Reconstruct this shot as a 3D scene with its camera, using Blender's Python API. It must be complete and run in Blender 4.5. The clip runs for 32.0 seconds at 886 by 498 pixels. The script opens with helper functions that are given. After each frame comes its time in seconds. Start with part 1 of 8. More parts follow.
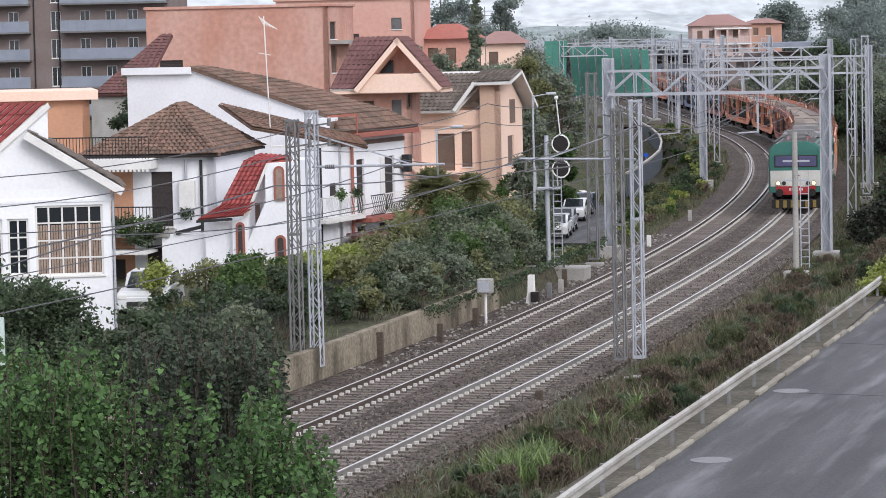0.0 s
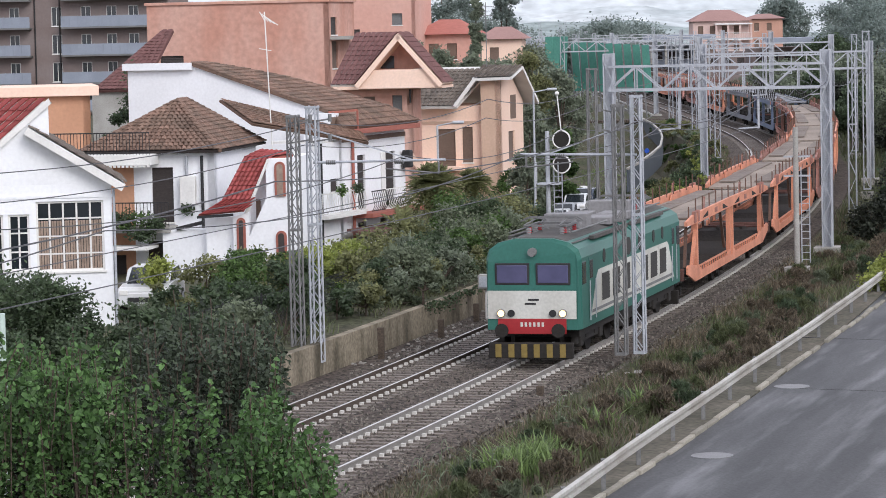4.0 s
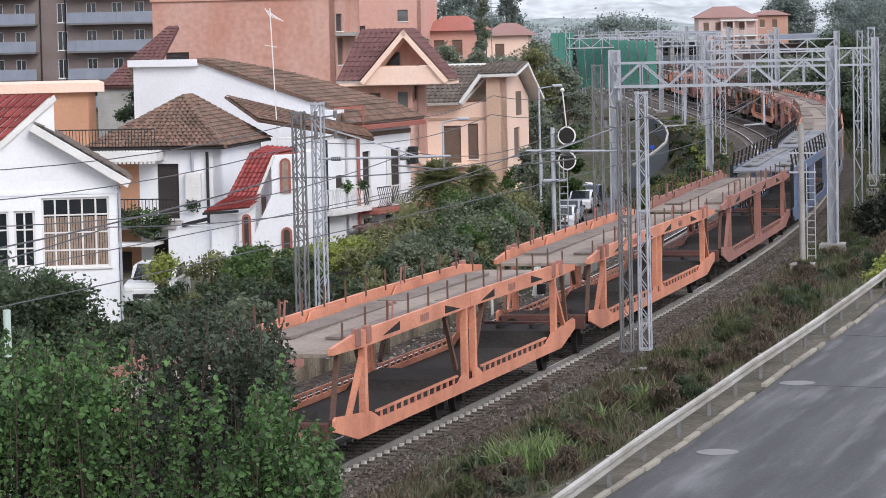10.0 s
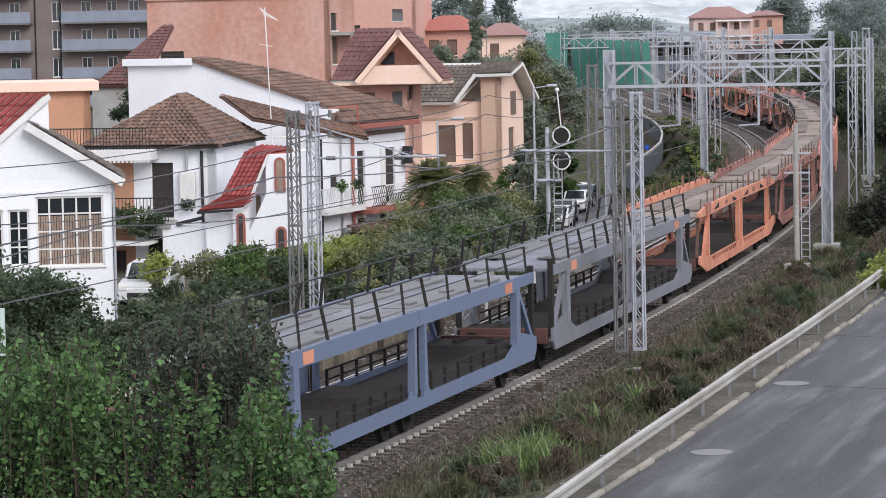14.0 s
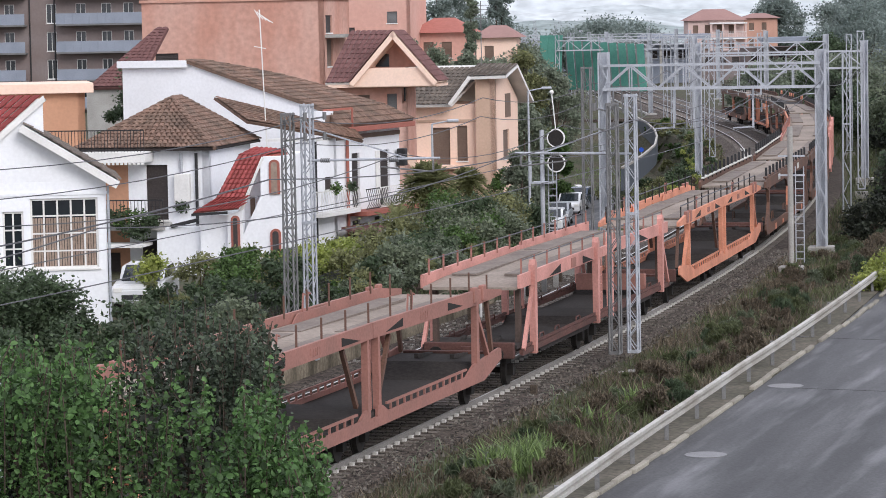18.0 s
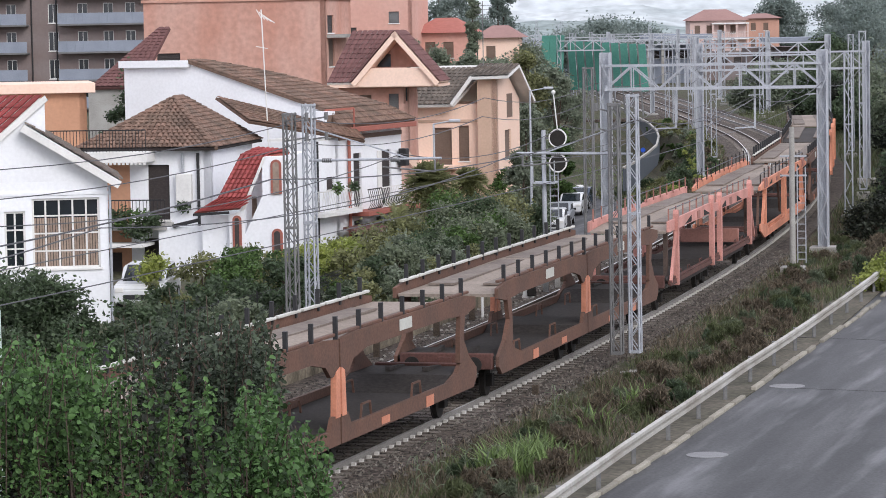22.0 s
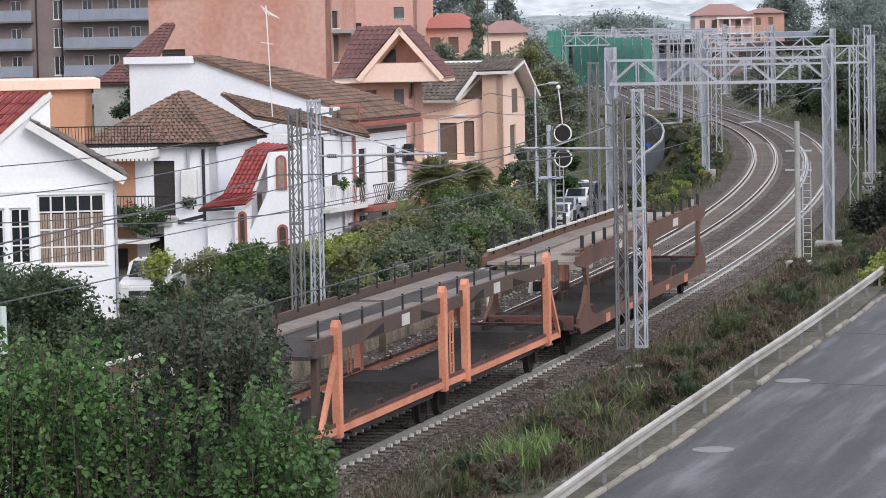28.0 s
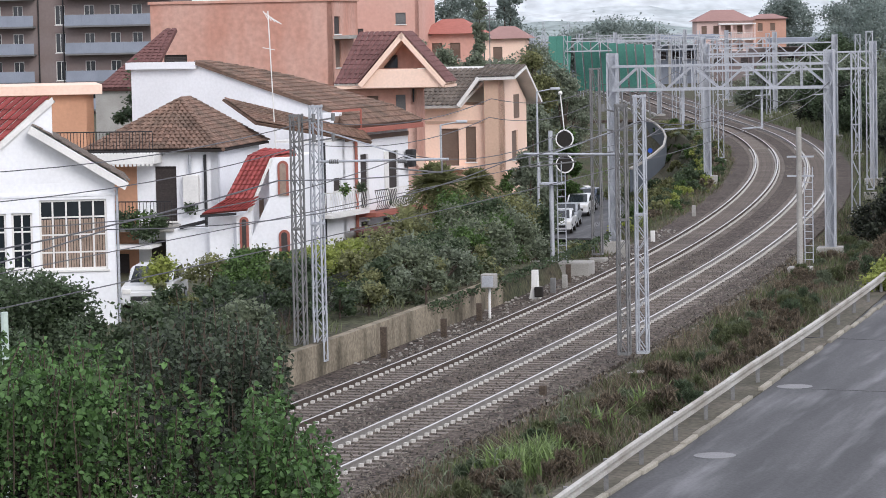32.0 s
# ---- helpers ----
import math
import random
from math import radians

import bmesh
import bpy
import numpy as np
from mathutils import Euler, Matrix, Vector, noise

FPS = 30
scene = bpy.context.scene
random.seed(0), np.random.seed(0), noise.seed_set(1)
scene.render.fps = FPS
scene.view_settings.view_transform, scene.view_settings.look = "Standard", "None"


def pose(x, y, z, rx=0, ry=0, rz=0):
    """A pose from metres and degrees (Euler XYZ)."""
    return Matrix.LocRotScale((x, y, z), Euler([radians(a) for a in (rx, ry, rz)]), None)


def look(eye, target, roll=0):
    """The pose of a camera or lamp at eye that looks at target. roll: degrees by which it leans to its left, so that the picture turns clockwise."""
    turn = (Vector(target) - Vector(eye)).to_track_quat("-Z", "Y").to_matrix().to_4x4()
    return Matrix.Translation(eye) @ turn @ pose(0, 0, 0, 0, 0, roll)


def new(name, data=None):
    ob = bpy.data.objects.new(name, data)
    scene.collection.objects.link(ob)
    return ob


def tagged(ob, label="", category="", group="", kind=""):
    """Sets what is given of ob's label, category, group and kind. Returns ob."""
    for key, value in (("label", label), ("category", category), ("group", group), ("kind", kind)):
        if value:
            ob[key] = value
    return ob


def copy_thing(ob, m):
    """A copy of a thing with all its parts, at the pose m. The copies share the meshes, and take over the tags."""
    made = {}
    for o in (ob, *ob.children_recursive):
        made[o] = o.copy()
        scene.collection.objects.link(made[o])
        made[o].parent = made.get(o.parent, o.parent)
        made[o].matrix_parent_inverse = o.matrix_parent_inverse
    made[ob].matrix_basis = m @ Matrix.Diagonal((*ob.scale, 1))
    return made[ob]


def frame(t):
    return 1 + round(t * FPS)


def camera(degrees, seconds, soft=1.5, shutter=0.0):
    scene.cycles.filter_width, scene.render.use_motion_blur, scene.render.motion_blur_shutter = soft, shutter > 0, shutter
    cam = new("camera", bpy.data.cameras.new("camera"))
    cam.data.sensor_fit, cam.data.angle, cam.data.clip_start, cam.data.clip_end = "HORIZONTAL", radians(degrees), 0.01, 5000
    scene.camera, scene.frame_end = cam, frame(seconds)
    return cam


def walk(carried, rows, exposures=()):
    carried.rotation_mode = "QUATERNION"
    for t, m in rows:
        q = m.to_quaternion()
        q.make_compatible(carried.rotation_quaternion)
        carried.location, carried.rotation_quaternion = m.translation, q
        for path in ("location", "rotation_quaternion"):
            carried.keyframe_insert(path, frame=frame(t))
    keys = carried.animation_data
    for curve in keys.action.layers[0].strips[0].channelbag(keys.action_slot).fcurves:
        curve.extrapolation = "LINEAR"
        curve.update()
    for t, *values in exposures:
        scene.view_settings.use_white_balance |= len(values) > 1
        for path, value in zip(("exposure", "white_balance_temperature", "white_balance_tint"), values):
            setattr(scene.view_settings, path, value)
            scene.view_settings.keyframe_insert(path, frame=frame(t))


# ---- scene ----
# camera: on a high bank beside the line, held nearly still, with small drifts of aim
cam = camera(16.491, 32.0, soft=0.9)
EYE = (0.0, 0.0, 10.276)


def aim(yaw, pitch, roll):
    return pose(*EYE, 90 - pitch, 0, yaw) @ pose(0, 0, 0, 0, 0, roll)


walk(cam, [
    (0, aim(-0.0747, 4.1426, -1.237)), (0.5, aim(-0.0776, 4.1520, -1.185)), (1, aim(-0.0775, 4.1506, -1.187)),
    (1.5, aim(-0.0934, 4.1644, -1.220)), (2, aim(-0.0927, 4.1818, -1.207)), (2.5, aim(-0.0939, 4.1954, -1.212)),
    (3, aim(-0.0923, 4.2008, -1.188)), (3.5, aim(-0.0738, 4.2121, -1.253)), (5.5, aim(-0.0205, 4.2446, -1.259)),
    (6, aim(-0.0077, 4.2353, -1.328)), (6.5, aim(0.0249, 4.2445, -1.254)), (7, aim(0.0001, 4.2781, -1.229)),
    (7.5, aim(0.0221, 4.2950, -1.283)), (8, aim(0.0545, 4.2808, -1.307)), (8.5, aim(0.0603, 4.2900, -1.334)),
    (9, aim(0.0647, 4.2767, -1.332)), (9.5, aim(0.0591, 4.2771, -1.257)), (10, aim(0.0460, 4.2888, -1.259)),
    (10.5, aim(0.0353, 4.2629, -1.199)), (11, aim(-0.0307, 4.2470, -1.126)), (11.5, aim(-0.0798, 4.2675, -1.119)),
    (12, aim(-0.0179, 4.2970, -1.119)), (12.5, aim(-0.0870, 4.3195, -1.043)), (13, aim(-0.0861, 4.2990, -1.058)),
    (13.5, aim(-0.0640, 4.2882, -1.111)), (14, aim(-0.0606, 4.2984, -1.121)), (14.5, aim(-0.0653, 4.2857, -1.142)),
    (16.5, aim(-0.1194, 4.2799, -1.047)), (17, aim(-0.1017, 4.3033, -1.046)), (17.5, aim(-0.1129, 4.2710, -1.057)),
    (18, aim(-0.1647, 4.2566, -1.078)), (18.5, aim(-0.1324, 4.1993, -1.099)), (19, aim(-0.1395, 4.1538, -1.105)),
    (19.5, aim(-0.1330, 4.1609, -1.088)), (20, aim(-0.1165, 4.1997, -1.124)), (20.5, aim(-0.0911, 4.2209, -1.157)),
    (21, aim(-0.1338, 4.2242, -1.075)), (21.5, aim(-0.1338, 4.2309, -1.128)), (22, aim(-0.1339, 4.2547, -1.047)),
    (22.5, aim(-0.1664, 4.2547, -1.047)), (23, aim(-0.1519, 4.2708, -1.043)), (23.5, aim(-0.1319, 4.2778, -1.108)),
    (24, aim(-0.1313, 4.2849, -1.093)), (24.5, aim(-0.1337, 4.2728, -1.076)), (25, aim(-0.1519, 4.3032, -1.044)),
    (25.5, aim(-0.1475, 4.2795, -1.123)), (27.5, aim(-0.0323, 4.3638, -1.152)), (28, aim(-0.0304, 4.3408, -1.187)),
    (28.5, aim(0.0093, 4.3467, -1.185)), (29, aim(0.0319, 4.3412, -1.219)), (29.5, aim(0.0317, 4.3196, -1.244)),
    (30, aim(0.0098, 4.3130, -1.195)), (30.5, aim(0.0090, 4.3106, -1.232)), (31, aim(0.0059, 4.2891, -1.177)),
    (31.5, aim(0.0165, 4.2479, -1.183)), (32, aim(0.0000, 4.2343, -1.150)),
])
# ---- overcast daylight ----
world = bpy.data.worlds.new("overcast_sky")
scene.world = world
world.use_nodes = True
wn, wl = world.node_tree.nodes, world.node_tree.links
wn.clear()
sky = wn.new("ShaderNodeTexSky")
sky.sky_type, sky.sun_disc = "NISHITA", False
sky.sun_elevation, sky.sun_rotation = radians(38), radians(170)
sky.air_density, sky.dust_density, sky.ozone_density = 1.0, 1.0, 1.0
hsv = wn.new("ShaderNodeHueSaturation")
hsv.inputs["Saturation"].default_value = 0.22
bg = wn.new("ShaderNodeBackground")
bg.inputs["Strength"].default_value = 0.15
wout = wn.new("ShaderNodeOutputWorld")
wl.new(sky.outputs[0], hsv.inputs["Color"])
veil = wn.new("ShaderNodeMixRGB")
veil.inputs["Fac"].default_value = 0.75
veil.inputs["Color2"].default_value = (7.2, 7.35, 8.6, 1)
wl.new(hsv.outputs[0], veil.inputs["Color1"])
wl.new(veil.outputs[0], bg.inputs[0])
wl.new(bg.outputs[0], wout.inputs[0])
sun_data = bpy.data.lights.new("veiled_sun", "SUN")
sun_data.energy, sun_data.angle, sun_data.color = 1.7, radians(30), (1.0, 0.97, 0.94)
sun = new("veiled_sun", sun_data)
sun.matrix_world = look((75, -60, 95), (0, 60, 0))
scene.view_settings.exposure = 0.15
# ---- materials ----
def mat(name, color, rough=0.8, var=0.25, scale=2.0, fine=30.0, bump=0.15, metal=0.0, second=None, mix=0.35, spec=0.3, island=0.0, obj=0.0, stretch=None, turn=0.0, wet=0.0):
    """A weathered surface: base colour, broad stains towards a second colour, fine grain and relief."""
    m = bpy.data.materials.new(name)
    m.use_nodes = True
    n, l = m.node_tree.nodes, m.node_tree.links
    b = n["Principled BSDF"]
    b.inputs["Roughness"].default_value = rough
    b.inputs["Metallic"].default_value = metal
    b.inputs["Specular IOR Level"].default_value = spec
    co = n.new("ShaderNodeTexCoord")
    big = n.new("ShaderNodeTexNoise")
    big.inputs["Scale"].default_value, big.inputs["Detail"].default_value = scale, 6.0
    sm = n.new("ShaderNodeTexNoise")
    sm.inputs["Scale"].default_value, sm.inputs["Detail"].default_value = fine, 3.0
    if stretch:
        mp = n.new("ShaderNodeMapping")
        mp.inputs["Scale"].default_value = stretch
        rot = n.new("ShaderNodeMapping")
        rot.inputs["Rotation"].default_value = (0, 0, radians(turn))
        l.new(co.outputs["Object"], rot.inputs["Vector"])
        l.new(rot.outputs[0], mp.inputs["Vector"])
        l.new(mp.outputs[0], big.inputs["Vector"])
    else:
        l.new(co.outputs["Object"], big.inputs["Vector"])
    l.new(co.outputs["Object"], sm.inputs["Vector"])
    ramp = n.new("ShaderNodeValToRGB")
    ramp.color_ramp.elements[0].position, ramp.color_ramp.elements[1].position = 0.38, 0.68
    c2 = second or tuple(c * 0.6 for c in color)
    mixed = tuple(a + (b2 - a) * mix for a, b2 in zip(color, c2))
    ramp.color_ramp.elements[0].color, ramp.color_ramp.elements[1].color = (*color, 1), (*mixed, 1)
    l.new(big.outputs["Fac"], ramp.inputs["Fac"])
    mr = n.new("ShaderNodeMapRange")
    mr.inputs["From Min"].default_value, mr.inputs["From Max"].default_value = 0.3, 0.7
    mr.inputs["To Min"].default_value, mr.inputs["To Max"].default_value = 1 - var, 1 + var
    l.new(sm.outputs["Fac"], mr.inputs["Value"])
    val = mr.outputs[0]
    if island or obj:
        info = n.new("ShaderNodeNewGeometry" if island else "ShaderNodeObjectInfo")
        r2 = n.new("ShaderNodeMapRange")
        k = island or obj
        r2.inputs["To Min"].default_value, r2.inputs["To Max"].default_value = 1 - k, 1 + k
        l.new(info.outputs["Random Per Island" if island else "Random"], r2.inputs["Value"])
        mu = n.new("ShaderNodeMath")
        mu.operation = "MULTIPLY"
        l.new(val, mu.inputs[0])
        l.new(r2.outputs[0], mu.inputs[1])
        val = mu.outputs[0]
    vm = n.new("ShaderNodeVectorMath")
    vm.operation = "SCALE"
    l.new(ramp.outputs["Color"], vm.inputs[0])
    l.new(val, vm.inputs["Scale"])
    l.new(vm.outputs[0], b.inputs["Base Color"])
    if wet:
        film = n.new("ShaderNodeTexNoise")
        film.inputs["Scale"].default_value, film.inputs["Detail"].default_value = 0.9, 4.0
        l.new((mp if stretch else co).outputs[0 if stretch else "Object"], film.inputs["Vector"])
        gl = n.new("ShaderNodeMapRange")
        gl.inputs["From Min"].default_value, gl.inputs["From Max"].default_value = 0.52, 0.7
        gl.inputs["To Min"].default_value, gl.inputs["To Max"].default_value = rough, rough - wet
        l.new(film.outputs["Fac"], gl.inputs["Value"])
        l.new(gl.outputs[0], b.inputs["Roughness"])
    if bump:
        bp = n.new("ShaderNodeBump")
        bp.inputs["Strength"].default_value, bp.inputs["Distance"].default_value = bump, 0.03
        l.new(sm.outputs["Fac"], bp.inputs["Height"])
        l.new(bp.outputs[0], b.inputs["Normal"])
    return m


def leafy(name, color, second, var=0.35, thin=0.9):
    m = mat(name, color, 0.6, 0.15, 0.6, 4.0, 0.0, second=second, mix=0.8, spec=0.25, island=var)
    n, l = m.node_tree.nodes, m.node_tree.links
    b = n["Principled BSDF"]
    tl, mx = n.new("ShaderNodeBsdfTranslucent"), n.new("ShaderNodeAddShader")
    dim = n.new("ShaderNodeVectorMath")
    dim.operation = "SCALE"
    dim.inputs["Scale"].default_value = thin
    l.new(b.inputs["Base Color"].links[0].from_socket, dim.inputs[0])
    l.new(dim.outputs[0], tl.inputs["Color"])
    l.new(b.outputs[0], mx.inputs[0])
    l.new(tl.outputs[0], mx.inputs[1])
    l.new(mx.outputs[0], n["Material Output"].inputs["Surface"])
    return m


def glass(name, color=(0.02, 0.025, 0.03)):
    return mat(name, color, 0.08, 0.1, 0.5, 3.0, 0.0, spec=0.6)


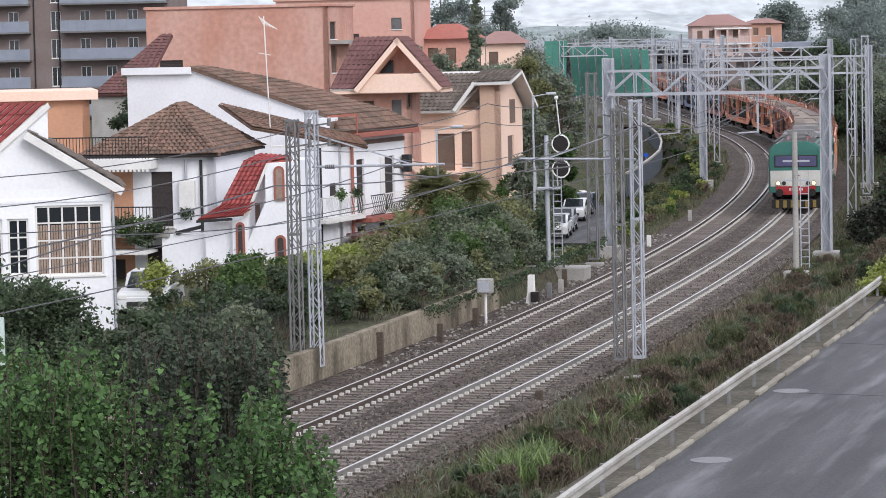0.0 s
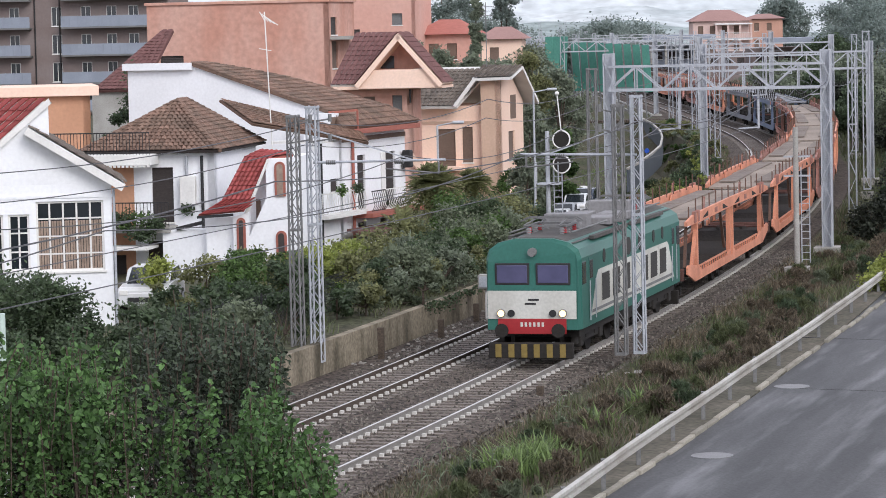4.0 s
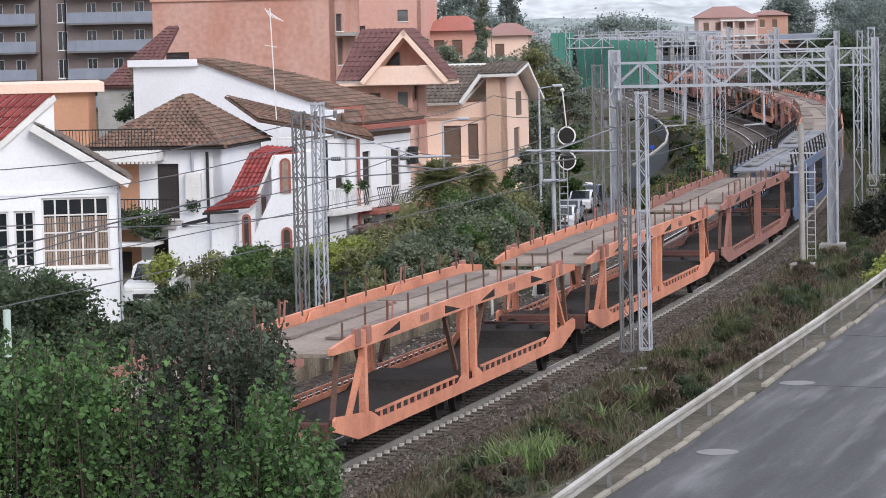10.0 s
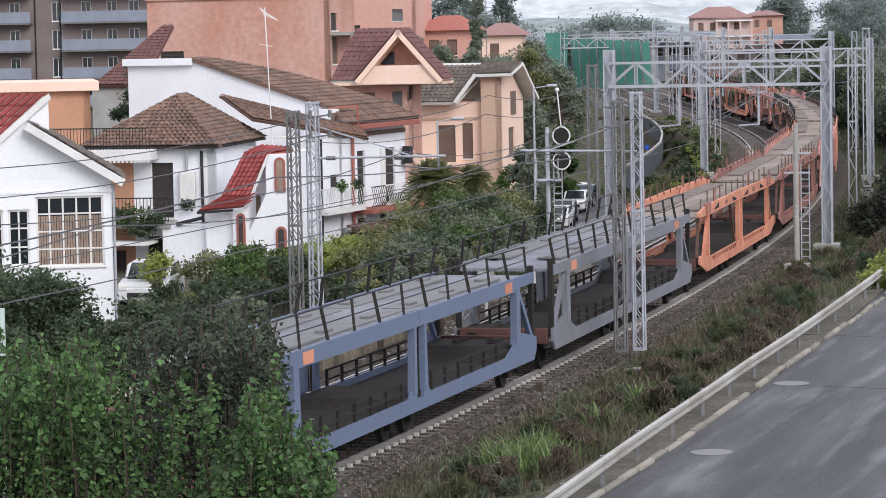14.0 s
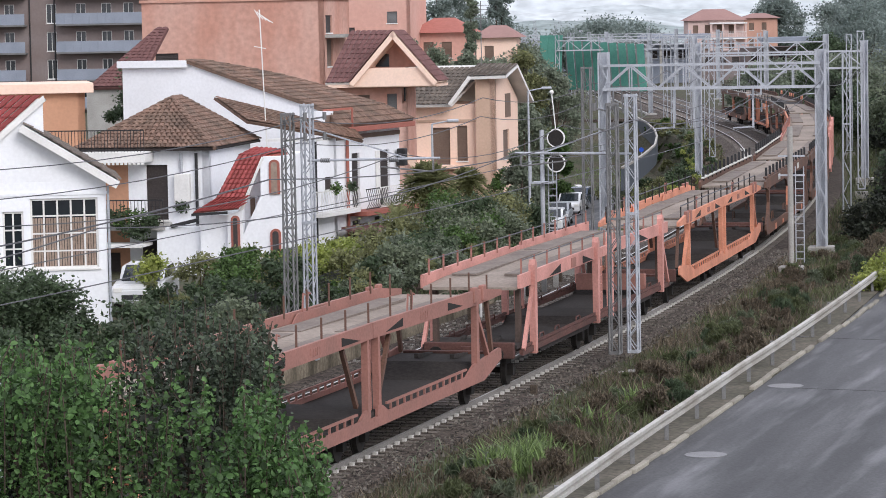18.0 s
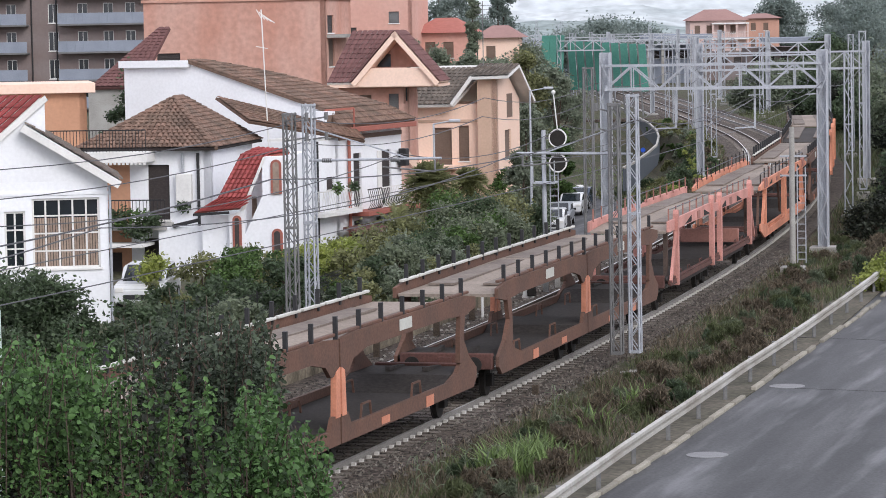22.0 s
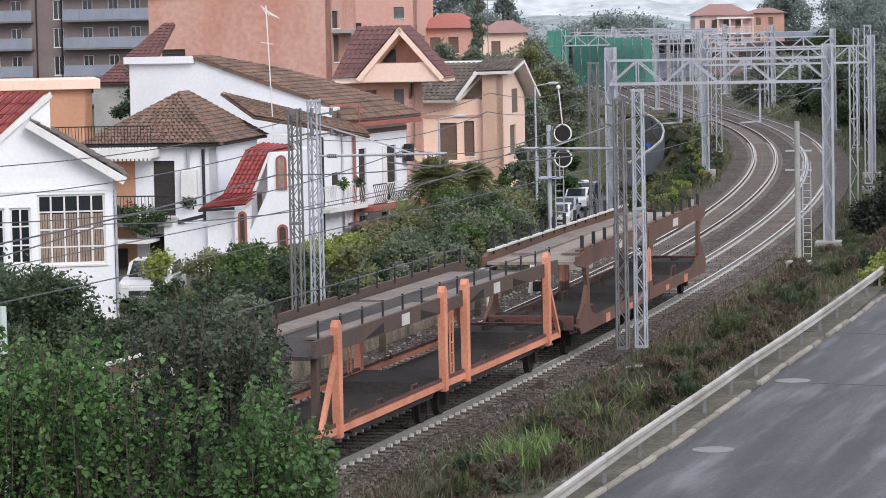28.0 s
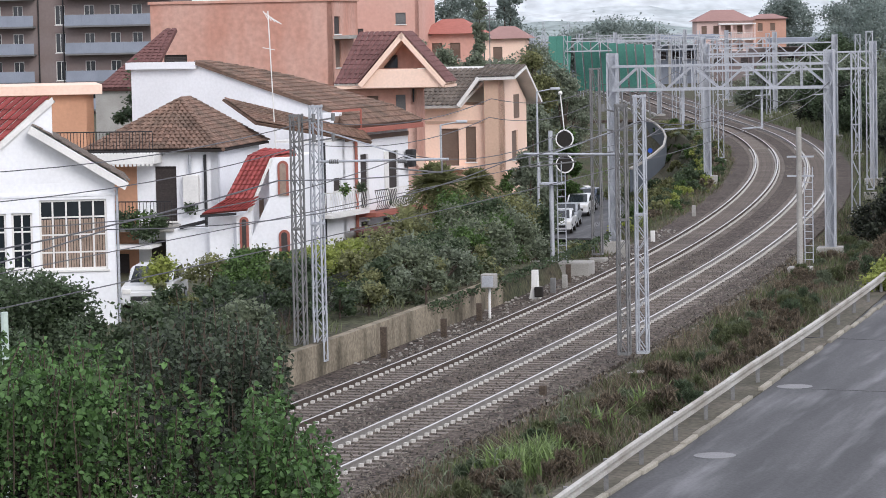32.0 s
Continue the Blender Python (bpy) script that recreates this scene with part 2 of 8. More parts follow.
M = dict(
    ballast=mat("ballast_stone", (0.082, 0.066, 0.054), 0.95, 1.2, 0.35, 8.0, 1.0, second=(0.05, 0.037, 0.032), mix=0.85),
    soil=mat("verge_soil", (0.075, 0.065, 0.042), 0.95, 0.6, 0.25, 5.0, 0.9, second=(0.05, 0.062, 0.03), mix=0.9),
    # Paler streaks in the colour stand in for wet sheen, besides the roughness film.
    asphalt=mat("wet_asphalt", (0.04, 0.0405, 0.043), 0.62, 0.3, 0.6, 14.0, 0.08, second=(0.1, 0.101, 0.105), mix=0.8, spec=0.28, stretch=(1.5, 0.16, 1.0), turn=17, wet=0.22),
    concrete=mat("concrete", (0.38, 0.37, 0.35), 0.9, 0.15, 0.8, 20.0, 0.2, second=(0.2, 0.19, 0.17), mix=0.6),
    old_concrete=mat("stained_concrete", (0.28, 0.24, 0.18), 0.95, 0.3, 0.7, 9.0, 0.3, second=(0.07, 0.06, 0.042), mix=0.95, stretch=(1.3, 1.3, 0.6)),
    sleeper=mat("sleeper_concrete", (0.2, 0.175, 0.155), 0.9, 0.4, 0.5, 14.0, 0.3, second=(0.15, 0.125, 0.11), mix=0.8, obj=0.2),
    fastening=mat("pale_fastening", (0.6, 0.58, 0.55), 0.8, 0.15, 2.0, 20.0, 0.1),
    rail=mat("rail_steel", (0.6, 0.59, 0.58), 0.35, 0.1, 1.0, 30.0, 0.05, metal=0.4),
    rail_pale=mat("dusty_rail_side", (0.25, 0.235, 0.22), 0.85, 0.2, 1.0, 20.0, 0.1),
    rail_rust=mat("rusty_rail_side", (0.1, 0.078, 0.065), 0.85, 0.25, 1.0, 20.0, 0.1),
    galv=mat("galvanised_steel", (0.46, 0.48, 0.52), 0.5, 0.12, 1.2, 20.0, 0.05, metal=0.3),
    galv_dark=mat("weathered_steel", (0.2, 0.2, 0.2), 0.6, 0.15, 1.2, 20.0, 0.05, metal=0.25),
    wire=mat("copper_wire", (0.13, 0.13, 0.14), 0.6, 0.1, 1.0, 10.0, 0.0, metal=0.3),
    white_wall=mat("white_render", (0.86, 0.87, 0.9), 0.9, 0.04, 0.35, 8.0, 0.08, second=(0.66, 0.66, 0.68), mix=0.35),
    salmon_wall=mat("salmon_plaster", (0.5, 0.26, 0.2), 0.95, 0.12, 0.22, 3.0, 0.15, second=(0.6, 0.4, 0.34), mix=0.85, stretch=(1.5, 1.5, 0.5)),
    peach_wall=mat("peach_plaster", (0.88, 0.65, 0.53), 0.92, 0.05, 0.3, 8.0, 0.08, second=(0.82, 0.57, 0.45), mix=0.6, stretch=(1.5, 1.5, 0.5)),
    tan_wall=mat("tan_plaster", (0.6, 0.42, 0.32), 0.92, 0.06, 0.4, 8.0, 0.08),
    orange_wall=mat("orange_plaster", (0.55, 0.3, 0.19), 0.92, 0.06, 0.4, 8.0, 0.08),
    roof_brown=mat("brown_clay_tile", (0.2, 0.125, 0.095), 0.9, 0.25, 0.9, 6.0, 0.3, second=(0.12, 0.09, 0.07), mix=0.8, island=0.25),
    roof_red=mat("red_clay_tile", (0.36, 0.1, 0.075), 0.85, 0.2, 0.9, 6.0, 0.2, second=(0.24, 0.08, 0.065), mix=0.7, island=0.2),
    roof_grey=mat("grey_brown_tile", (0.15, 0.125, 0.105), 0.9, 0.2, 0.8, 6.0, 0.3, second=(0.1, 0.085, 0.075), mix=0.8, island=0.2),
    roof_maroon=mat("maroon_roofing", (0.165, 0.082, 0.078), 0.85, 0.12, 0.8, 8.0, 0.2, island=0.12),
    trim_white=mat("white_trim", (0.78, 0.77, 0.75), 0.8, 0.05, 0.8, 12.0, 0.05),
    dark_wood=mat("dark_shutter", (0.06, 0.05, 0.048), 0.7, 0.15, 1.0, 12.0, 0.1),
    brown_shutter=mat("brown_shutter", (0.2, 0.14, 0.11), 0.75, 0.12, 1.0, 12.0, 0.1),
    red_trim=mat("terracotta_trim", (0.36, 0.13, 0.1), 0.8, 0.1, 1.0, 10.0, 0.05),
    iron=mat("black_iron", (0.03, 0.03, 0.032), 0.55, 0.1, 1.0, 10.0, 0.0),
    pane=glass("dark_glass"),
    curtain=mat("tan_curtain", (0.34, 0.26, 0.21), 0.95, 0.15, 1.5, 8.0, 0.0, second=(0.22, 0.16, 0.13), mix=0.8),
    orange=mat("orange_wagon_paint", (0.68, 0.29, 0.185), 0.6, 0.12, 0.7, 14.0, 0.08, second=(0.36, 0.13, 0.08), mix=0.6),
    pink=mat("faded_pink_paint", (0.62, 0.3, 0.26), 0.65, 0.12, 0.7, 14.0, 0.08, second=(0.34, 0.16, 0.13), mix=0.6),
    dull_orange=mat("dull_red_paint", (0.34, 0.16, 0.13), 0.7, 0.12, 0.7, 14.0, 0.08, second=(0.22, 0.12, 0.1), mix=0.6),
    brown=mat("rusty_brown_paint", (0.118, 0.069, 0.053), 0.75, 0.18, 0.7, 14.0, 0.1, second=(0.18, 0.09, 0.062), mix=0.6),
    blue=mat("blue_wagon_paint", (0.14, 0.18, 0.27), 0.55, 0.1, 0.7, 14.0, 0.05, second=(0.12, 0.15, 0.22), mix=0.5),
    grey=mat("grey_wagon_paint", (0.2, 0.21, 0.24), 0.6, 0.1, 0.7, 14.0, 0.05, second=(0.14, 0.14, 0.15), mix=0.5),
    deck=mat("dark_steel_deck", (0.05, 0.043, 0.04), 0.85, 0.3, 0.5, 10.0, 0.15, second=(0.028, 0.025, 0.024), mix=0.7),
    top_deck=mat("pale_top_deck", (0.3, 0.25, 0.21), 0.85, 0.2, 0.5, 10.0, 0.15, second=(0.2, 0.16, 0.13), mix=0.7),
    runway=mat("worn_runway", (0.22, 0.185, 0.16), 0.85, 0.2, 0.6, 9.0, 0.15, second=(0.14, 0.11, 0.095), mix=0.7),
    steel_deck=mat("grey_steel_deck", (0.23, 0.24, 0.265), 0.7, 0.2, 0.5, 10.0, 0.1, second=(0.13, 0.135, 0.15), mix=0.7),
    dark_brown=mat("sooty_brown_paint", (0.085, 0.062, 0.053), 0.8, 0.18, 0.7, 14.0, 0.1, second=(0.12, 0.075, 0.058), mix=0.6),
    rust_sill=mat("dark_rust_paint", (0.13, 0.06, 0.05), 0.8, 0.2, 0.8, 14.0, 0.1, second=(0.07, 0.04, 0.035), mix=0.7),
    black=mat("bogie_black", (0.025, 0.022, 0.02), 0.8, 0.2, 1.0, 12.0, 0.1),
    green=mat("loco_green_paint", (0.03, 0.13, 0.105), 0.45, 0.08, 0.5, 12.0, 0.04, second=(0.03, 0.11, 0.085), mix=0.4),
    cream=mat("loco_pale_paint", (0.58, 0.58, 0.54), 0.5, 0.08, 0.5, 12.0, 0.04, second=(0.36, 0.34, 0.3), mix=0.6),
    loco_red=mat("loco_red_paint", (0.36, 0.03, 0.035), 0.5, 0.08, 0.6, 12.0, 0.04),
    loco_roof=mat("sooty_roof", (0.1, 0.095, 0.09), 0.85, 0.2, 0.8, 10.0, 0.1),
    grille=mat("dark_louvre", (0.05, 0.048, 0.045), 0.75, 0.15, 2.0, 40.0, 0.2),
    yellow=mat("faded_yellow", (0.22, 0.16, 0.05), 0.7, 0.12, 1.0, 12.0, 0.05),
    near_leaf=leafy("broad_green_leaves", (0.06, 0.112, 0.036), (0.032, 0.066, 0.021), 0.7, 0.6),
    near_leaf_dark=leafy("broad_dusky_leaves", (0.046, 0.06, 0.037), (0.03, 0.042, 0.028), 0.55, 0.5),
    near_leaf_blue=leafy("broad_blue_green_leaves", (0.048, 0.088, 0.034), (0.027, 0.053, 0.022), 0.65, 0.5),
    leaf=leafy("fresh_leaves", (0.05, 0.085, 0.024), (0.02, 0.038, 0.013), 0.6),
    leaf_dark=leafy("dark_leaves", (0.045, 0.064, 0.034), (0.028, 0.042, 0.024), 0.5),
    # Near-black leaf colour that paints in the shade of crowns and banks.
    leaf_shade=leafy("shade_coloured_leaves", (0.022, 0.027, 0.018), (0.018, 0.02, 0.014), 0.3, 0.1),
    leaf_olive=leafy("olive_leaves", (0.115, 0.12, 0.055), (0.075, 0.08, 0.04), 0.45),
    leaf_grey=leafy("grey_green_leaves", (0.095, 0.112, 0.072), (0.065, 0.08, 0.052), 0.4),
    leaf_yellow=leafy("yellow_green_leaves", (0.17, 0.19, 0.05), (0.1, 0.13, 0.04)),
    dry=leafy("dry_stalks", (0.12, 0.098, 0.07), (0.075, 0.06, 0.046), 0.55, 0.5),
    # Leaf colour lightened to stand in for haze on distant trees.
    leaf_far=leafy("haze_paled_leaves", (0.12, 0.14, 0.1), (0.09, 0.105, 0.078), 0.35),
    grass=leafy("verge_grass", (0.074, 0.09, 0.04), (0.055, 0.056, 0.033), 0.45, 0.6),
    bark=mat("bark", (0.09, 0.07, 0.055), 0.95, 0.3, 2.0, 20.0, 0.5),
    # Backdrop hills: distance haze is mixed into these three base colours.
    haze_near=mat("haze_tinted_woods", (0.33, 0.37, 0.37), 1.0, 0.2, 0.04, 0.3, 0.0, second=(0.22, 0.27, 0.26), mix=0.9, spec=0.0),
    haze_mid=mat("haze_tinted_hillside", (0.55, 0.58, 0.59), 1.0, 0.2, 0.02, 0.12, 0.0, second=(0.38, 0.42, 0.43), mix=0.9, spec=0.0),
    haze_far=mat("haze_tinted_hills", (0.6, 0.63, 0.65), 1.0, 0.16, 0.006, 0.05, 0.0, second=(0.42, 0.46, 0.47), mix=0.9, spec=0.0),
    # Leaf colour greyed further, painting in the haze over the farthest trees.
    hedge_far=leafy("haze_greyed_leaves", (0.13, 0.155, 0.14), (0.1, 0.125, 0.115), 0.25),
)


# ---- mesh helpers ----
def bx(bm, x0, x1, y0, y1, z0, z1, m=None, bevel=0.0):
    """Add a box to bm."""
    r = bmesh.ops.create_cube(bm, size=1.0)
    t = Matrix.Translation(((x0 + x1) / 2, (y0 + y1) / 2, (z0 + z1) / 2)) @ Matrix.Diagonal((abs(x1 - x0), abs(y1 - y0), abs(z1 - z0), 1))
    bmesh.ops.transform(bm, matrix=t, verts=r["verts"])
    if bevel:
        ed = list({e for v in r["verts"] for e in v.link_edges})
        out = bmesh.ops.bevel(bm, geom=ed, offset=bevel, segments=2, affect="EDGES", profile=0.5)
        vs = list({v for fc in out["faces"] for v in fc.verts} | {v for v in r["verts"] if v.is_valid})
    else:
        vs = r["verts"]
    if m is not None:
        bmesh.ops.transform(bm, matrix=m, verts=vs)
    return vs


def beam(bm, a, b, w, h=None, sides=4):
    """Add a bar from a to b: square (w by h), or round when sides > 4."""
    a, b = Vector(a), Vector(b)
    d = b - a
    n = d.length
    if n < 1e-6:
        return
    q = d.to_track_quat("Z", "X" if abs(d.normalized().x) < 0.9 else "Y").to_matrix().to_4x4()
    m = Matrix.Translation(a) @ q
    if sides == 4:
        h = h or w
        bx(bm, -w / 2, w / 2, -h / 2, h / 2, 0, n, m)
    else:
        bmesh.ops.create_cone(bm, cap_ends=True, segments=sides, radius1=w / 2, radius2=(h or w) / 2, depth=n,
                              matrix=m @ Matrix.Translation((0, 0, n / 2)))


def prism(bm, pts, y0, y1, m=None, axis="y"):
    """Extrude a closed outline of (a, z) points from y0 to y1 (axis y: a is x; axis x: a is y)."""
    mk = (lambda a, z, t: (a, t, z)) if axis == "y" else (lambda a, z, t: (t, a, z))
    v0 = [bm.verts.new(mk(a, z, y0)) for a, z in pts]
    v1 = [bm.verts.new(mk(a, z, y1)) for a, z in pts]
    k = len(pts)
    bm.faces.new(v0), bm.faces.new(v1[::-1])
    for i in range(k):
        bm.faces.new((v0[i], v1[i], v1[(i + 1) % k], v0[(i + 1) % k]))
    if m is not None:
        bmesh.ops.transform(bm, matrix=m, verts=v0 + v1)
    return v0 + v1


def done(name, bm, material):
    bmesh.ops.recalc_face_normals(bm, faces=bm.faces)
    me = bpy.data.meshes.new(name)
    bm.to_mesh(me)
    bm.free()
    me.materials.append(material)
    return me


def part(name, bm, material, parent, label="", m=None):
    """Link a bmesh (or a mesh already made) as one mesh object under a thing or a part."""
    me = bm if isinstance(bm, bpy.types.Mesh) else done(name, bm, material)
    ob = new(name, me)
    ob.parent = parent
    if m is not None:
        ob.matrix_local = m
    if label:
        ob["label"] = label
    return ob


def thing(name, m, label, category, group="", kind=""):
    ob = new(name)
    ob.empty_display_size = 0.3
    ob.matrix_world = m
    return tagged(ob, label, category, group, kind)


def solid(name, bm, material, label, category="", group="", kind="", m=None):
    ob = new(name, done(name, bm, material))
    if m is not None:
        ob.matrix_world = m
    return tagged(ob, label, category, group, kind)


def flat(name, verts, faces, material, smooth=False):
    me = bpy.data.meshes.new(name)
    me.from_pydata(verts, [], faces)
    me.materials.append(material)
    if smooth:
        me.polygons.foreach_set("use_smooth", [True] * len(me.polygons))
    return me


def scatter_leaves(vs, fs, clumps, per, size):
    """Add a few leaf quads round clumps (x, y, z, r) to plain lists."""
    for x, y, z, r in clumps:
        for _ in range(per):
            c = Vector((x, y, z)) + Vector((random.gauss(0, 1), random.gauss(0, 1), random.gauss(0, 1))).normalized() * r * random.uniform(0.3, 1.0)
            a = Vector((random.gauss(0, 1), random.gauss(0, 1), random.gauss(0, 0.6))).normalized() * size
            b = a.orthogonal().normalized() * size * 0.5
            k = len(vs)
            vs += [c - a, c + b, c + a, c - b]
            fs.append((k, k + 1, k + 2, k + 3))


RNG = np.random.default_rng(7)


def leaf_mesh(name, centres, size, material, aspect=0.55, droop=0.0, up=0.0):
    """One mesh of small folded leaves at the given centres."""
    c = np.asarray(centres, float)
    n = len(c)
    a = RNG.normal(size=(n, 3)) * [1, 1, 0.7] + [0, 0, up - droop]
    a /= np.linalg.norm(a, axis=1)[:, None]
    b = np.cross(a, RNG.normal(size=(n, 3)))
    b /= np.linalg.norm(b, axis=1)[:, None]
    w = np.cross(a, b)
    s = (size * RNG.uniform(0.55, 1.35, n))[:, None]
    half = s * aspect * 0.5
    p = np.stack([c - a * s * 0.5, c + b * half + w * s * 0.1 - a * s * 0.08, c + a * s * 0.5, c - b * half + w * s * 0.1 - a * s * 0.08], 1).reshape(-1, 3)
    me = bpy.data.meshes.new(name)
    me.vertices.add(4 * n)
    me.vertices.foreach_set("co", p.ravel())
    f = np.arange(4 * n).reshape(n, 4)
    tri = np.concatenate([f[:, [0, 1, 2]], f[:, [0, 2, 3]]], 1).reshape(-1)
    me.loops.add(6 * n)
    me.loops.foreach_set("vertex_index", tri)
    me.polygons.add(2 * n)
    me.polygons.foreach_set("loop_start", np.arange(0, 6 * n, 3))
    me.update(calc_edges=True)
    me.materials.append(material)
    return me


def broad_leaf_mesh(name, centres, size, material, wide=0.8):
    """One mesh of ovate leaves, folded along the midrib and hanging outward, mostly face up."""
    c = np.asarray(centres, float)
    n = len(c)
    up = RNG.normal(size=(n, 3)) * 0.75 + [0, -0.25, 0.75]
    up /= np.linalg.norm(up, axis=1)[:, None]
    a = np.cross(up, RNG.normal(size=(n, 3)))
    a /= np.linalg.norm(a, axis=1)[:, None]
    b = np.cross(up, a)
    s = (size * RNG.uniform(0.6, 1.3, n))[:, None]
    rows = []
    for u, v, lift in ((-0.5, 0, 0), (-0.2, 0.42, 0.1), (0.18, 0.36, 0.08), (0.5, 0, -0.12), (0.18, -0.36, 0.08), (-0.2, -0.42, 0.1)):
        rows.append(c + a * s * u + b * s * v * wide + up * s * lift)
    p = np.stack(rows, 1).reshape(-1, 3)
    me = bpy.data.meshes.new(name)
    me.vertices.add(6 * n)
    me.vertices.foreach_set("co", p.ravel())
    f = np.arange(6 * n).reshape(n, 6)
    me.loops.add(8 * n)
    me.loops.foreach_set("vertex_index", np.concatenate([f[:, [0, 1, 2, 3]], f[:, [0, 3, 4, 5]]], 1).reshape(-1))
    me.polygons.add(2 * n)
    me.polygons.foreach_set("loop_start", np.arange(0, 8 * n, 4))
    me.update(calc_edges=True)
    me.materials.append(material)
    return me


def cloud(clumps, per, squash=0.85):
    """Points on and inside ragged round clumps (x, y, z, r)."""
    out = []
    for x, y, z, r in clumps:
        v = RNG.normal(size=(per, 3))
        n = np.linalg.norm(v, axis=1)[:, None]
        out.append(np.array([x, y, z]) + v / n * r * (0.45 * n + 0.1) * [1, 1, squash])
    return np.concatenate(out)


# ---- the line's course: a long left-hand curve, then straight ----
def xn(y):
    u = (min(max(y, 20.0), 295.0) - 150) / 100
    x = 16.57 + 19.78 * u - 6.83 * u * u - 0.245 * u ** 3
    return x + (y - 20) * 0.365 if y < 20 else x


COURSE = [Vector((xn(y), y, 0.0)) for y in (k * 0.5 for k in range(-300, 2400))]
COURSE_Y = [v.y for v in COURSE]
ARC = [0.0]
for va, vb in zip(COURSE, COURSE[1:]):
    ARC.append(ARC[-1] + (vb - va).length)
ARC_ROW = np.array(ARC)


def course(s):
    """Place and unit heading at arc length s along the near track."""
    i = int(ARC_ROW.searchsorted(s)) - 1
    i = min(max(i, 1), len(ARC) - 3)
    d = (COURSE[i + 1] - COURSE[i])
    p = COURSE[i] + d * ((s - ARC[i]) / d.length)
    a, b = COURSE[i] - COURSE[i - 1], COURSE[i + 2] - COURSE[i + 1]
    return p, (a.normalized() + b.normalized()).normalized()


def arc_at(y):
    k = min(max((y - COURSE_Y[0]) / 0.5, 0.0), len(ARC) - 1.001)
    i = int(k)
    return ARC[i] + (ARC[i + 1] - ARC[i]) * (k - i)


def off(s, d, z=0.0):
    """A point d metres to the right of the near track's centre at arc length s."""
    p, h = course(s)
    return Vector((p.x + h.y * d, p.y - h.x * d, z))


def at(y, d, z=0.0, turn=0.0):
    """A pose beside the track, its y axis along the line."""
    s = arc_at(y)
    p, h = course(s)
    return Matrix.Translation(off(s, d, z)) @ pose(0, 0, 0, 0, 0, math.degrees(math.atan2(-h.x, h.y)) + turn)


def lane(name, d0, d1, z0, z1, y0, y1, step, material, label, thick=0.0):
    """A strip that follows the line between two offsets."""
    s0, s1 = arc_at(y0), arc_at(y1)
    k = int((s1 - s0) / step)
    vs, fs = [], []
    for i in range(k + 1):
        s = s0 + (s1 - s0) * i / k
        prof = [(d0, z0), (d1, z1)] + ([(d1, z1 - thick), (d0, z0 - thick)] if thick else [])
        vs += [off(s, d, z) for d, z in prof]
    n = 4 if thick else 2
    for i in range(k):
        for j in range(4 if thick else 1):
            a, b = i * n + j, i * n + (j + 1) % n
            fs.append((a, b, b + n, a + n))
    if thick:
        fs += [tuple(range(4)), tuple(range(k * n + 3, k * n - 1, -1))]
    return tagged(new(name, flat(name, vs, fs, material)), label, kind="structure")


def dip(d, y):
    """The side street lies low inside the curve."""
    f = lambda v: (lambda t: t * t * (3 - 2 * t))(min(1.0, max(0.0, v)))
    return 4.6 * f((y - 119) / 20) * f((-d - 7.3) / 3.2) * f((330 - y) / 40) * f((40 + d) / 12) * (1 - f((-d - 14.3) / 2) * f((174 - y) / 8))


def ground_z(d, y=100.0):
    return level(d, y) - dip(d, y)


def level(d, y=100.0):
    """The lie of the land across the line: a walled garden bank that softens into a slope along the curve."""
    soft = min(1.0, max(0.0, (y - 118) / 16))
    if soft > 0 and -14 < d < -5.2:
        return (1 - soft) * level(d) + soft * float(np.interp(d, [-14, -11.5, -10, -7.5, -5.2], [0.6, 0.5, 0.25, -0.2, -0.3]))
    return float(np.interp(d, [-3000, -60, -20, -14, -6.6, -6.35, -6.1, -5.2, 2.1, 3.2, 5.0, 6.6, 7.6, 3000],
                           [1.4, 1.2, 0.6, 0.6, 0.75, 0.7, -0.35, -0.3, -0.3, -0.45, -0.25, -0.1, -0.12, -0.12]))


def build_ground():
    ds = [-3000, -900, -300, -150, -90, -60, -40, -28, -20, -14, -10, -8, -6.6, -6.35, -6.1, -5.2, -3, 0, 2.1, 3.2, 4.1, 5.0, 5.8, 6.6, 7.6,
          9, 12, 16, 24, 40, 70, 120, 300, 900, 3000]
    ss = [arc_at(y) for y in (-140, -60, -20, 10)] + [arc_at(20) + 2.5 * i for i in range(160)] + [arc_at(440 + 60 * i) for i in range(1, 12)]
    vs = [off(s, d, ground_z(d, course(s)[0].y) + (0.12 * noise.noise((s * 0.25, d * 0.5, 3)) if d > 2.3 and d < 6.5 or d < -6.4 else 0)) for s in ss for d in ds]
    n = len(ds)
    far = course(ss[-1])[0]
    fs = [(i * n + j, i * n + j + 1, (i + 1) * n + j + 1, (i + 1) * n + j) for i in range(len(ss) - 1) for j in range(n - 1)]
    vs += [Vector((far.x + d * 1.0, 4500, ground_z(d))) for d in ds]
    k = (len(ss) - 1) * n
    fs += [(k + j, k + j + 1, k + n + j + 1, k + n + j) for j in range(n - 1)]
    tagged(new("ground", flat("ground", vs, fs, M["soil"])), "rough weedy ground beside the railway line", kind="structure")


build_ground()
lane("ballast_bed", -6.0, 2.15, -0.178, -0.178, 30, 640, 2.0, M["ballast"], "brown-grey crushed stone ballast under two tracks", 0.25)
lane("yard_bed", -24.0, -6.02, -0.2, -0.2, 318, 640, 3.0, M["ballast"], "wide ballast of the station yard", 0.25)
lane("road", 7.92, 40.0, -0.02, -0.02, 20, 260, 2.5, M["asphalt"], "damp patched grey asphalt road beside the line", 0.3)
lane("retaining_wall", -6.35, -6.05, 0.78, 0.78, 60, 112, 2.0, M["old_concrete"], "low stained concrete retaining wall along the track", 1.1)


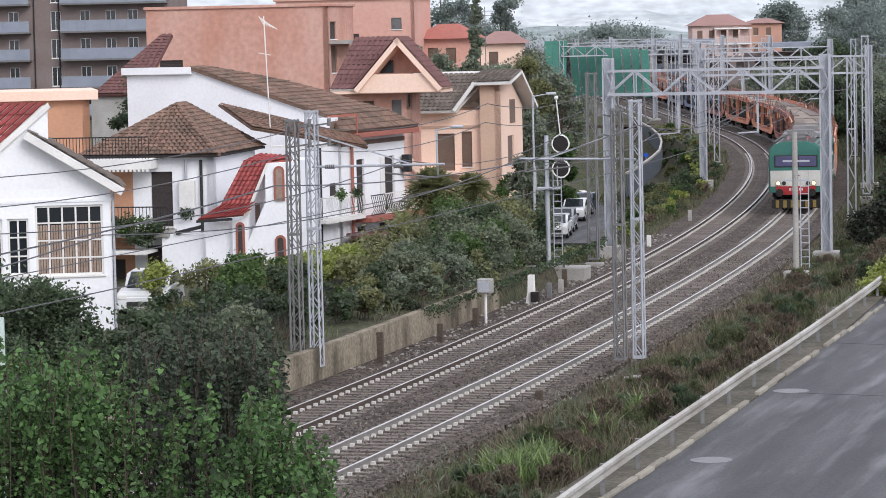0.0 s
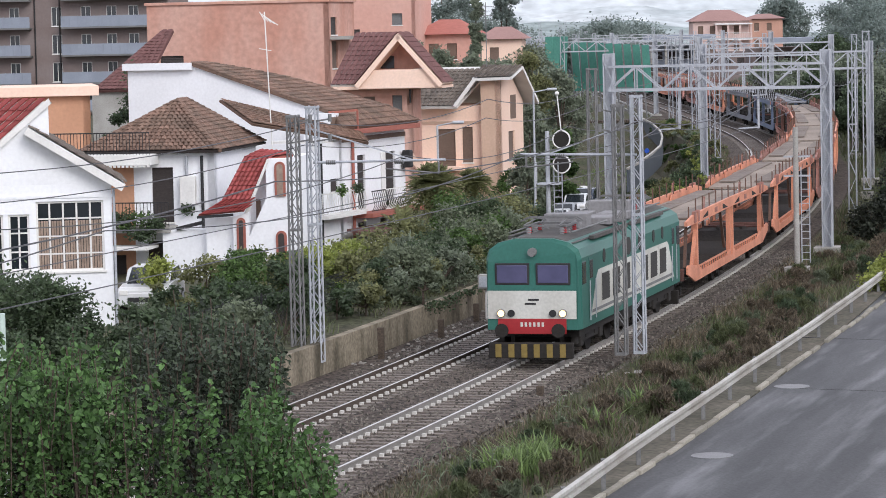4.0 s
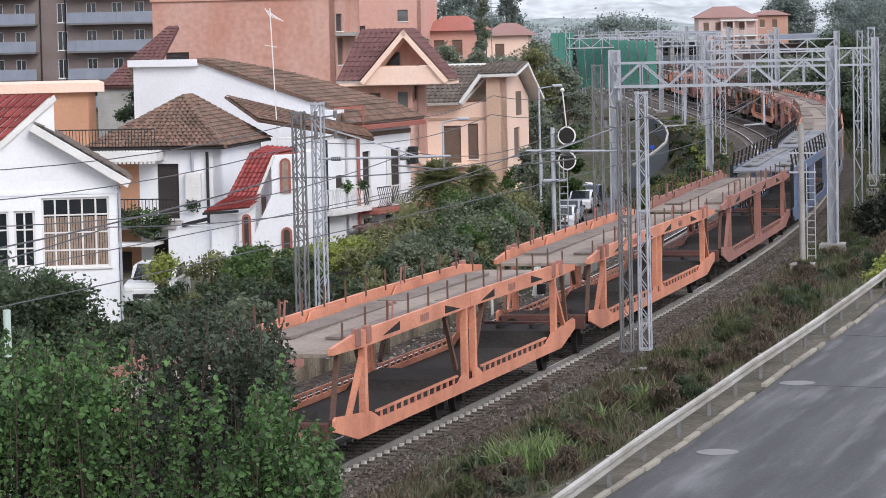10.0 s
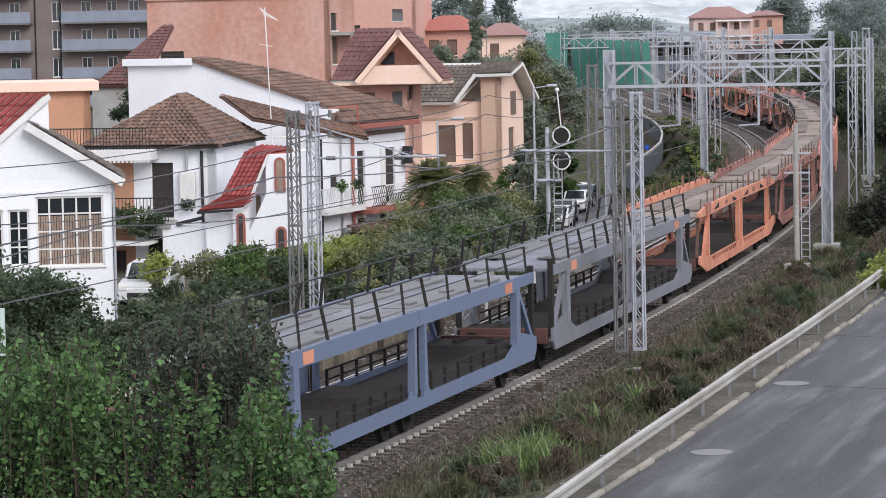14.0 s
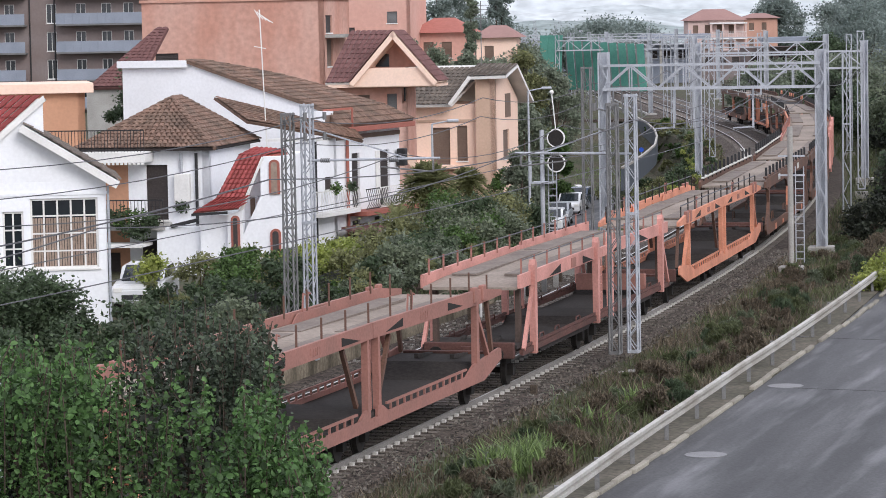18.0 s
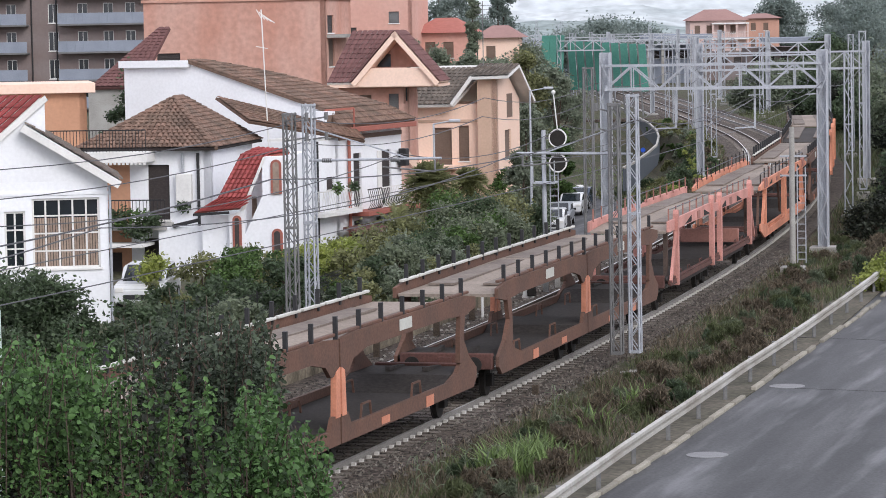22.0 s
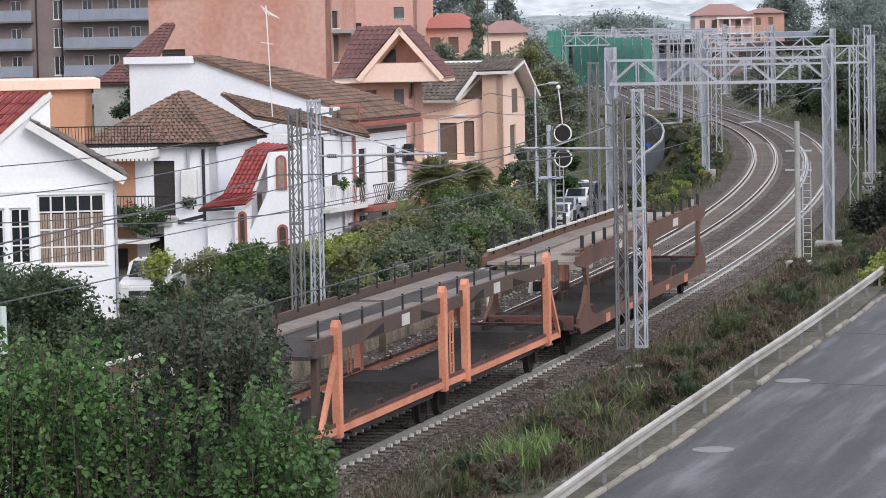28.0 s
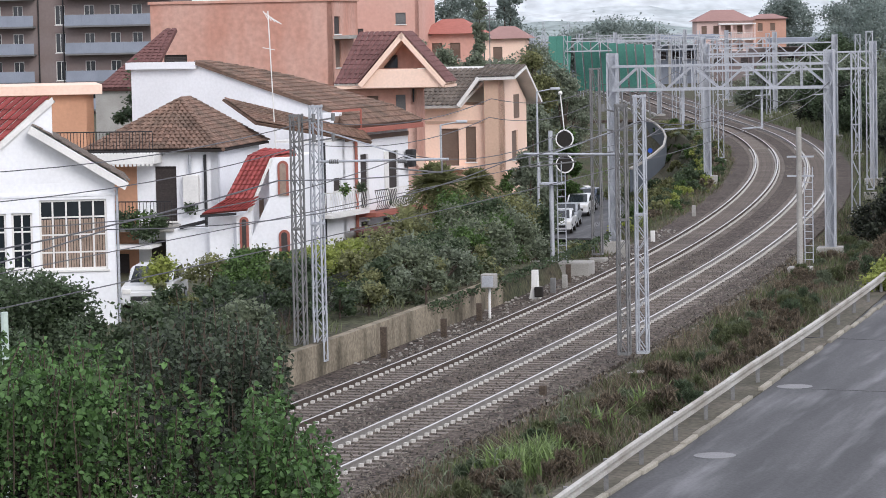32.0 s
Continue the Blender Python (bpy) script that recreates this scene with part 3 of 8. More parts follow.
# ---- tracks ----
RAIL = [(-0.036, 0), (0.036, 0), (0.036, -0.04), (0.012, -0.055), (0.012, -0.13), (0.07, -0.15), (0.07, -0.165), (-0.07, -0.165), (-0.07, -0.15),
        (-0.012, -0.13), (-0.012, -0.055), (-0.036, -0.04)]


def build_track(d, label, side="rail_rust"):
    root = thing("railway_track", Matrix(), label, "railway track", "tracks of the line", "structure")
    s0, s1 = arc_at(40), arc_at(640)
    for g in (-0.7535, 0.7535):
        k = 220
        vs, fs, n = [], [], len(RAIL)
        for i in range(k + 1):
            s = s0 + (s1 - s0) * (i / k) ** 1.4
            vs += [off(s, d + g + a, z) for a, z in RAIL]
        for i in range(k):
            fs += [(i * n + j, i * n + (j + 1) % n, (i + 1) * n + (j + 1) % n, (i + 1) * n + j) for j in range(n)]
        me = flat("rail", vs, fs, M[side])
        me.materials.append(M["rail"])
        for i, poly in enumerate(me.polygons):
            poly.material_index = 1 if i % n == 0 else 0
        part("rail", me, None, root, "steel rail with a bright worn head")
    bm, sh = bmesh.new(), bmesh.new()
    bx(bm, -1.25, 1.25, -0.13, 0.13, -0.3, -0.165)
    for g in (-0.7535, 0.7535):
        for e in (-0.13, 0.13):
            bx(sh, g + e - 0.05, g + e + 0.05, -0.06, 0.06, -0.166, -0.09)
    sleeper = done("sleeper", bm, M["sleeper"])
    clips = done("rail_fastening", sh, M["fastening"])
    s, i = arc_at(64), 0
    while i < 300:
        part("rail_fastening", clips, None, part("sleeper", sleeper, None, root, m=at_s(s, d)))
        s += 0.6
        i += 1
    vs, fs = [], []
    while s < arc_at(420):
        m = at_s(s, d)
        k = len(vs)
        vs += [m @ Vector((x, y, z)) for z in (-0.3, -0.165) for x, y in ((-1.25, -0.13), (1.25, -0.13), (1.25, 0.13), (-1.25, 0.13))]
        fs += [(k + 4, k + 5, k + 6, k + 7), (k, k + 1, k + 5, k + 4), (k + 1, k + 2, k + 6, k + 5), (k + 3, k, k + 4, k + 7)]
        s += 0.6
    tagged(part("far_sleepers", flat("far_sleepers", vs, fs, M["sleeper"]), None, root), kind="stuff")


def at_s(s, d, z=0.0):
    p, h = course(s)
    return Matrix.Translation(off(s, d, z)) @ pose(0, 0, 0, 0, 0, math.degrees(math.atan2(-h.x, h.y)))


def build_siding(d, y0, y1):
    """A yard track in the distance: two rails on a joined row of sleepers."""
    root = thing("railway_track", Matrix(), "distant yard track on grey ballast", "railway track", "tracks of the line", "structure")
    for g in (-0.7535, 0.7535):
        vs, fs = [], []
        k = 50
        for i in range(k + 1):
            s = arc_at(y0) + (arc_at(y1) - arc_at(y0)) * i / k
            vs += [off(s, d + g + a, z) for a, z in ((-0.05, -0.19), (-0.04, 0), (0.04, 0), (0.05, -0.19))]
        for i in range(k):
            fs += [(4 * i + j, 4 * i + j + 1, 4 * i + j + 5, 4 * i + j + 4) for j in range(3)]
        part("rail", flat("rail", vs, fs, M["rail"]), None, root)
# ---- car-carrier wagons ----
def wheelset():
    bm = bmesh.new()
    for s in (-1, 1):
        bmesh.ops.create_cone(bm, cap_ends=True, segments=20, radius1=0.42, radius2=0.42, depth=0.13, matrix=pose(s * 0.76, 0, 0.42, 0, 90, 0))
        bmesh.ops.create_cone(bm, cap_ends=True, segments=20, radius1=0.46, radius2=0.46, depth=0.03, matrix=pose(s * 0.69, 0, 0.42, 0, 90, 0))
        bx(bm, s * 0.9 - 0.09, s * 0.9 + 0.09, -0.16, 0.16, 0.28, 0.6)
    beam(bm, (-0.9, 0, 0.42), (0.9, 0, 0.42), 0.16, sides=10)
    return done("wheelset", bm, M["black"])


WHEELS = wheelset()


def rod(name, h, w, material):
    bm = bmesh.new()
    bx(bm, -w / 2, w / 2, -w / 2, w / 2, 0, h, bevel=0.006)
    return done(name, bm, material)


def side_shape(pts, x, t, m=None):
    """A plate cut to an outline of (y, z) points, t thick, standing at x."""
    bm = bmesh.new()
    prism(bm, pts, x - t / 2, x + t / 2, m, axis="x")
    return bm


def buffers(root, half, z=1.03):
    for e in (-1, 1):
        for s in (-1, 1):
            bm = bmesh.new()
            beam(bm, (s * 0.87, e * half, z), (s * 0.87, e * (half + 0.32), z), 0.18, sides=10)
            beam(bm, (s * 0.87, e * (half + 0.32), z), (s * 0.87, e * (half + 0.37), z), 0.42, sides=14)
            part("buffer", bm, M["black"], root, "black sprung buffer")


def ladder_mesh(h, w=0.36, material=None, n=None):
    bm = bmesh.new()
    for s in (-1, 1):
        beam(bm, (0, s * w / 2, 0), (0, s * w / 2, h), 0.04)
    k = n or int(h / 0.3)
    for i in range(k):
        z = 0.15 + i * (h - 0.2) / k
        beam(bm, (0, -w / 2, z), (0, w / 2, z), 0.03)
    return done("ladder", bm, material)


def plate_bars(root, x, y, z, material, k=5):
    """Unreadable lettering as plain bars on the side."""
    bm = bmesh.new()
    for i in range(k):
        bx(bm, x - 0.004, x + 0.004, y + i * 0.17, y + i * 0.17 + 0.11, z, z + 0.2)
    part("lettering_bar", bm, material, root, "plain bars of lettering")


def lower_parts(root, c, half, sill=True):
    """Sunken lower deck with humps over the axles, headstocks, wheelsets and buffers."""
    bm = bmesh.new()
    out = [(-half, 1.12), (-half + 2.2, 1.12), (-half + 3.4, 0.72), (-2.0, 0.72), (-1.4, 0.95), (1.4, 0.95), (2.0, 0.72), (half - 3.4, 0.72),
           (half - 2.2, 1.12), (half, 1.12)]
    prism(bm, out + [(y, z - 0.12) for y, z in out[::-1]], -1.36, 1.36, axis="x")
    part("lower_deck", bm, M["deck"], root, "dark lower deck")
    for e in (-1, 1):
        bm = bmesh.new()
        bx(bm, -1.3, 1.3, e * half - 0.12, e * half + 0.12, 0.72, 1.2, bevel=0.03)
        bx(bm, -0.18, 0.18, e * half - 0.1, e * (half + 0.32), 0.9, 1.1)
        # Dark colour stands in for the shade that hides the headstock.
        part("headstock", bm, M["rust_sill"], root, "headstock in dark paint for the shaded wagon interior")
        for s in (-1, 1):
            bm = bmesh.new()
            beam(bm, (s * 0.5, e * (half - 0.1), 1.1), (s * 0.5, e * (half - 1.6), 1.2), 0.12)
            part("wheel_ramp", bm, M["deck"], root)
    for y in (-half + 1.3, -0.95, 0.95, half - 1.3):
        part("wheelset", WHEELS, None, root, "dark steel wheels on an axle", pose(0, y, 0))
    buffers(root, half + 0.1)


def upper_deck(root, half, z, material, drop=0.25, strip=None):
    bm = bmesh.new()
    out = [(-half, z - drop), (-half + 2.6, z), (-0.2, z + 0.06), (0.2, z + 0.06), (half - 2.6, z), (half, z - drop)]
    prism(bm, out + [(y, q - 0.09) for y, q in out[::-1]], -1.34, 1.34, axis="x")
    part("upper_deck", bm, material, root, "worn upper deck")
    for s in (-1, 1):
        for e in (-1, 1):
            bm = bmesh.new()
            bx(bm, s * 0.42, s * 1.15, e * 0.3, e * (half - 2.7), z + 0.02, z + 0.085)
            part("wheel_track", bm, strip or M["runway"], root)


def wagon_open(name, c, top, label, m, rails=False):
    """Open-sided two-deck car carrier: tray-like sills, A-posts at the ends, double posts in the middle, top beams with
    dark slot plates.
    """
    root = thing(name, m, label, "railway wagon", "wagons of the train")
    half = 12.45
    lower_parts(root, c, half)
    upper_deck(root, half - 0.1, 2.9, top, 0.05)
    for s in (-1, 1):
        for e in (-1, 1):
            sill = [(0.01, 0.55), (0.01, 0.82), (0.3, 0.82), (0.3, 1.12), (0.75, 1.06), (1.25, 0.86), (8.7, 0.86), (9.5, 1.12), (11.2, 1.24), (12.3, 1.32), (12.5, 1.26), (12.5, 0.98), (10.6, 0.56)]
            part("side_sill", side_shape([(e * y, z) for y, z in sill], s * 1.43, 0.07), c, root)
            bm = bmesh.new()
            for y in np.arange(1.6, 8.6, 0.62):
                bx(bm, s * 1.4 - 0.025, s * 1.4 + 0.025, e * y, e * (y + 0.06), 0.86, 1.04)
            bx(bm, s * 1.4 - 0.03, s * 1.4 + 0.03, e * 1.25, e * 8.9, 1.02, 1.08)
            part("kerb_rail", bm, c, root)
            post = [(0.36, 1.0), (0.58, 1.0), (0.54, 2.86), (0.37, 2.86)]
            part("middle_post", side_shape([(e * y, z) for y, z in post], s * 1.4, 0.16), c, root)
            part("end_post", side_shape([(e * 9.78, 1.1), (e * 10.06, 1.1), (e * 10.02, 2.8), (e * 9.8, 2.8)], s * 1.4, 0.16), c, root)
            bm = bmesh.new()
            beam(bm, (s * 1.4, e * 11.2, 1.18), (s * 1.4, e * 10.05, 2.5), 0.13, 0.12)
            part("end_brace", bm, c, root)
            bm = bmesh.new()
            beam(bm, (s * 1.28, e * 12.1, 1.2), (s * 1.28, e * 11.6, 2.75), 0.15, 0.1)
            part("inner_strut", bm, M["brown"], root, "rust-brown inner strut")
            bm = bmesh.new()
            beam(bm, (s * 1.28, e * 0.9, 1.2), (s * 1.28, e * 2.0, 2.75), 0.13, 0.1)
            part("inner_strut", bm, M["brown"], root, "rust-brown inner strut")
            tb = [(0.02, 2.84), (0.02, 3.24), (9.9, 3.2), (10.4, 3.2), (12.6, 3.0), (12.6, 2.84), (9.9, 2.78)]
            part("top_beam", side_shape([(e * y, z) for y, z in tb], s * 1.42, 0.1), c, root)
            # Black plates on the beam stand in for the darkness of open slots.
            for y in (1.1, 6.9):
                part("slot", side_shape([(e * y, 2.9), (e * (y + 1.5), 2.9), (e * (y + (1.5 if y < 4 else 0)), 3.12)], s * 1.475, 0.012), M["black"], root, "dark wedge plate in place of an open slot")
            plate_bars(root, s * 1.476, e * 4.6 - 0.4, 2.9, M["dull_orange"])
            for y in (9.5, 10.4):
                bm = bmesh.new()
                bx(bm, s * 1.38, s * 1.52, e * y, e * (y + 0.35), 2.85, 3.3, bevel=0.03)
                part("bracket", bm, M["dull_orange"], root)
            panel = [(e * 2.2, 2.86), (e * 5.6, 2.86), (e * 5.2, 3.18), (e * 2.8, 3.18)]
            part("edge_panel", side_shape(panel, s * 1.3, 0.04), c, root)
        part("ladder", ladder_mesh(2.0, 0.3, c), None, root, m=pose(s * 1.33, 0, 1.0))
    sm = rod("stanchion", 0.62, 0.045, M["brown"] if not rails else M["black"])
    for s in (-1, 1):
        for k in range(13):
            part("stanchion", sm, None, root, m=pose(s * 1.36, -11.4 + k * 1.9, 3.12 if abs(-11.4 + k * 1.9) < 10.5 else 2.9))
        for y in (-7.6, -7.2, 3.4, 3.8):
            bm = bmesh.new()
            beam(bm, (s * 1.36, y, 3.1), (s * 1.36, y + 0.1, 3.65), 0.04)
            beam(bm, (s * 1.36, y + 0.1, 3.65), (s * 1.36, y + 0.3, 3.6), 0.04)
            part("hook_rod", bm, M["dull_orange"], root)
        if rails:
            bm = bmesh.new()
            beam(bm, (s * 1.36, -11.4, 3.55), (s * 1.36, 11.4, 3.55), 0.035)
            part("hand_cable", bm, M["wire"], root)
    return root


def wagon_framed(name, c, top, label, m):
    """Car carrier with closed rectangular side frames and tall thin stanchions carrying a cable."""
    root = thing(name, m, label, "railway wagon", "wagons of the train")
    half = 12.45
    lower_parts(root, c, half)
    upper_deck(root, half - 0.1, 3.1, M["steel_deck"], 0.05, M["galv_dark"])
    for s in (-1, 1):
        for e in (-1, 1):
            sill = [(0.01, 0.52), (0.01, 0.85), (0.3, 0.85), (0.3, 1.1), (0.75, 1.05), (1.0, 0.9), (9.0, 0.9), (9.8, 1.15), (10.6, 1.5), (12.5, 1.2), (12.5, 0.8), (12.2, 0.52)]
            part("side_sill", side_shape([(e * y, z) for y, z in sill], s * 1.44, 0.08), c, root)
            part("top_beam", side_shape([(e * y, z) for y, z in [(0.02, 2.74), (0.02, 3.16), (12.3, 3.16), (12.3, 2.84), (10.4, 2.84), (10.2, 2.74)]], s * 1.44, 0.08), c, root)
            part("middle_post", side_shape([(e * y, z) for y, z in [(0.36, 1.0), (0.66, 1.0), (0.56, 2.76), (0.37, 2.76)]], s * 1.42, 0.18), c, root)
            part("end_post", side_shape([(e * y, z) for y, z in [(10.0, 1.2), (10.5, 1.2), (10.5, 2.85), (10.1, 2.85)]], s * 1.42, 0.18), c, root)
            bm = bmesh.new()
            beam(bm, (s * 1.4, e * 12.1, 1.2), (s * 1.4, e * 10.6, 2.7), 0.18, 0.12)
            part("end_brace", bm, c, root)
            bm = bmesh.new()
            beam(bm, (s * 1.38, e * 12.3, 1.2), (s * 1.38, e * 12.3, 3.35), 0.14, 0.2)
            part("corner_post", bm, M["black"], root)
            bm = bmesh.new()
            for z in (1.12, 1.38):
                beam(bm, (s * 1.38, e * 1.3, z), (s * 1.38, e * 9.4, z), 0.05)
            for y in np.arange(1.4, 9.4, 1.35):
                beam(bm, (s * 1.38, e * y, 0.9), (s * 1.38, e * y, 1.4), 0.07)
            part("side_rail", bm, M["black"], root, "black inner guard rail")
            bm = bmesh.new()
            bx(bm, s * 1.484 - 0.005, s * 1.484 + 0.005, e * 8.9, e * 9.7, 2.78, 3.08)
            part("sign_plate", bm, M["orange"], root, "small orange plate with lettering bars")
        part("ladder", ladder_mesh(1.9, 0.24, M["black"]), None, root, m=pose(s * 1.4, 0, 0.95))
        for k in range(12):
            bm = bmesh.new()
            y = -11.8 + k * 2.14
            beam(bm, (s * 1.4, y, 3.15), (s * 1.28, y + (0.2 if k % 2 else -0.1), 3.95), 0.07, 0.05)
            part("stanchion", bm, M["black"], root)
        bm = bmesh.new()
        beam(bm, (s * 1.28, -11.9, 3.95), (s * 1.28, 11.9, 3.95), 0.035)
        beam(bm, (s * 1.33, -11.9, 3.55), (s * 1.33, 11.9, 3.55), 0.025)
        part("hand_cable", bm, M["iron"], root)
        for k in range(6):
            bm = bmesh.new()
            bx(bm, s * 0.7, s * 0.95, -10 + k * 3.7, -9.3 + k * 3.7, 3.17, 3.25, bevel=0.02)
            part("wheel_chock", bm, M["galv_dark"], root)
    return root


def wagon_posts(name, c, cpost, label, m, dark=False):
    """Low flat car carrier with tall free posts rising past the top beams."""
    root = thing(name, m, label, "railway wagon", "wagons of the train")
    half = 12.45
    lower_parts(root, c, half)
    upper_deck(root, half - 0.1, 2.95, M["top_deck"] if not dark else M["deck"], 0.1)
    tb_m = M["dark_brown"] if dark else c
    for s in (-1, 1):
        bm = bmesh.new()
        bx(bm, s * 1.43 - 0.05, s * 1.43 + 0.05, -12.2, 12.2, 0.82, 0.96)
        bx(bm, s * 1.46 - 0.03, s * 1.46 + 0.03, -12.2, 12.2, 0.79, 0.82)
        part("side_sill", bm, cpost if dark else M["rust_sill"], root, "" if dark else "rust-brown side sill")
        bm = bmesh.new()
        bx(bm, s * 1.42 - 0.03, s * 1.42 + 0.03, -11.6, 11.6, 0.98, 1.06)
        part("kerb_rail", bm, M["rust_sill"], root)
        for e in (-1, 1):
            part("top_beam", side_shape([(e * y, z) for y, z in [(0.02, 2.82), (0.02, 3.14), (0.95, 3.14), (0.98, 3.25), (12.2, 3.2), (12.2, 2.8)]], s * 1.4, 0.09), tb_m, root)
            for y in (1.15, 10.6):
                bm = bmesh.new()
                rise = 0.0 if s > 0 else -0.42
                prism(bm, [(e * y - 0.13, 0.7), (e * y + 0.13, 0.7), (e * y + 0.17, 3.1 + rise), (e * y + 0.17, 3.4 + rise), (e * y + 0.06, 3.55 + rise), (e * y - 0.06, 3.55 + rise), (e * y - 0.17, 3.4 + rise), (e * y - 0.17, 3.1 + rise)], s * 1.46 - 0.09, s * 1.46 + 0.09, axis="x")
                part("tall_post", bm, cpost, root)
            bm = bmesh.new()
            beam(bm, (s * 1.46, e * 12.0, 0.95), (s * 1.46, e * 10.7, 2.7), 0.15, 0.1)
            part("end_brace", bm, cpost, root)
            part("inner_post", side_shape([(e * 11.3, 0.9), (e * 11.6, 0.9), (e * 11.55, 2.85), (e * 11.35, 2.85)], s * 1.2, 0.14), M["dark_brown"], root)
            for y in (3.2, 6.4, 8.6):
                bm = bmesh.new()
                beam(bm, (s * 1.34, e * y, 1.0), (s * 1.34, e * (y + 0.08), 1.16), 0.035)
                beam(bm, (s * 1.34, e * (y + 0.08), 1.16), (s * 1.34, e * (y + 0.6), 1.16), 0.035)
                beam(bm, (s * 1.34, e * (y + 0.6), 1.16), (s * 1.34, e * (y + 0.68), 1.0), 0.035)
                part("lashing_hoop", bm, M["rust_sill"], root)
            # No holes are cut: proud black wedges darken the beam like open slots.
            for y in (1.6, 6.6):
                part("slot", side_shape([(e * y, 2.85), (e * (y + 1.6), 2.85), (e * (y + (1.6 if y < 4 else 0)), 3.1)], s * 1.452, 0.012), M["black"], root, "dark wedge plate in place of an open slot")
            bm = bmesh.new()
            bx(bm, s * 1.46 - 0.006, s * 1.46 + 0.006, e * 4.3, e * 5.0, 2.85, 3.15)
            part("sign_plate", bm, M["cream"] if dark else M["dull_orange"], root)
        sm = rod("stanchion", 0.5, 0.05, M["iron"] if dark else M["dull_orange"])
        for k in range(14):
            part("stanchion", sm, None, root, m=pose(s * 1.34, -11.6 + k * 1.78, 3.15))
        bm = bmesh.new()
        beam(bm, (s * 1.34, -11.6, 3.6), (s * 1.34, 11.6, 3.6), 0.03)
        part("hand_cable", bm, M["wire"], root)
        part("ladder", ladder_mesh(2.2, 0.3, cpost), None, root, m=pose(s * 1.38, 0, 0.9))
    if not dark:
        bm = bmesh.new()
        bx(bm, -1.2, 1.2, 8.9, 9.2, 0.9, 1.5, bevel=0.04)
        part("cross_bulkhead", bm, M["dull_orange"], root)
    return root


def wagon_arched(name, c, label, m):
    """Car carrier with deep plate sides cut into broad arched openings."""
    root = thing(name, m, label, "railway wagon", "wagons of the train")
    half = 12.3
    lower_parts(root, c, half)
    upper_deck(root, half, 2.98, M["top_deck"], 0.0)
    for s in (-1, 1):
        for e in (-1, 1):
            top = [(0.06, 2.5), (0.06, 3.2), (1.2, 3.28), (11.2, 3.28), (12.35, 3.15), (12.35, 2.85), (11.3, 2.7), (9.6, 2.78), (2.2, 2.78), (1.1, 2.6), (0.7, 2.3), (0.5, 2.3)]
            part("top_beam", side_shape([(e * y, z) for y, z in top], s * 1.43, 0.1), c, root)
            sill = [(0.06, 0.55), (0.06, 1.3), (0.6, 1.3), (0.85, 0.96), (9.4, 0.96), (10.3, 1.15), (10.9, 1.5), (11.6, 1.5), (12.35, 1.1), (12.35, 0.8), (12.0, 0.55)]
            part("side_sill", side_shape([(e * y, z) for y, z in sill], s * 1.43, 0.1), c, root)
            part("middle_post", side_shape([(e * y, z) for y, z in [(0.07, 1.25), (0.42, 1.25), (0.34, 2.4), (0.07, 2.5)]], s * 1.43, 0.14), M["orange"] if c == M["brown"] else c, root, "orange-primed middle post")
            part("end_post", side_shape([(e * y, z) for y, z in [(10.6, 1.4), (11.6, 1.45), (11.0, 2.1), (11.3, 2.85), (10.8, 2.85), (10.65, 2.2)]], s * 1.43, 0.12), c, root)
            bm = bmesh.new()
            bx(bm, s * 1.49 - 0.005, s * 1.49 + 0.005, e * 5.0, e * 6.1, 2.9, 3.2)
            part("sign_plate", bm, M["cream"], root, "pale plate with lettering bars")
            bm = bmesh.new()
            bx(bm, s * 1.49 - 0.004, s * 1.49 + 0.004, e * 3.3, e * 4.0, 0.6, 0.8)
            bx(bm, s * 1.49 - 0.004, s * 1.49 + 0.004, e * 7.3, e * 8.0, 0.55, 0.85)
            part("paint_patch", bm, M["orange"], root)
        sm = rod("stanchion", 0.62, 0.1, M["iron"])
        for k in range(13):
            part("stanchion", sm, None, root, m=pose(s * 1.38, -11.2 + k * 1.87, 3.16))
        for k in range(12):
            bm = bmesh.new()
            bx(bm, s * 1.3, s * 1.42, -11.9 + k * 2.0, -10.1 + k * 2.0, 3.28, 3.36, bevel=0.02)
            part("edge_board", bm, M["cream"] if s < 0 else c, root)
    for y in (-8, -3, 3.5, 8):
        for s in (-1, 1):
            bm = bmesh.new()
            beam(bm, (s * 0.9, y, 0.72), (s * 0.9, y + 0.1, 1.1), 0.05)
            beam(bm, (s * 0.9, y + 0.1, 1.1), (s * 0.9, y + 0.8, 1.1), 0.05)
            beam(bm, (s * 0.9, y + 0.8, 1.1), (s * 0.9, y + 0.9, 0.72), 0.05)
            part("wheel_hoop", bm, M["brown"], root)
    return root
# ---- articulated electric locomotive ----
def emit(name, color, strength):
    m = bpy.data.materials.new(name)
    m.use_nodes = True
    b = m.node_tree.nodes["Principled BSDF"]
    b.inputs["Base Color"].default_value = (*color, 1)
    b.inputs["Emission Color"].default_value = (*color, 1)
    b.inputs["Emission Strength"].default_value = strength
    return m


M["loco_grey"] = mat("dusty_grey_paint", (0.24, 0.235, 0.24), 0.7, 0.12, 1.0, 10.0, 0.05)
M["lamp_on"] = emit("lit_headlamp", (1.0, 0.72, 0.36), 1.6)
# Blue in the glass colour stands in for reflections on the windscreen.
M["cab_glass"] = glass("reflection_tinted_glass", (0.09, 0.09, 0.17))


def body_section(z0=1.02):
    return [(-1.47, z0), (-1.47, 3.15), (-1.38, 3.42), (-1.1, 3.62), (-0.6, 3.74), (0.6, 3.74), (1.1, 3.62), (1.38, 3.42), (1.47, 3.15), (1.47, z0)]


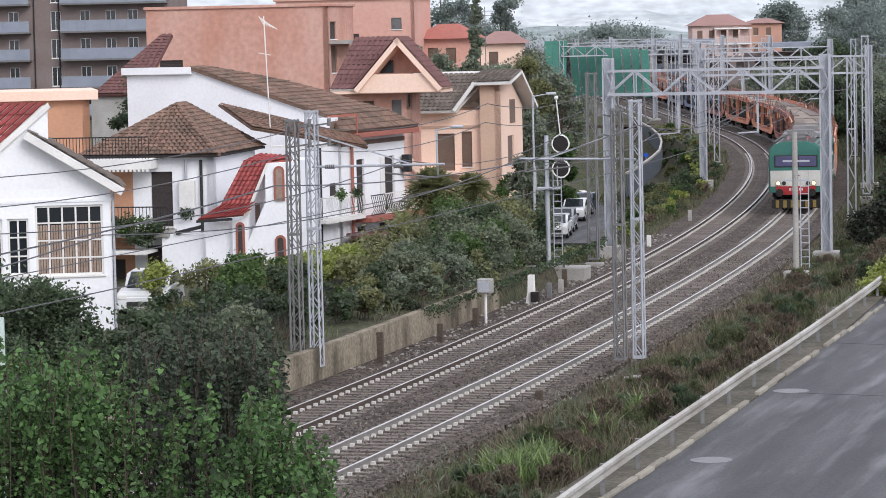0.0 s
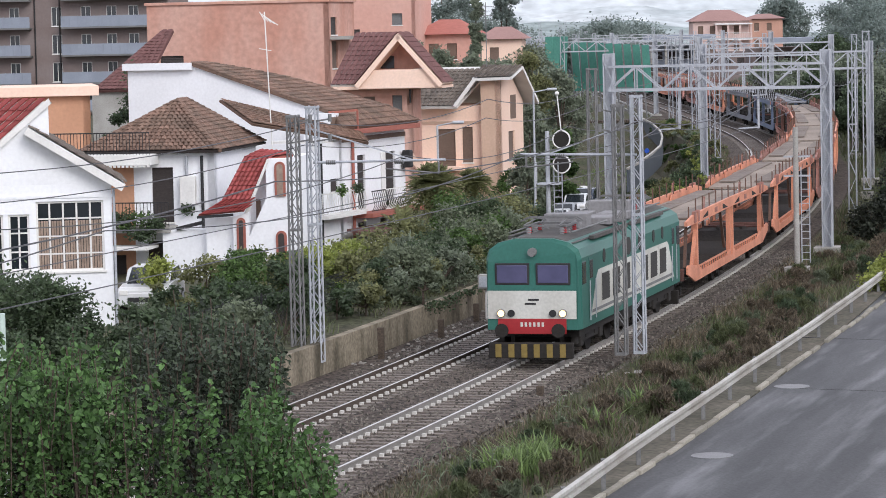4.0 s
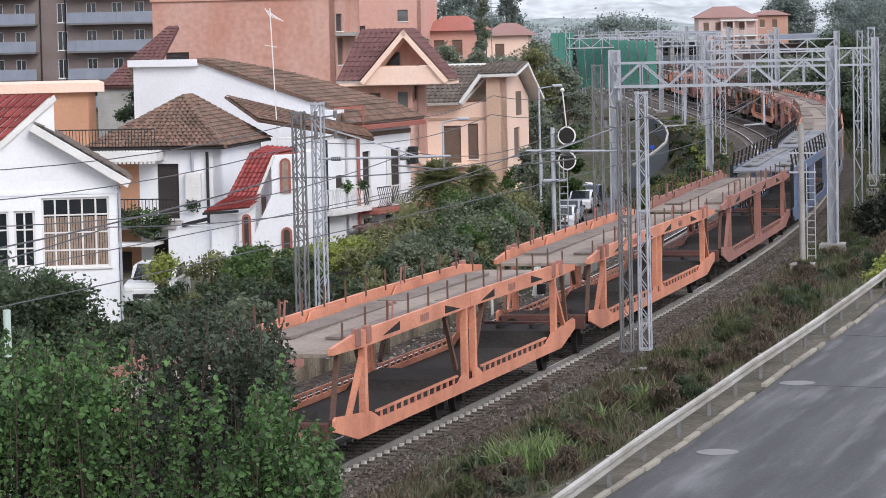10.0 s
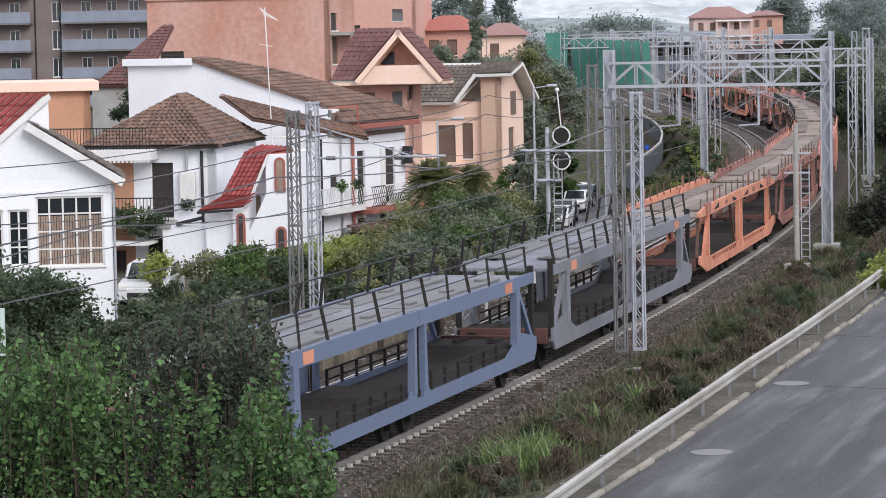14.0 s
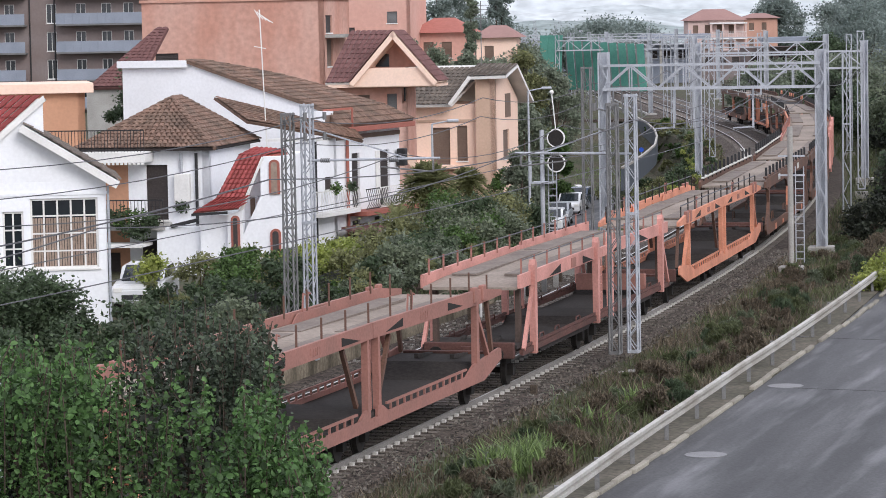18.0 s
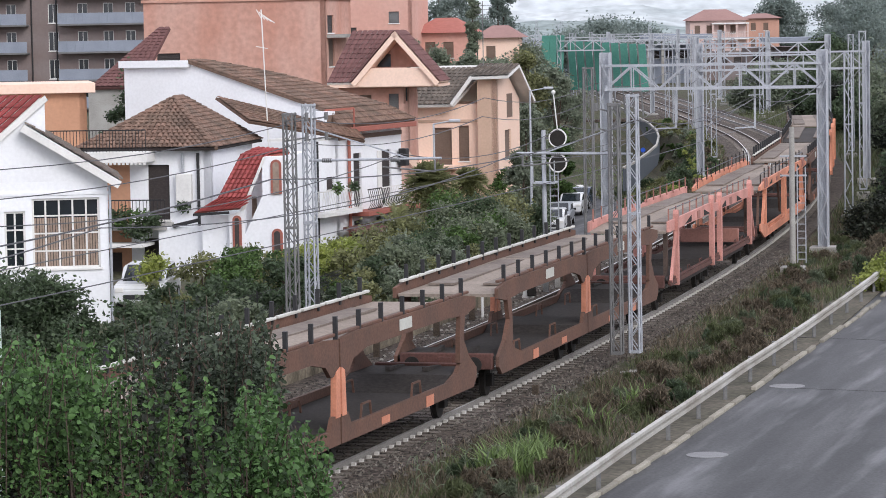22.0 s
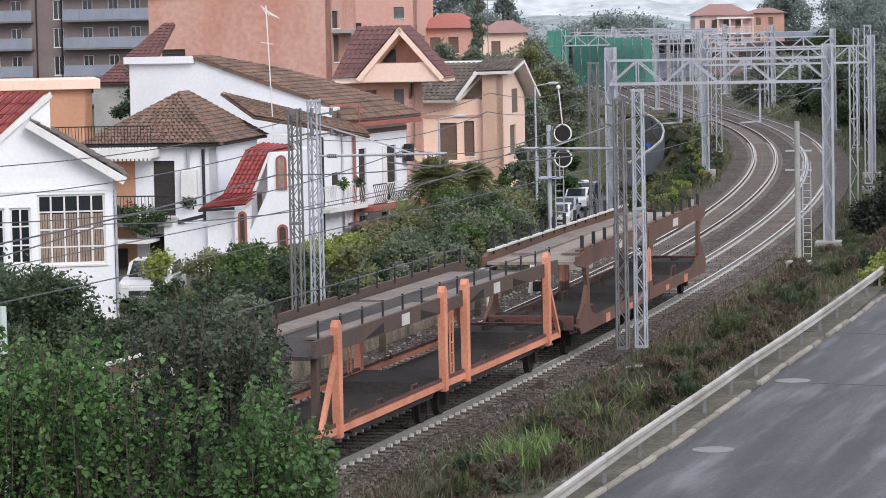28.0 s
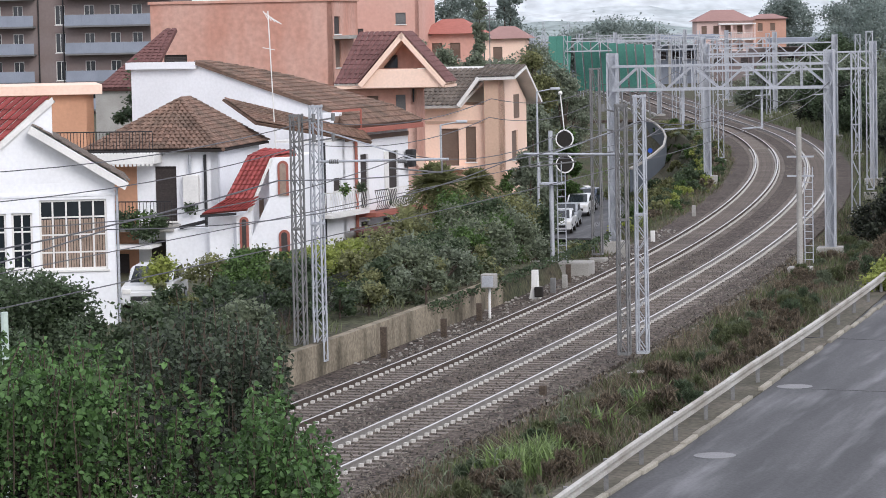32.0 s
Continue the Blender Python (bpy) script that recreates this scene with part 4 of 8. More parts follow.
def wedge_section(pts, y0, y1, taper, m=None):
    """Extrude the body section, drawing in the first end by taper (for the raked cab front)."""
    bm = bmesh.new()
    ys = [y0, y0 + 0.35, y1]
    rings = []
    for i, y in enumerate(ys):
        k = 1 - taper if i == 0 else 1
        rings.append([bm.verts.new((x * k, y + (max(0, z - 2.3) * 0.22 if i == 0 and taper else 0), z if z < 3 or i else z - 0.1)) for x, z in pts])
    n = len(pts)
    for a, b in zip(rings, rings[1:]):
        for i in range(n):
            bm.faces.new((a[i], a[(i + 1) % n], b[(i + 1) % n], b[i]))
    bm.faces.new(rings[0]), bm.faces.new(rings[-1][::-1])
    return bm


def oval(bm, x, y, z, ry, rz, t=0.02):
    r = bmesh.ops.create_cone(bm, cap_ends=True, segments=20, radius1=1, radius2=1, depth=t)
    bmesh.ops.transform(bm, matrix=Matrix.Translation((x, y, z)) @ Matrix.Diagonal((1, ry, rz, 1)) @ pose(0, 0, 0, 0, 90, 0), verts=r["verts"])


def pantograph(root, y, up, e):
    bm = bmesh.new()
    for s in (-1, 1):
        beam(bm, (s * 0.6, y - 0.9, 4.0), (s * 0.6, y + 0.9, 4.0), 0.07)
    beam(bm, (-0.6, y - 0.7, 4.0), (0.6, y - 0.7, 4.0), 0.07)
    beam(bm, (-0.6, y + 0.7, 4.0), (0.6, y + 0.7, 4.0), 0.07)
    mt = M["dull_orange"] if up else M["galv_dark"]
    base = part("pantograph", bm, mt, root, "raised pantograph" if up else "folded pantograph")
    h = 1.15 if up else 0.12
    for s in (-1, 1):
        for q in (-0.7, 0.7):
            bm = bmesh.new()
            for k in range(3):
                beam(bm, (s * 0.55, y + q, 3.78 + 0.07 * k), (s * 0.55, y + q, 3.83 + 0.07 * k), 0.15, 0.1, 10)
            part("insulator", bm, M["loco_red"], base, "dark red ribbed insulator")
        for q in (-1, 1):
            bm = bmesh.new()
            knee = (s * 0.55, y + q * (1.1 if up else 1.5), 4.0 + h * 0.5)
            beam(bm, (s * 0.5, y + q * 0.5, 4.0), knee, 0.045)
            beam(bm, knee, (s * 0.5, y + q * 0.15, 4.05 + h), 0.035)
            part("arm", bm, mt, base)
    for q in (-0.18, 0.18):
        bm = bmesh.new()
        beam(bm, (-0.75, y + q, 4.1 + h), (0.75, y + q, 4.1 + h), 0.05)
        for s in (-1, 1):
            beam(bm, (s * 0.75, y + q, 4.1 + h), (s * 0.95, y + q, 3.98 + h), 0.04)
        part("collector_bar", bm, mt, base)


def build_loco(m):
    root = thing("electric_locomotive", m, "green and cream articulated electric locomotive with red front beam", "locomotive")
    for e in (-1, 1):
        bm = wedge_section(body_section(), -8.55, -0.14, 0.06)
        if e > 0:
            bmesh.ops.transform(bm, matrix=pose(0, 0, 0, 0, 0, 180), verts=bm.verts)
        body = part("body", bm, M["green"], root, "green body half")
        bm = bmesh.new()
        prism(bm, [(-1.2, 3.585), (-0.6, 3.76), (0.6, 3.76), (1.2, 3.585)], e * 8.0, e * 0.16)
        part("roof", bm, M["loco_roof"], body, "sooty grey roof")
        for s in (-1, 1):
            part("side_panel", side_shape([(e * y, z) for y, z in [(0.16, 1.3), (0.16, 2.62), (5.75, 2.62), (6.0, 2.5), (7.0, 1.3)]], s * 1.474, 0.016), M["cream"], body, "cream side panel")
            part("stripe", side_shape([(e * y, z) for y, z in [(0.16, 1.38), (0.16, 1.47), (6.8, 1.47), (6.85, 1.38)]], s * 1.484, 0.012), M["galv_dark"], body, "grey waist stripe")
            for y in (0.9, 2.55, 4.2):
                w = 1.25
                bm = bmesh.new()
                bx(bm, s * 1.482, s * 1.5, e * y, e * (y + w), 1.56, 2.52, bevel=0.006)
                fr = part("window_frame", bm, M["cream"], body)
                bm = bmesh.new()
                bx(bm, s * 1.49, s * 1.508, e * (y + 0.06), e * (y + w - 0.06), 1.62, 2.46)
                for k in range(6):
                    bx(bm, s * 1.5, s * 1.516, e * (y + 0.06), e * (y + w - 0.06), 1.66 + k * 0.132, 1.7 + k * 0.132)
                part("louvre", bm, M["grille"], fr, "dark louvred grille")
            for y, ry, rz in ((1.0, 0.4, 0.32), (3.3, 0.2, 0.24), (4.9, 0.2, 0.24)):
                bm = bmesh.new()
                oval(bm, s * 1.475, e * y, 2.98, ry, rz * 0.9)
                part("porthole", bm, M["grille"], body, "oval porthole")
            bm = bmesh.new()
            bx(bm, s * 1.46, s * 1.482, e * 7.6, e * 8.15, 2.35, 3.02, bevel=0.008)
            part("cab_side_window", bm, M["pane"], body)
            bm = bmesh.new()
            bx(bm, s * 1.46, s * 1.48, e * 6.55, e * 7.2, 1.1, 3.1, bevel=0.006)
            dr = part("cab_door", bm, M["green"], body)
            bm = bmesh.new()
            bx(bm, s * 1.47, s * 1.488, e * 6.65, e * 7.1, 2.45, 3.0, bevel=0.006)
            part("door_window", bm, M["pane"], dr)
            for q in (6.45, 7.28):
                bm = bmesh.new()
                beam(bm, (s * 1.53, e * q, 1.2), (s * 1.53, e * q, 2.4), 0.03)
                part("handrail", bm, M["galv"], body)
            bm = bmesh.new()
            bx(bm, s * 1.2, s * 1.36, e * 0.5, e * 5.8, 3.55, 3.66)
            part("gutter_walkway", bm, M["loco_roof"], body)
        # front
        f = 8.55
        part("front_panel", side_shape([(-1.36, 1.35), (1.36, 1.35), (1.37, 2.2), (-1.37, 2.2)], e * (f + 0.006), 0.02, pose(0, 0, 0, 0, 0, 90)), M["cream"], body, "cream cab front")
        part("front_beam", side_shape([(-1.05, 0.9), (1.05, 0.9), (1.05, 1.36), (-1.05, 1.36)], e * (f + 0.012), 0.03, pose(0, 0, 0, 0, 0, 90)), M["loco_red"], body, "red front beam with number bars")
        bm = bmesh.new()
        for k in range(6):
            bx(bm, -0.36 + k * 0.13, -0.29 + k * 0.13, e * (f + 0.025), e * (f + 0.035), 1.12, 1.25)
        part("number_bar", bm, M["cream"], body)
        bm = bmesh.new()
        bx(bm, -0.22, 0.12, e * (f + 0.015), e * (f + 0.025), 1.78, 1.84)
        bx(bm, -0.12, 0.22, e * (f + 0.015), e * (f + 0.025), 1.9, 1.96)
        part("emblem", bm, M["iron"], body, "plain dark emblem bars")
        for s in (-1, 1):
            bm = bmesh.new()
            bx(bm, s * 0.16, s * 1.1, e * (f - 0.16), e * (f - 0.1), 2.42, 2.96, bevel=0.02)
            bm2 = bmesh.new()
            bx(bm2, s * 0.1, s * 1.16, e * (f - 0.2), e * (f - 0.115), 2.36, 3.02, bevel=0.02)
            fr = part("windscreen_frame", bm2, M["iron"], body)
            part("windscreen", bm, M["cab_glass"], fr, "cab windscreen with bluish reflection in its colour")
            bm = bmesh.new()
            beam(bm, (s * 0.95, e * f, 1.52), (s * 0.95, e * (f + 0.08), 1.52), 0.26, sides=16)
            hl = part("headlight", bm, M["galv_dark"], body)
            bm = bmesh.new()
            beam(bm, (s * 0.95, e * (f + 0.08), 1.52), (s * 0.95, e * (f + 0.1), 1.52), 0.2, sides=16)
            part("lens", bm, M["lamp_on"] if e < 0 else M["pane"], hl, "lit warm headlight lens" if e < 0 else "unlit lens")
            bm = bmesh.new()
            beam(bm, (s * 0.64, e * f, 1.52), (s * 0.64, e * (f + 0.07), 1.52), 0.22, sides=16)
            part("tail_lamp", bm, M["iron"], body)
            for k in range(3):
                bm = bmesh.new()
                bx(bm, s * (0.1 + 0.4 * k), s * (0.28 + 0.4 * k), e * (f + 0.3), e * (f + 0.33), 0.22, 0.62, m=None)
                part("plough_stripe", bm, M["yellow"], body)
        bm = bmesh.new()
        bx(bm, -1.3, 1.3, e * (f + 0.1), e * (f + 0.3), 0.18, 0.66, bevel=0.03)
        part("snow_plough", bm, M["black"], body, "black and yellow striped plough")
        bm = bmesh.new()
        beam(bm, (0, e * (f - 0.3), 3.35), (0, e * (f - 0.05), 3.35), 0.26, sides=14)
        part("top_lamp", bm, M["galv_dark"], body)
        bm = bmesh.new()
        bx(bm, -0.7, 0.7, e * 3.0, e * 3.7, 3.74, 4.2, bevel=0.03)
        part("roof_box", bm, M["loco_grey"], root, "grey roof equipment box")
        for k in range(3):
            bm = bmesh.new()
            bx(bm, 0.15, 1.05, e * (0.25 + 0.52 * k), e * (0.72 + 0.52 * k), 3.72, 3.95, bevel=0.02)
            bx(bm, -1.05, -0.15, e * (0.25 + 0.52 * k), e * (0.72 + 0.52 * k), 3.72, 3.95, bevel=0.02)
            part("roof_hatch", bm, M["loco_grey"], root, "grey resistor hatch")
        for x in (-0.95, 0.95):
            bm = bmesh.new()
            beam(bm, (x, e * 1.9, 3.86), (x, e * 7.2, 3.86), 0.06, sides=8)
            part("roof_conduit", bm, M["galv_dark"], root)
            for k in range(4):
                bm = bmesh.new()
                for j in range(3):
                    beam(bm, (x * 0.55, e * (4.0 + k * 0.85), 3.74 + 0.08 * j), (x * 0.55, e * (4.0 + k * 0.85), 3.8 + 0.08 * j), 0.17, 0.11, 10)
                part("roof_insulator", bm, M["loco_grey"], root)
        pantograph(root, e * 5.6, False, e)
    bm = bmesh.new()
    prism(bm, [(x * 0.93, z * 0.985 + 0.02) for x, z in body_section()], -0.18, 0.18)
    part("bellows", bm, M["black"], root, "black joint between the body halves")
    bm = bmesh.new()
    bx(bm, -1.3, 1.3, -7.9, 7.9, 0.75, 1.04)
    part("underframe", bm, M["black"], root)
    for y in (-5.9, 0, 5.9):
        bm = bmesh.new()
        for s in (-1, 1):
            bx(bm, s * 1.02, s * 1.2, y - 2.0, y + 2.0, 0.5, 0.78, bevel=0.04)
            for q in (-1.43, 1.43):
                bx(bm, s * 1.02, s * 1.26, y + q - 0.25, y + q + 0.25, 0.4, 0.85, bevel=0.05)
                beam(bm, (s * 1.12, y + q * 0.45, 0.6), (s * 1.12, y + q * 0.45, 1.0), 0.22, sides=10)
        part("bogie", bm, M["black"], root, "black bogie frame")
        for q in (-1.43, 1.43):
            bm = bmesh.new()
            for s in (-1, 1):
                beam(bm, (s * 0.7, y + q, 0.625), (s * 0.82, y + q, 0.625), 1.25, sides=24)
            beam(bm, (-0.8, y + q, 0.625), (0.8, y + q, 0.625), 0.2, sides=10)
            part("wheelset", bm, M["black"], root)
    buffers(root, 8.55)
    return root


# ---- the train, first to last ----
def build_train():
    z = Matrix()
    t = [build_loco(z)]
    a = wagon_open("car_carrier_wagon", M["orange"], M["top_deck"], "orange open double-deck car carrier wagon, empty", z)
    b = wagon_open("car_carrier_wagon", M["dull_orange"], M["top_deck"], "dull red open double-deck car carrier wagon, empty", z)
    c = wagon_framed("car_carrier_wagon", M["blue"], M["top_deck"], "blue framed double-deck car carrier with black stanchions", z)
    d = wagon_framed("car_carrier_wagon", M["grey"], M["top_deck"], "dark grey framed double-deck car carrier with black stanchions", z)
    e = wagon_posts("car_carrier_wagon", M["pink"], M["pink"], "faded pink car carrier with tall free posts", z)
    f = wagon_open("car_carrier_wagon", M["orange"], M["top_deck"], "orange car carrier with cable railing on its upper deck", z, True)
    g = wagon_arched("car_carrier_wagon", M["brown"], "rust-brown car carrier with arched side openings", z)
    h = wagon_posts("car_carrier_wagon", M["brown"], M["orange"], "brown car carrier with bright orange free posts", z, True)
    for k in (a, b, c, d, e, f, g, h):
        k.scale = (1.0, 0.908, 1.0)
        for ob in k.children:
            # bodies are raised and flattened to fit the camera's view; wheels and buffers stay
            if not ob.name.startswith(("wheelset", "buffer")):
                low = k is g
                ob.location.z = ob.location.z * (0.905 if low else 0.933) + (0.212 if low else 0.197)
                ob.scale.z *= 0.905 if low else 0.933
    used = set()
    for k in (a, a, b, a, a, b, c, d, a, b, e, f, g, g, e, f, g, h, g):
        if id(k) in used:
            t.append(copy_thing(k, z))
        else:
            used.add(id(k))
            t.append(k)
    return t


TRAIN = build_train()
# ---- masts, portals, signals and wires ----
def lattice(root, name, x, y, w, dpt, h, material, z0=0.0, step=0.42, label=""):
    """A square lattice post: corner angles and zigzag lacing on four faces."""
    bm = bmesh.new()
    hw, hd = w / 2, dpt / 2
    for a in (-1, 1):
        for b in (-1, 1):
            beam(bm, (x + a * hw, y + b * hd, z0), (x + a * hw * 0.9, y + b * hd * 0.9, h), 0.048)
    k = int((h - z0) / step)
    for i in range(k):
        za, zb = z0 + (h - z0) * i / k, z0 + (h - z0) * (i + 1) / k
        s = 1 if i % 2 else -1
        for c in (-1, 1):
            beam(bm, (x - s * hw, y + c * hd, za), (x + s * hw, y + c * hd, zb), 0.024)
            beam(bm, (x + c * hw, y - s * hd, za), (x + c * hw, y + s * hd, zb), 0.024)
    for z in (z0 + 0.02, h * 0.55, h - 0.05):
        for c in (-1, 1):
            beam(bm, (x - hw, y + c * hd, z), (x + hw, y + c * hd, z), 0.06)
            beam(bm, (x + c * hw, y - hd, z), (x + c * hw, y + hd, z), 0.06)
    return part(name, bm, material, root, label)


def footing(root, x, y, w=0.9, z=0.25):
    bm = bmesh.new()
    bx(bm, x - w / 2, x + w / 2, y - w / 2, y + w / 2, -0.7, z - 0.2, bevel=0.04)
    part("footing", bm, M["concrete"], root, "concrete footing")


def cantilever(root, x, s, z, reach, y=0.0):
    bm = bmesh.new()
    beam(bm, (x, y, z), (x + s * reach, y, z + 0.05), 0.075, sides=8)
    beam(bm, (x, y, z + 1.0), (x + s * reach * 0.75, y, z + 0.06), 0.04)
    part("bracket_arm", bm, M["galv"], root)
    bm = bmesh.new()
    beam(bm, (x + s * reach * 0.95, y, z - 0.02), (x + s * reach * 0.95, y, z - 0.35), 0.05)
    beam(bm, (x + s * reach * 0.95, y, z - 0.35), (x + s * reach * 0.55, y, z - 0.2), 0.05, sides=8)
    part("registration_arm", bm, M["galv_dark"], root)
    for q in (0.1, 0.62):
        bm = bmesh.new()
        for k in range(5):
            beam(bm, (x + s * (reach * q + 0.06 * k), y, z + 0.0), (x + s * (reach * q + 0.06 * k + 0.035), y, z + 0.0), 0.13, sides=10)
        part("insulator", bm, M["galv_dark"], root, "ribbed insulator")


def twin_mast(y, d, h, label, arm=None, mats=("galv_dark", "galv")):
    """Two lattice posts side by side, one older than the other."""
    for k, (o, mt) in enumerate(((-0.48, mats[0]), (0.0, mats[1]))):
        root = thing("lattice_mast", at(y + k * 0.4, d + o), label, "catenary mast", "masts beside the line")
        lattice(root, "lattice_post", 0, 0, 0.3, 0.36, h - 0.25 * (1 - k), M[mt], 0.2)
        footing(root, 0, 0, 0.5, -0.15)
        if k and arm:
            cantilever(root, 0, arm, 6.2, 4.1 if arm > 0 else 3.6)
        for q in (h - 0.5, h - 1.1):
            bm = bmesh.new()
            beam(bm, (-0.15, 0, q), (0.55 * (arm or -1), 0, q + 0.1), 0.05)
            beam(bm, (0.55 * (arm or -1), 0, q + 0.02), (0.55 * (arm or -1), 0, q + 0.25), 0.12, sides=8)
            part("insulator_arm", bm, M["galv_dark"], root)


def portal(y, d0, d1, h, beam_z, label, third=None):
    """Two box posts joined by a deep trussed beam over the tracks."""
    root = thing("catenary_portal", at(y, 0), label, "catenary portal", "portals over the line")
    for d in (d0, d1) + ((third,) if third else ()):
        bm = bmesh.new()
        bx(bm, d - 0.24, d - 0.17, -0.3, 0.3, 0.0, h, bevel=0.01)
        bx(bm, d + 0.17, d + 0.24, -0.3, 0.3, 0.0, h, bevel=0.01)
        bx(bm, d - 0.17, d + 0.17, -0.03, 0.03, 0.0, h)
        for k in range(int(h / 0.9)):
            sgn = 1 if k % 2 else -1
            beam(bm, (d - sgn * 0.2, -0.31, 0.3 + k * 0.9), (d + sgn * 0.2, -0.31, 1.2 + k * 0.9), 0.05)
        part("box_post", bm, M["galv"], root)
        footing(root, d, 0, 1.2, 0.5 if d == d0 else 0.2)
    for yy in (-0.35, 0.35):
        for z, w in ((beam_z, 0.12), (beam_z + 1.05, 0.1)):
            bm = bmesh.new()
            beam(bm, (d0, yy, z), (d1, yy, z), w, w)
            part("chord", bm, M["galv"], root)
        k = int((d1 - d0) / 1.2)
        for i in range(k):
            a, b = d0 + (d1 - d0) * i / k, d0 + (d1 - d0) * (i + 1) / k
            bm = bmesh.new()
            if i % 2:
                a, b = b, a
            beam(bm, (a, yy, beam_z), (b, yy, beam_z + 1.05), 0.055)
            if i % 2 == 0:
                beam(bm, (b, yy, beam_z), (b, yy, beam_z + 1.05), 0.05)
            part("brace", bm, M["galv"], root)
    for d in (-3.55, 0.0):
        bm = bmesh.new()
        beam(bm, (d + 0.6, 0, beam_z), (d + 0.6, 0, 5.3), 0.09)
        beam(bm, (d + 0.6, 0, 5.35), (d - 0.3, 0, 5.3), 0.06)
        part("dropper_arm", bm, M["galv"], root)


def build_line():
    build_track(-3.55, "far track of the double line on concrete sleepers")
    build_track(0.0, "near track of the double line on concrete sleepers", "rail_pale")
    for d, y0, y1 in ((-7.6, 330, 630), (-11.6, 335, 630), (-15.6, 345, 630), (-19.6, 360, 630)):
        build_siding(d, y0, y1)
    twin_mast(89.4, -6.2, 7.9, "pair of tall steel lattice masts beside the garden wall", 1)
    twin_mast(92.3, 3.05, 8.0, "pair of tall steel lattice masts in the weedy verge", -1)
    portal(136.3, -6.1, 3.6, 8.75, 7.1, "grey steel portal with a trussed beam across both tracks")
    portal(192, -6.9, 3.5, 8.6, 6.9, "second grey steel portal across the tracks")
    portal(262, -7.2, 4.0, 8.6, 6.9, "grey steel portal further along the curve")
    portal(330, -16.5, 6.0, 8.6, 6.9, "distant grey steel portal over the station tracks", -6.5)
    portal(385, -18.5, 6.0, 8.6, 6.9, "distant grey steel portal over the station tracks", -8.0)
    portal(450, -22, 6.0, 8.6, 6.9, "distant grey steel portal over the station tracks", -8.0)
    for y, d, h in ((131, -6.0, 8.2), (221, -6.8, 8.5), (178, 3.4, 9.3), (228, 3.4, 8.8), (158, 3.3, 8.4), (245, -6.9, 8.5), (275, -7.0, 8.6), (292, -7.1, 8.4), (305, -6.8, 8.4),
                    (318, 4, 8.5), (345, -11, 8.5), (365, 4.5, 8.5), (372, -15, 8.5), (400, -12, 8.5), (415, 5, 8.5), (430, -17, 8.5), (470, -14, 9), (480, 4, 9), (500, -20, 9.5), (530, -15, 9.5),
                    (336, -20, 9), (352, -18, 8.5), (358, -9, 8.5), (366, -22, 9), (380, -12.5, 8.5), (392, -21, 9), (408, -9, 8.5), (412, -23, 9), (424, -13, 9), (440, -20, 9), (446, -9, 9), (462, -24, 9.5), (478, -19, 9.5),
                    (492, -10, 9.5), (515, -24, 10), (522, -8, 10), (545, -20, 10), (560, -11, 10)):
        root = thing("lattice_mast", at(y, d), "slender grey lattice mast beside the line", "catenary mast", "masts beside the line")
        lattice(root, "lattice_post", 0, 0, 0.4, 0.45, h, M["galv" if y > 140 else "galv_dark"], 0.1, 0.9 if y < 250 else 1.4)
        footing(root, 0, 0, 0.8, 0.15)
    # concrete pole with a ladder, seen from behind a signal
    root = thing("signal_pole", at(127.5, 3.15), "grey pole with a narrow ladder and back of a signal", "signal pole")
    bm = bmesh.new()
    beam(bm, (0, 0, -0.2), (0, 0, 5.65), 0.26, 0.22, 16)
    part("pole", bm, M["concrete"], root)
    part("ladder", ladder_mesh(4.0, 0.34, M["galv"], 13), None, root, m=pose(0.38, 0, 0, 0, 0, 90))
    for z in (3.6, 4.4):
        bm = bmesh.new()
        bx(bm, -0.5, 0.6, -0.05, 0.05, z, z + 0.07)
        part("platform_bar", bm, M["galv"], root)
    footing(root, 0, 0, 1.0, 0.05)
    # main signal with two round targets
    root = thing("railway_signal", at(124.3, -6.35), "two round black signal targets with white rims on a mast", "railway signal")
    bm = bmesh.new()
    beam(bm, (-0.35, 0, 0.2), (-0.35, 0, 5.75), 0.2, 0.18, 12)
    part("pole", bm, M["galv"], root)
    part("ladder", ladder_mesh(4.2, 0.34, M["galv"], 14), None, root, m=pose(0.05, 0.1, 0.3, 0, 0, 90))
    bm = bmesh.new()
    bx(bm, -1.6, 1.3, -0.7, 0.7, -0.4, 0.35, bevel=0.05)
    part("footing", bm, M["concrete"], root)
    for z in (5.42, 4.4):
        bm = bmesh.new()
        bmesh.ops.create_cone(bm, cap_ends=True, segments=32, radius1=0.33, radius2=0.33, depth=0.06, matrix=pose(0.3, -0.3, z, 90, 0, 0))
        tg = part("target", bm, M["black"], root, "round black signal target")
        bm = bmesh.new()
        for k in range(40):
            a, b = 2 * math.pi * k / 40, 2 * math.pi * (k + 1) / 40
            beam(bm, (0.3 + 0.35 * math.cos(a), -0.3, z + 0.35 * math.sin(a)), (0.3 + 0.35 * math.cos(b), -0.3, z + 0.35 * math.sin(b)), 0.05, 0.08)
        part("rim", bm, M["trim_white"], tg, "white rim")
        bm = bmesh.new()
        beam(bm, (-0.35, 0, z), (0.3, -0.2, z), 0.08)
        part("target_arm", bm, M["galv_dark"], root)
    bm = bmesh.new()
    bx(bm, -0.75, 0.15, -0.35, 0.35, 3.55, 3.62)
    for q in (-0.75, 0.15):
        beam(bm, (q, -0.35, 3.6), (q, -0.35, 4.5), 0.04)
    part("platform", bm, M["galv"], root)
    bm = bmesh.new()
    beam(bm, (0.3, -0.3, 5.7), (0.15, -0.3, 7.25), 0.05, sides=8)
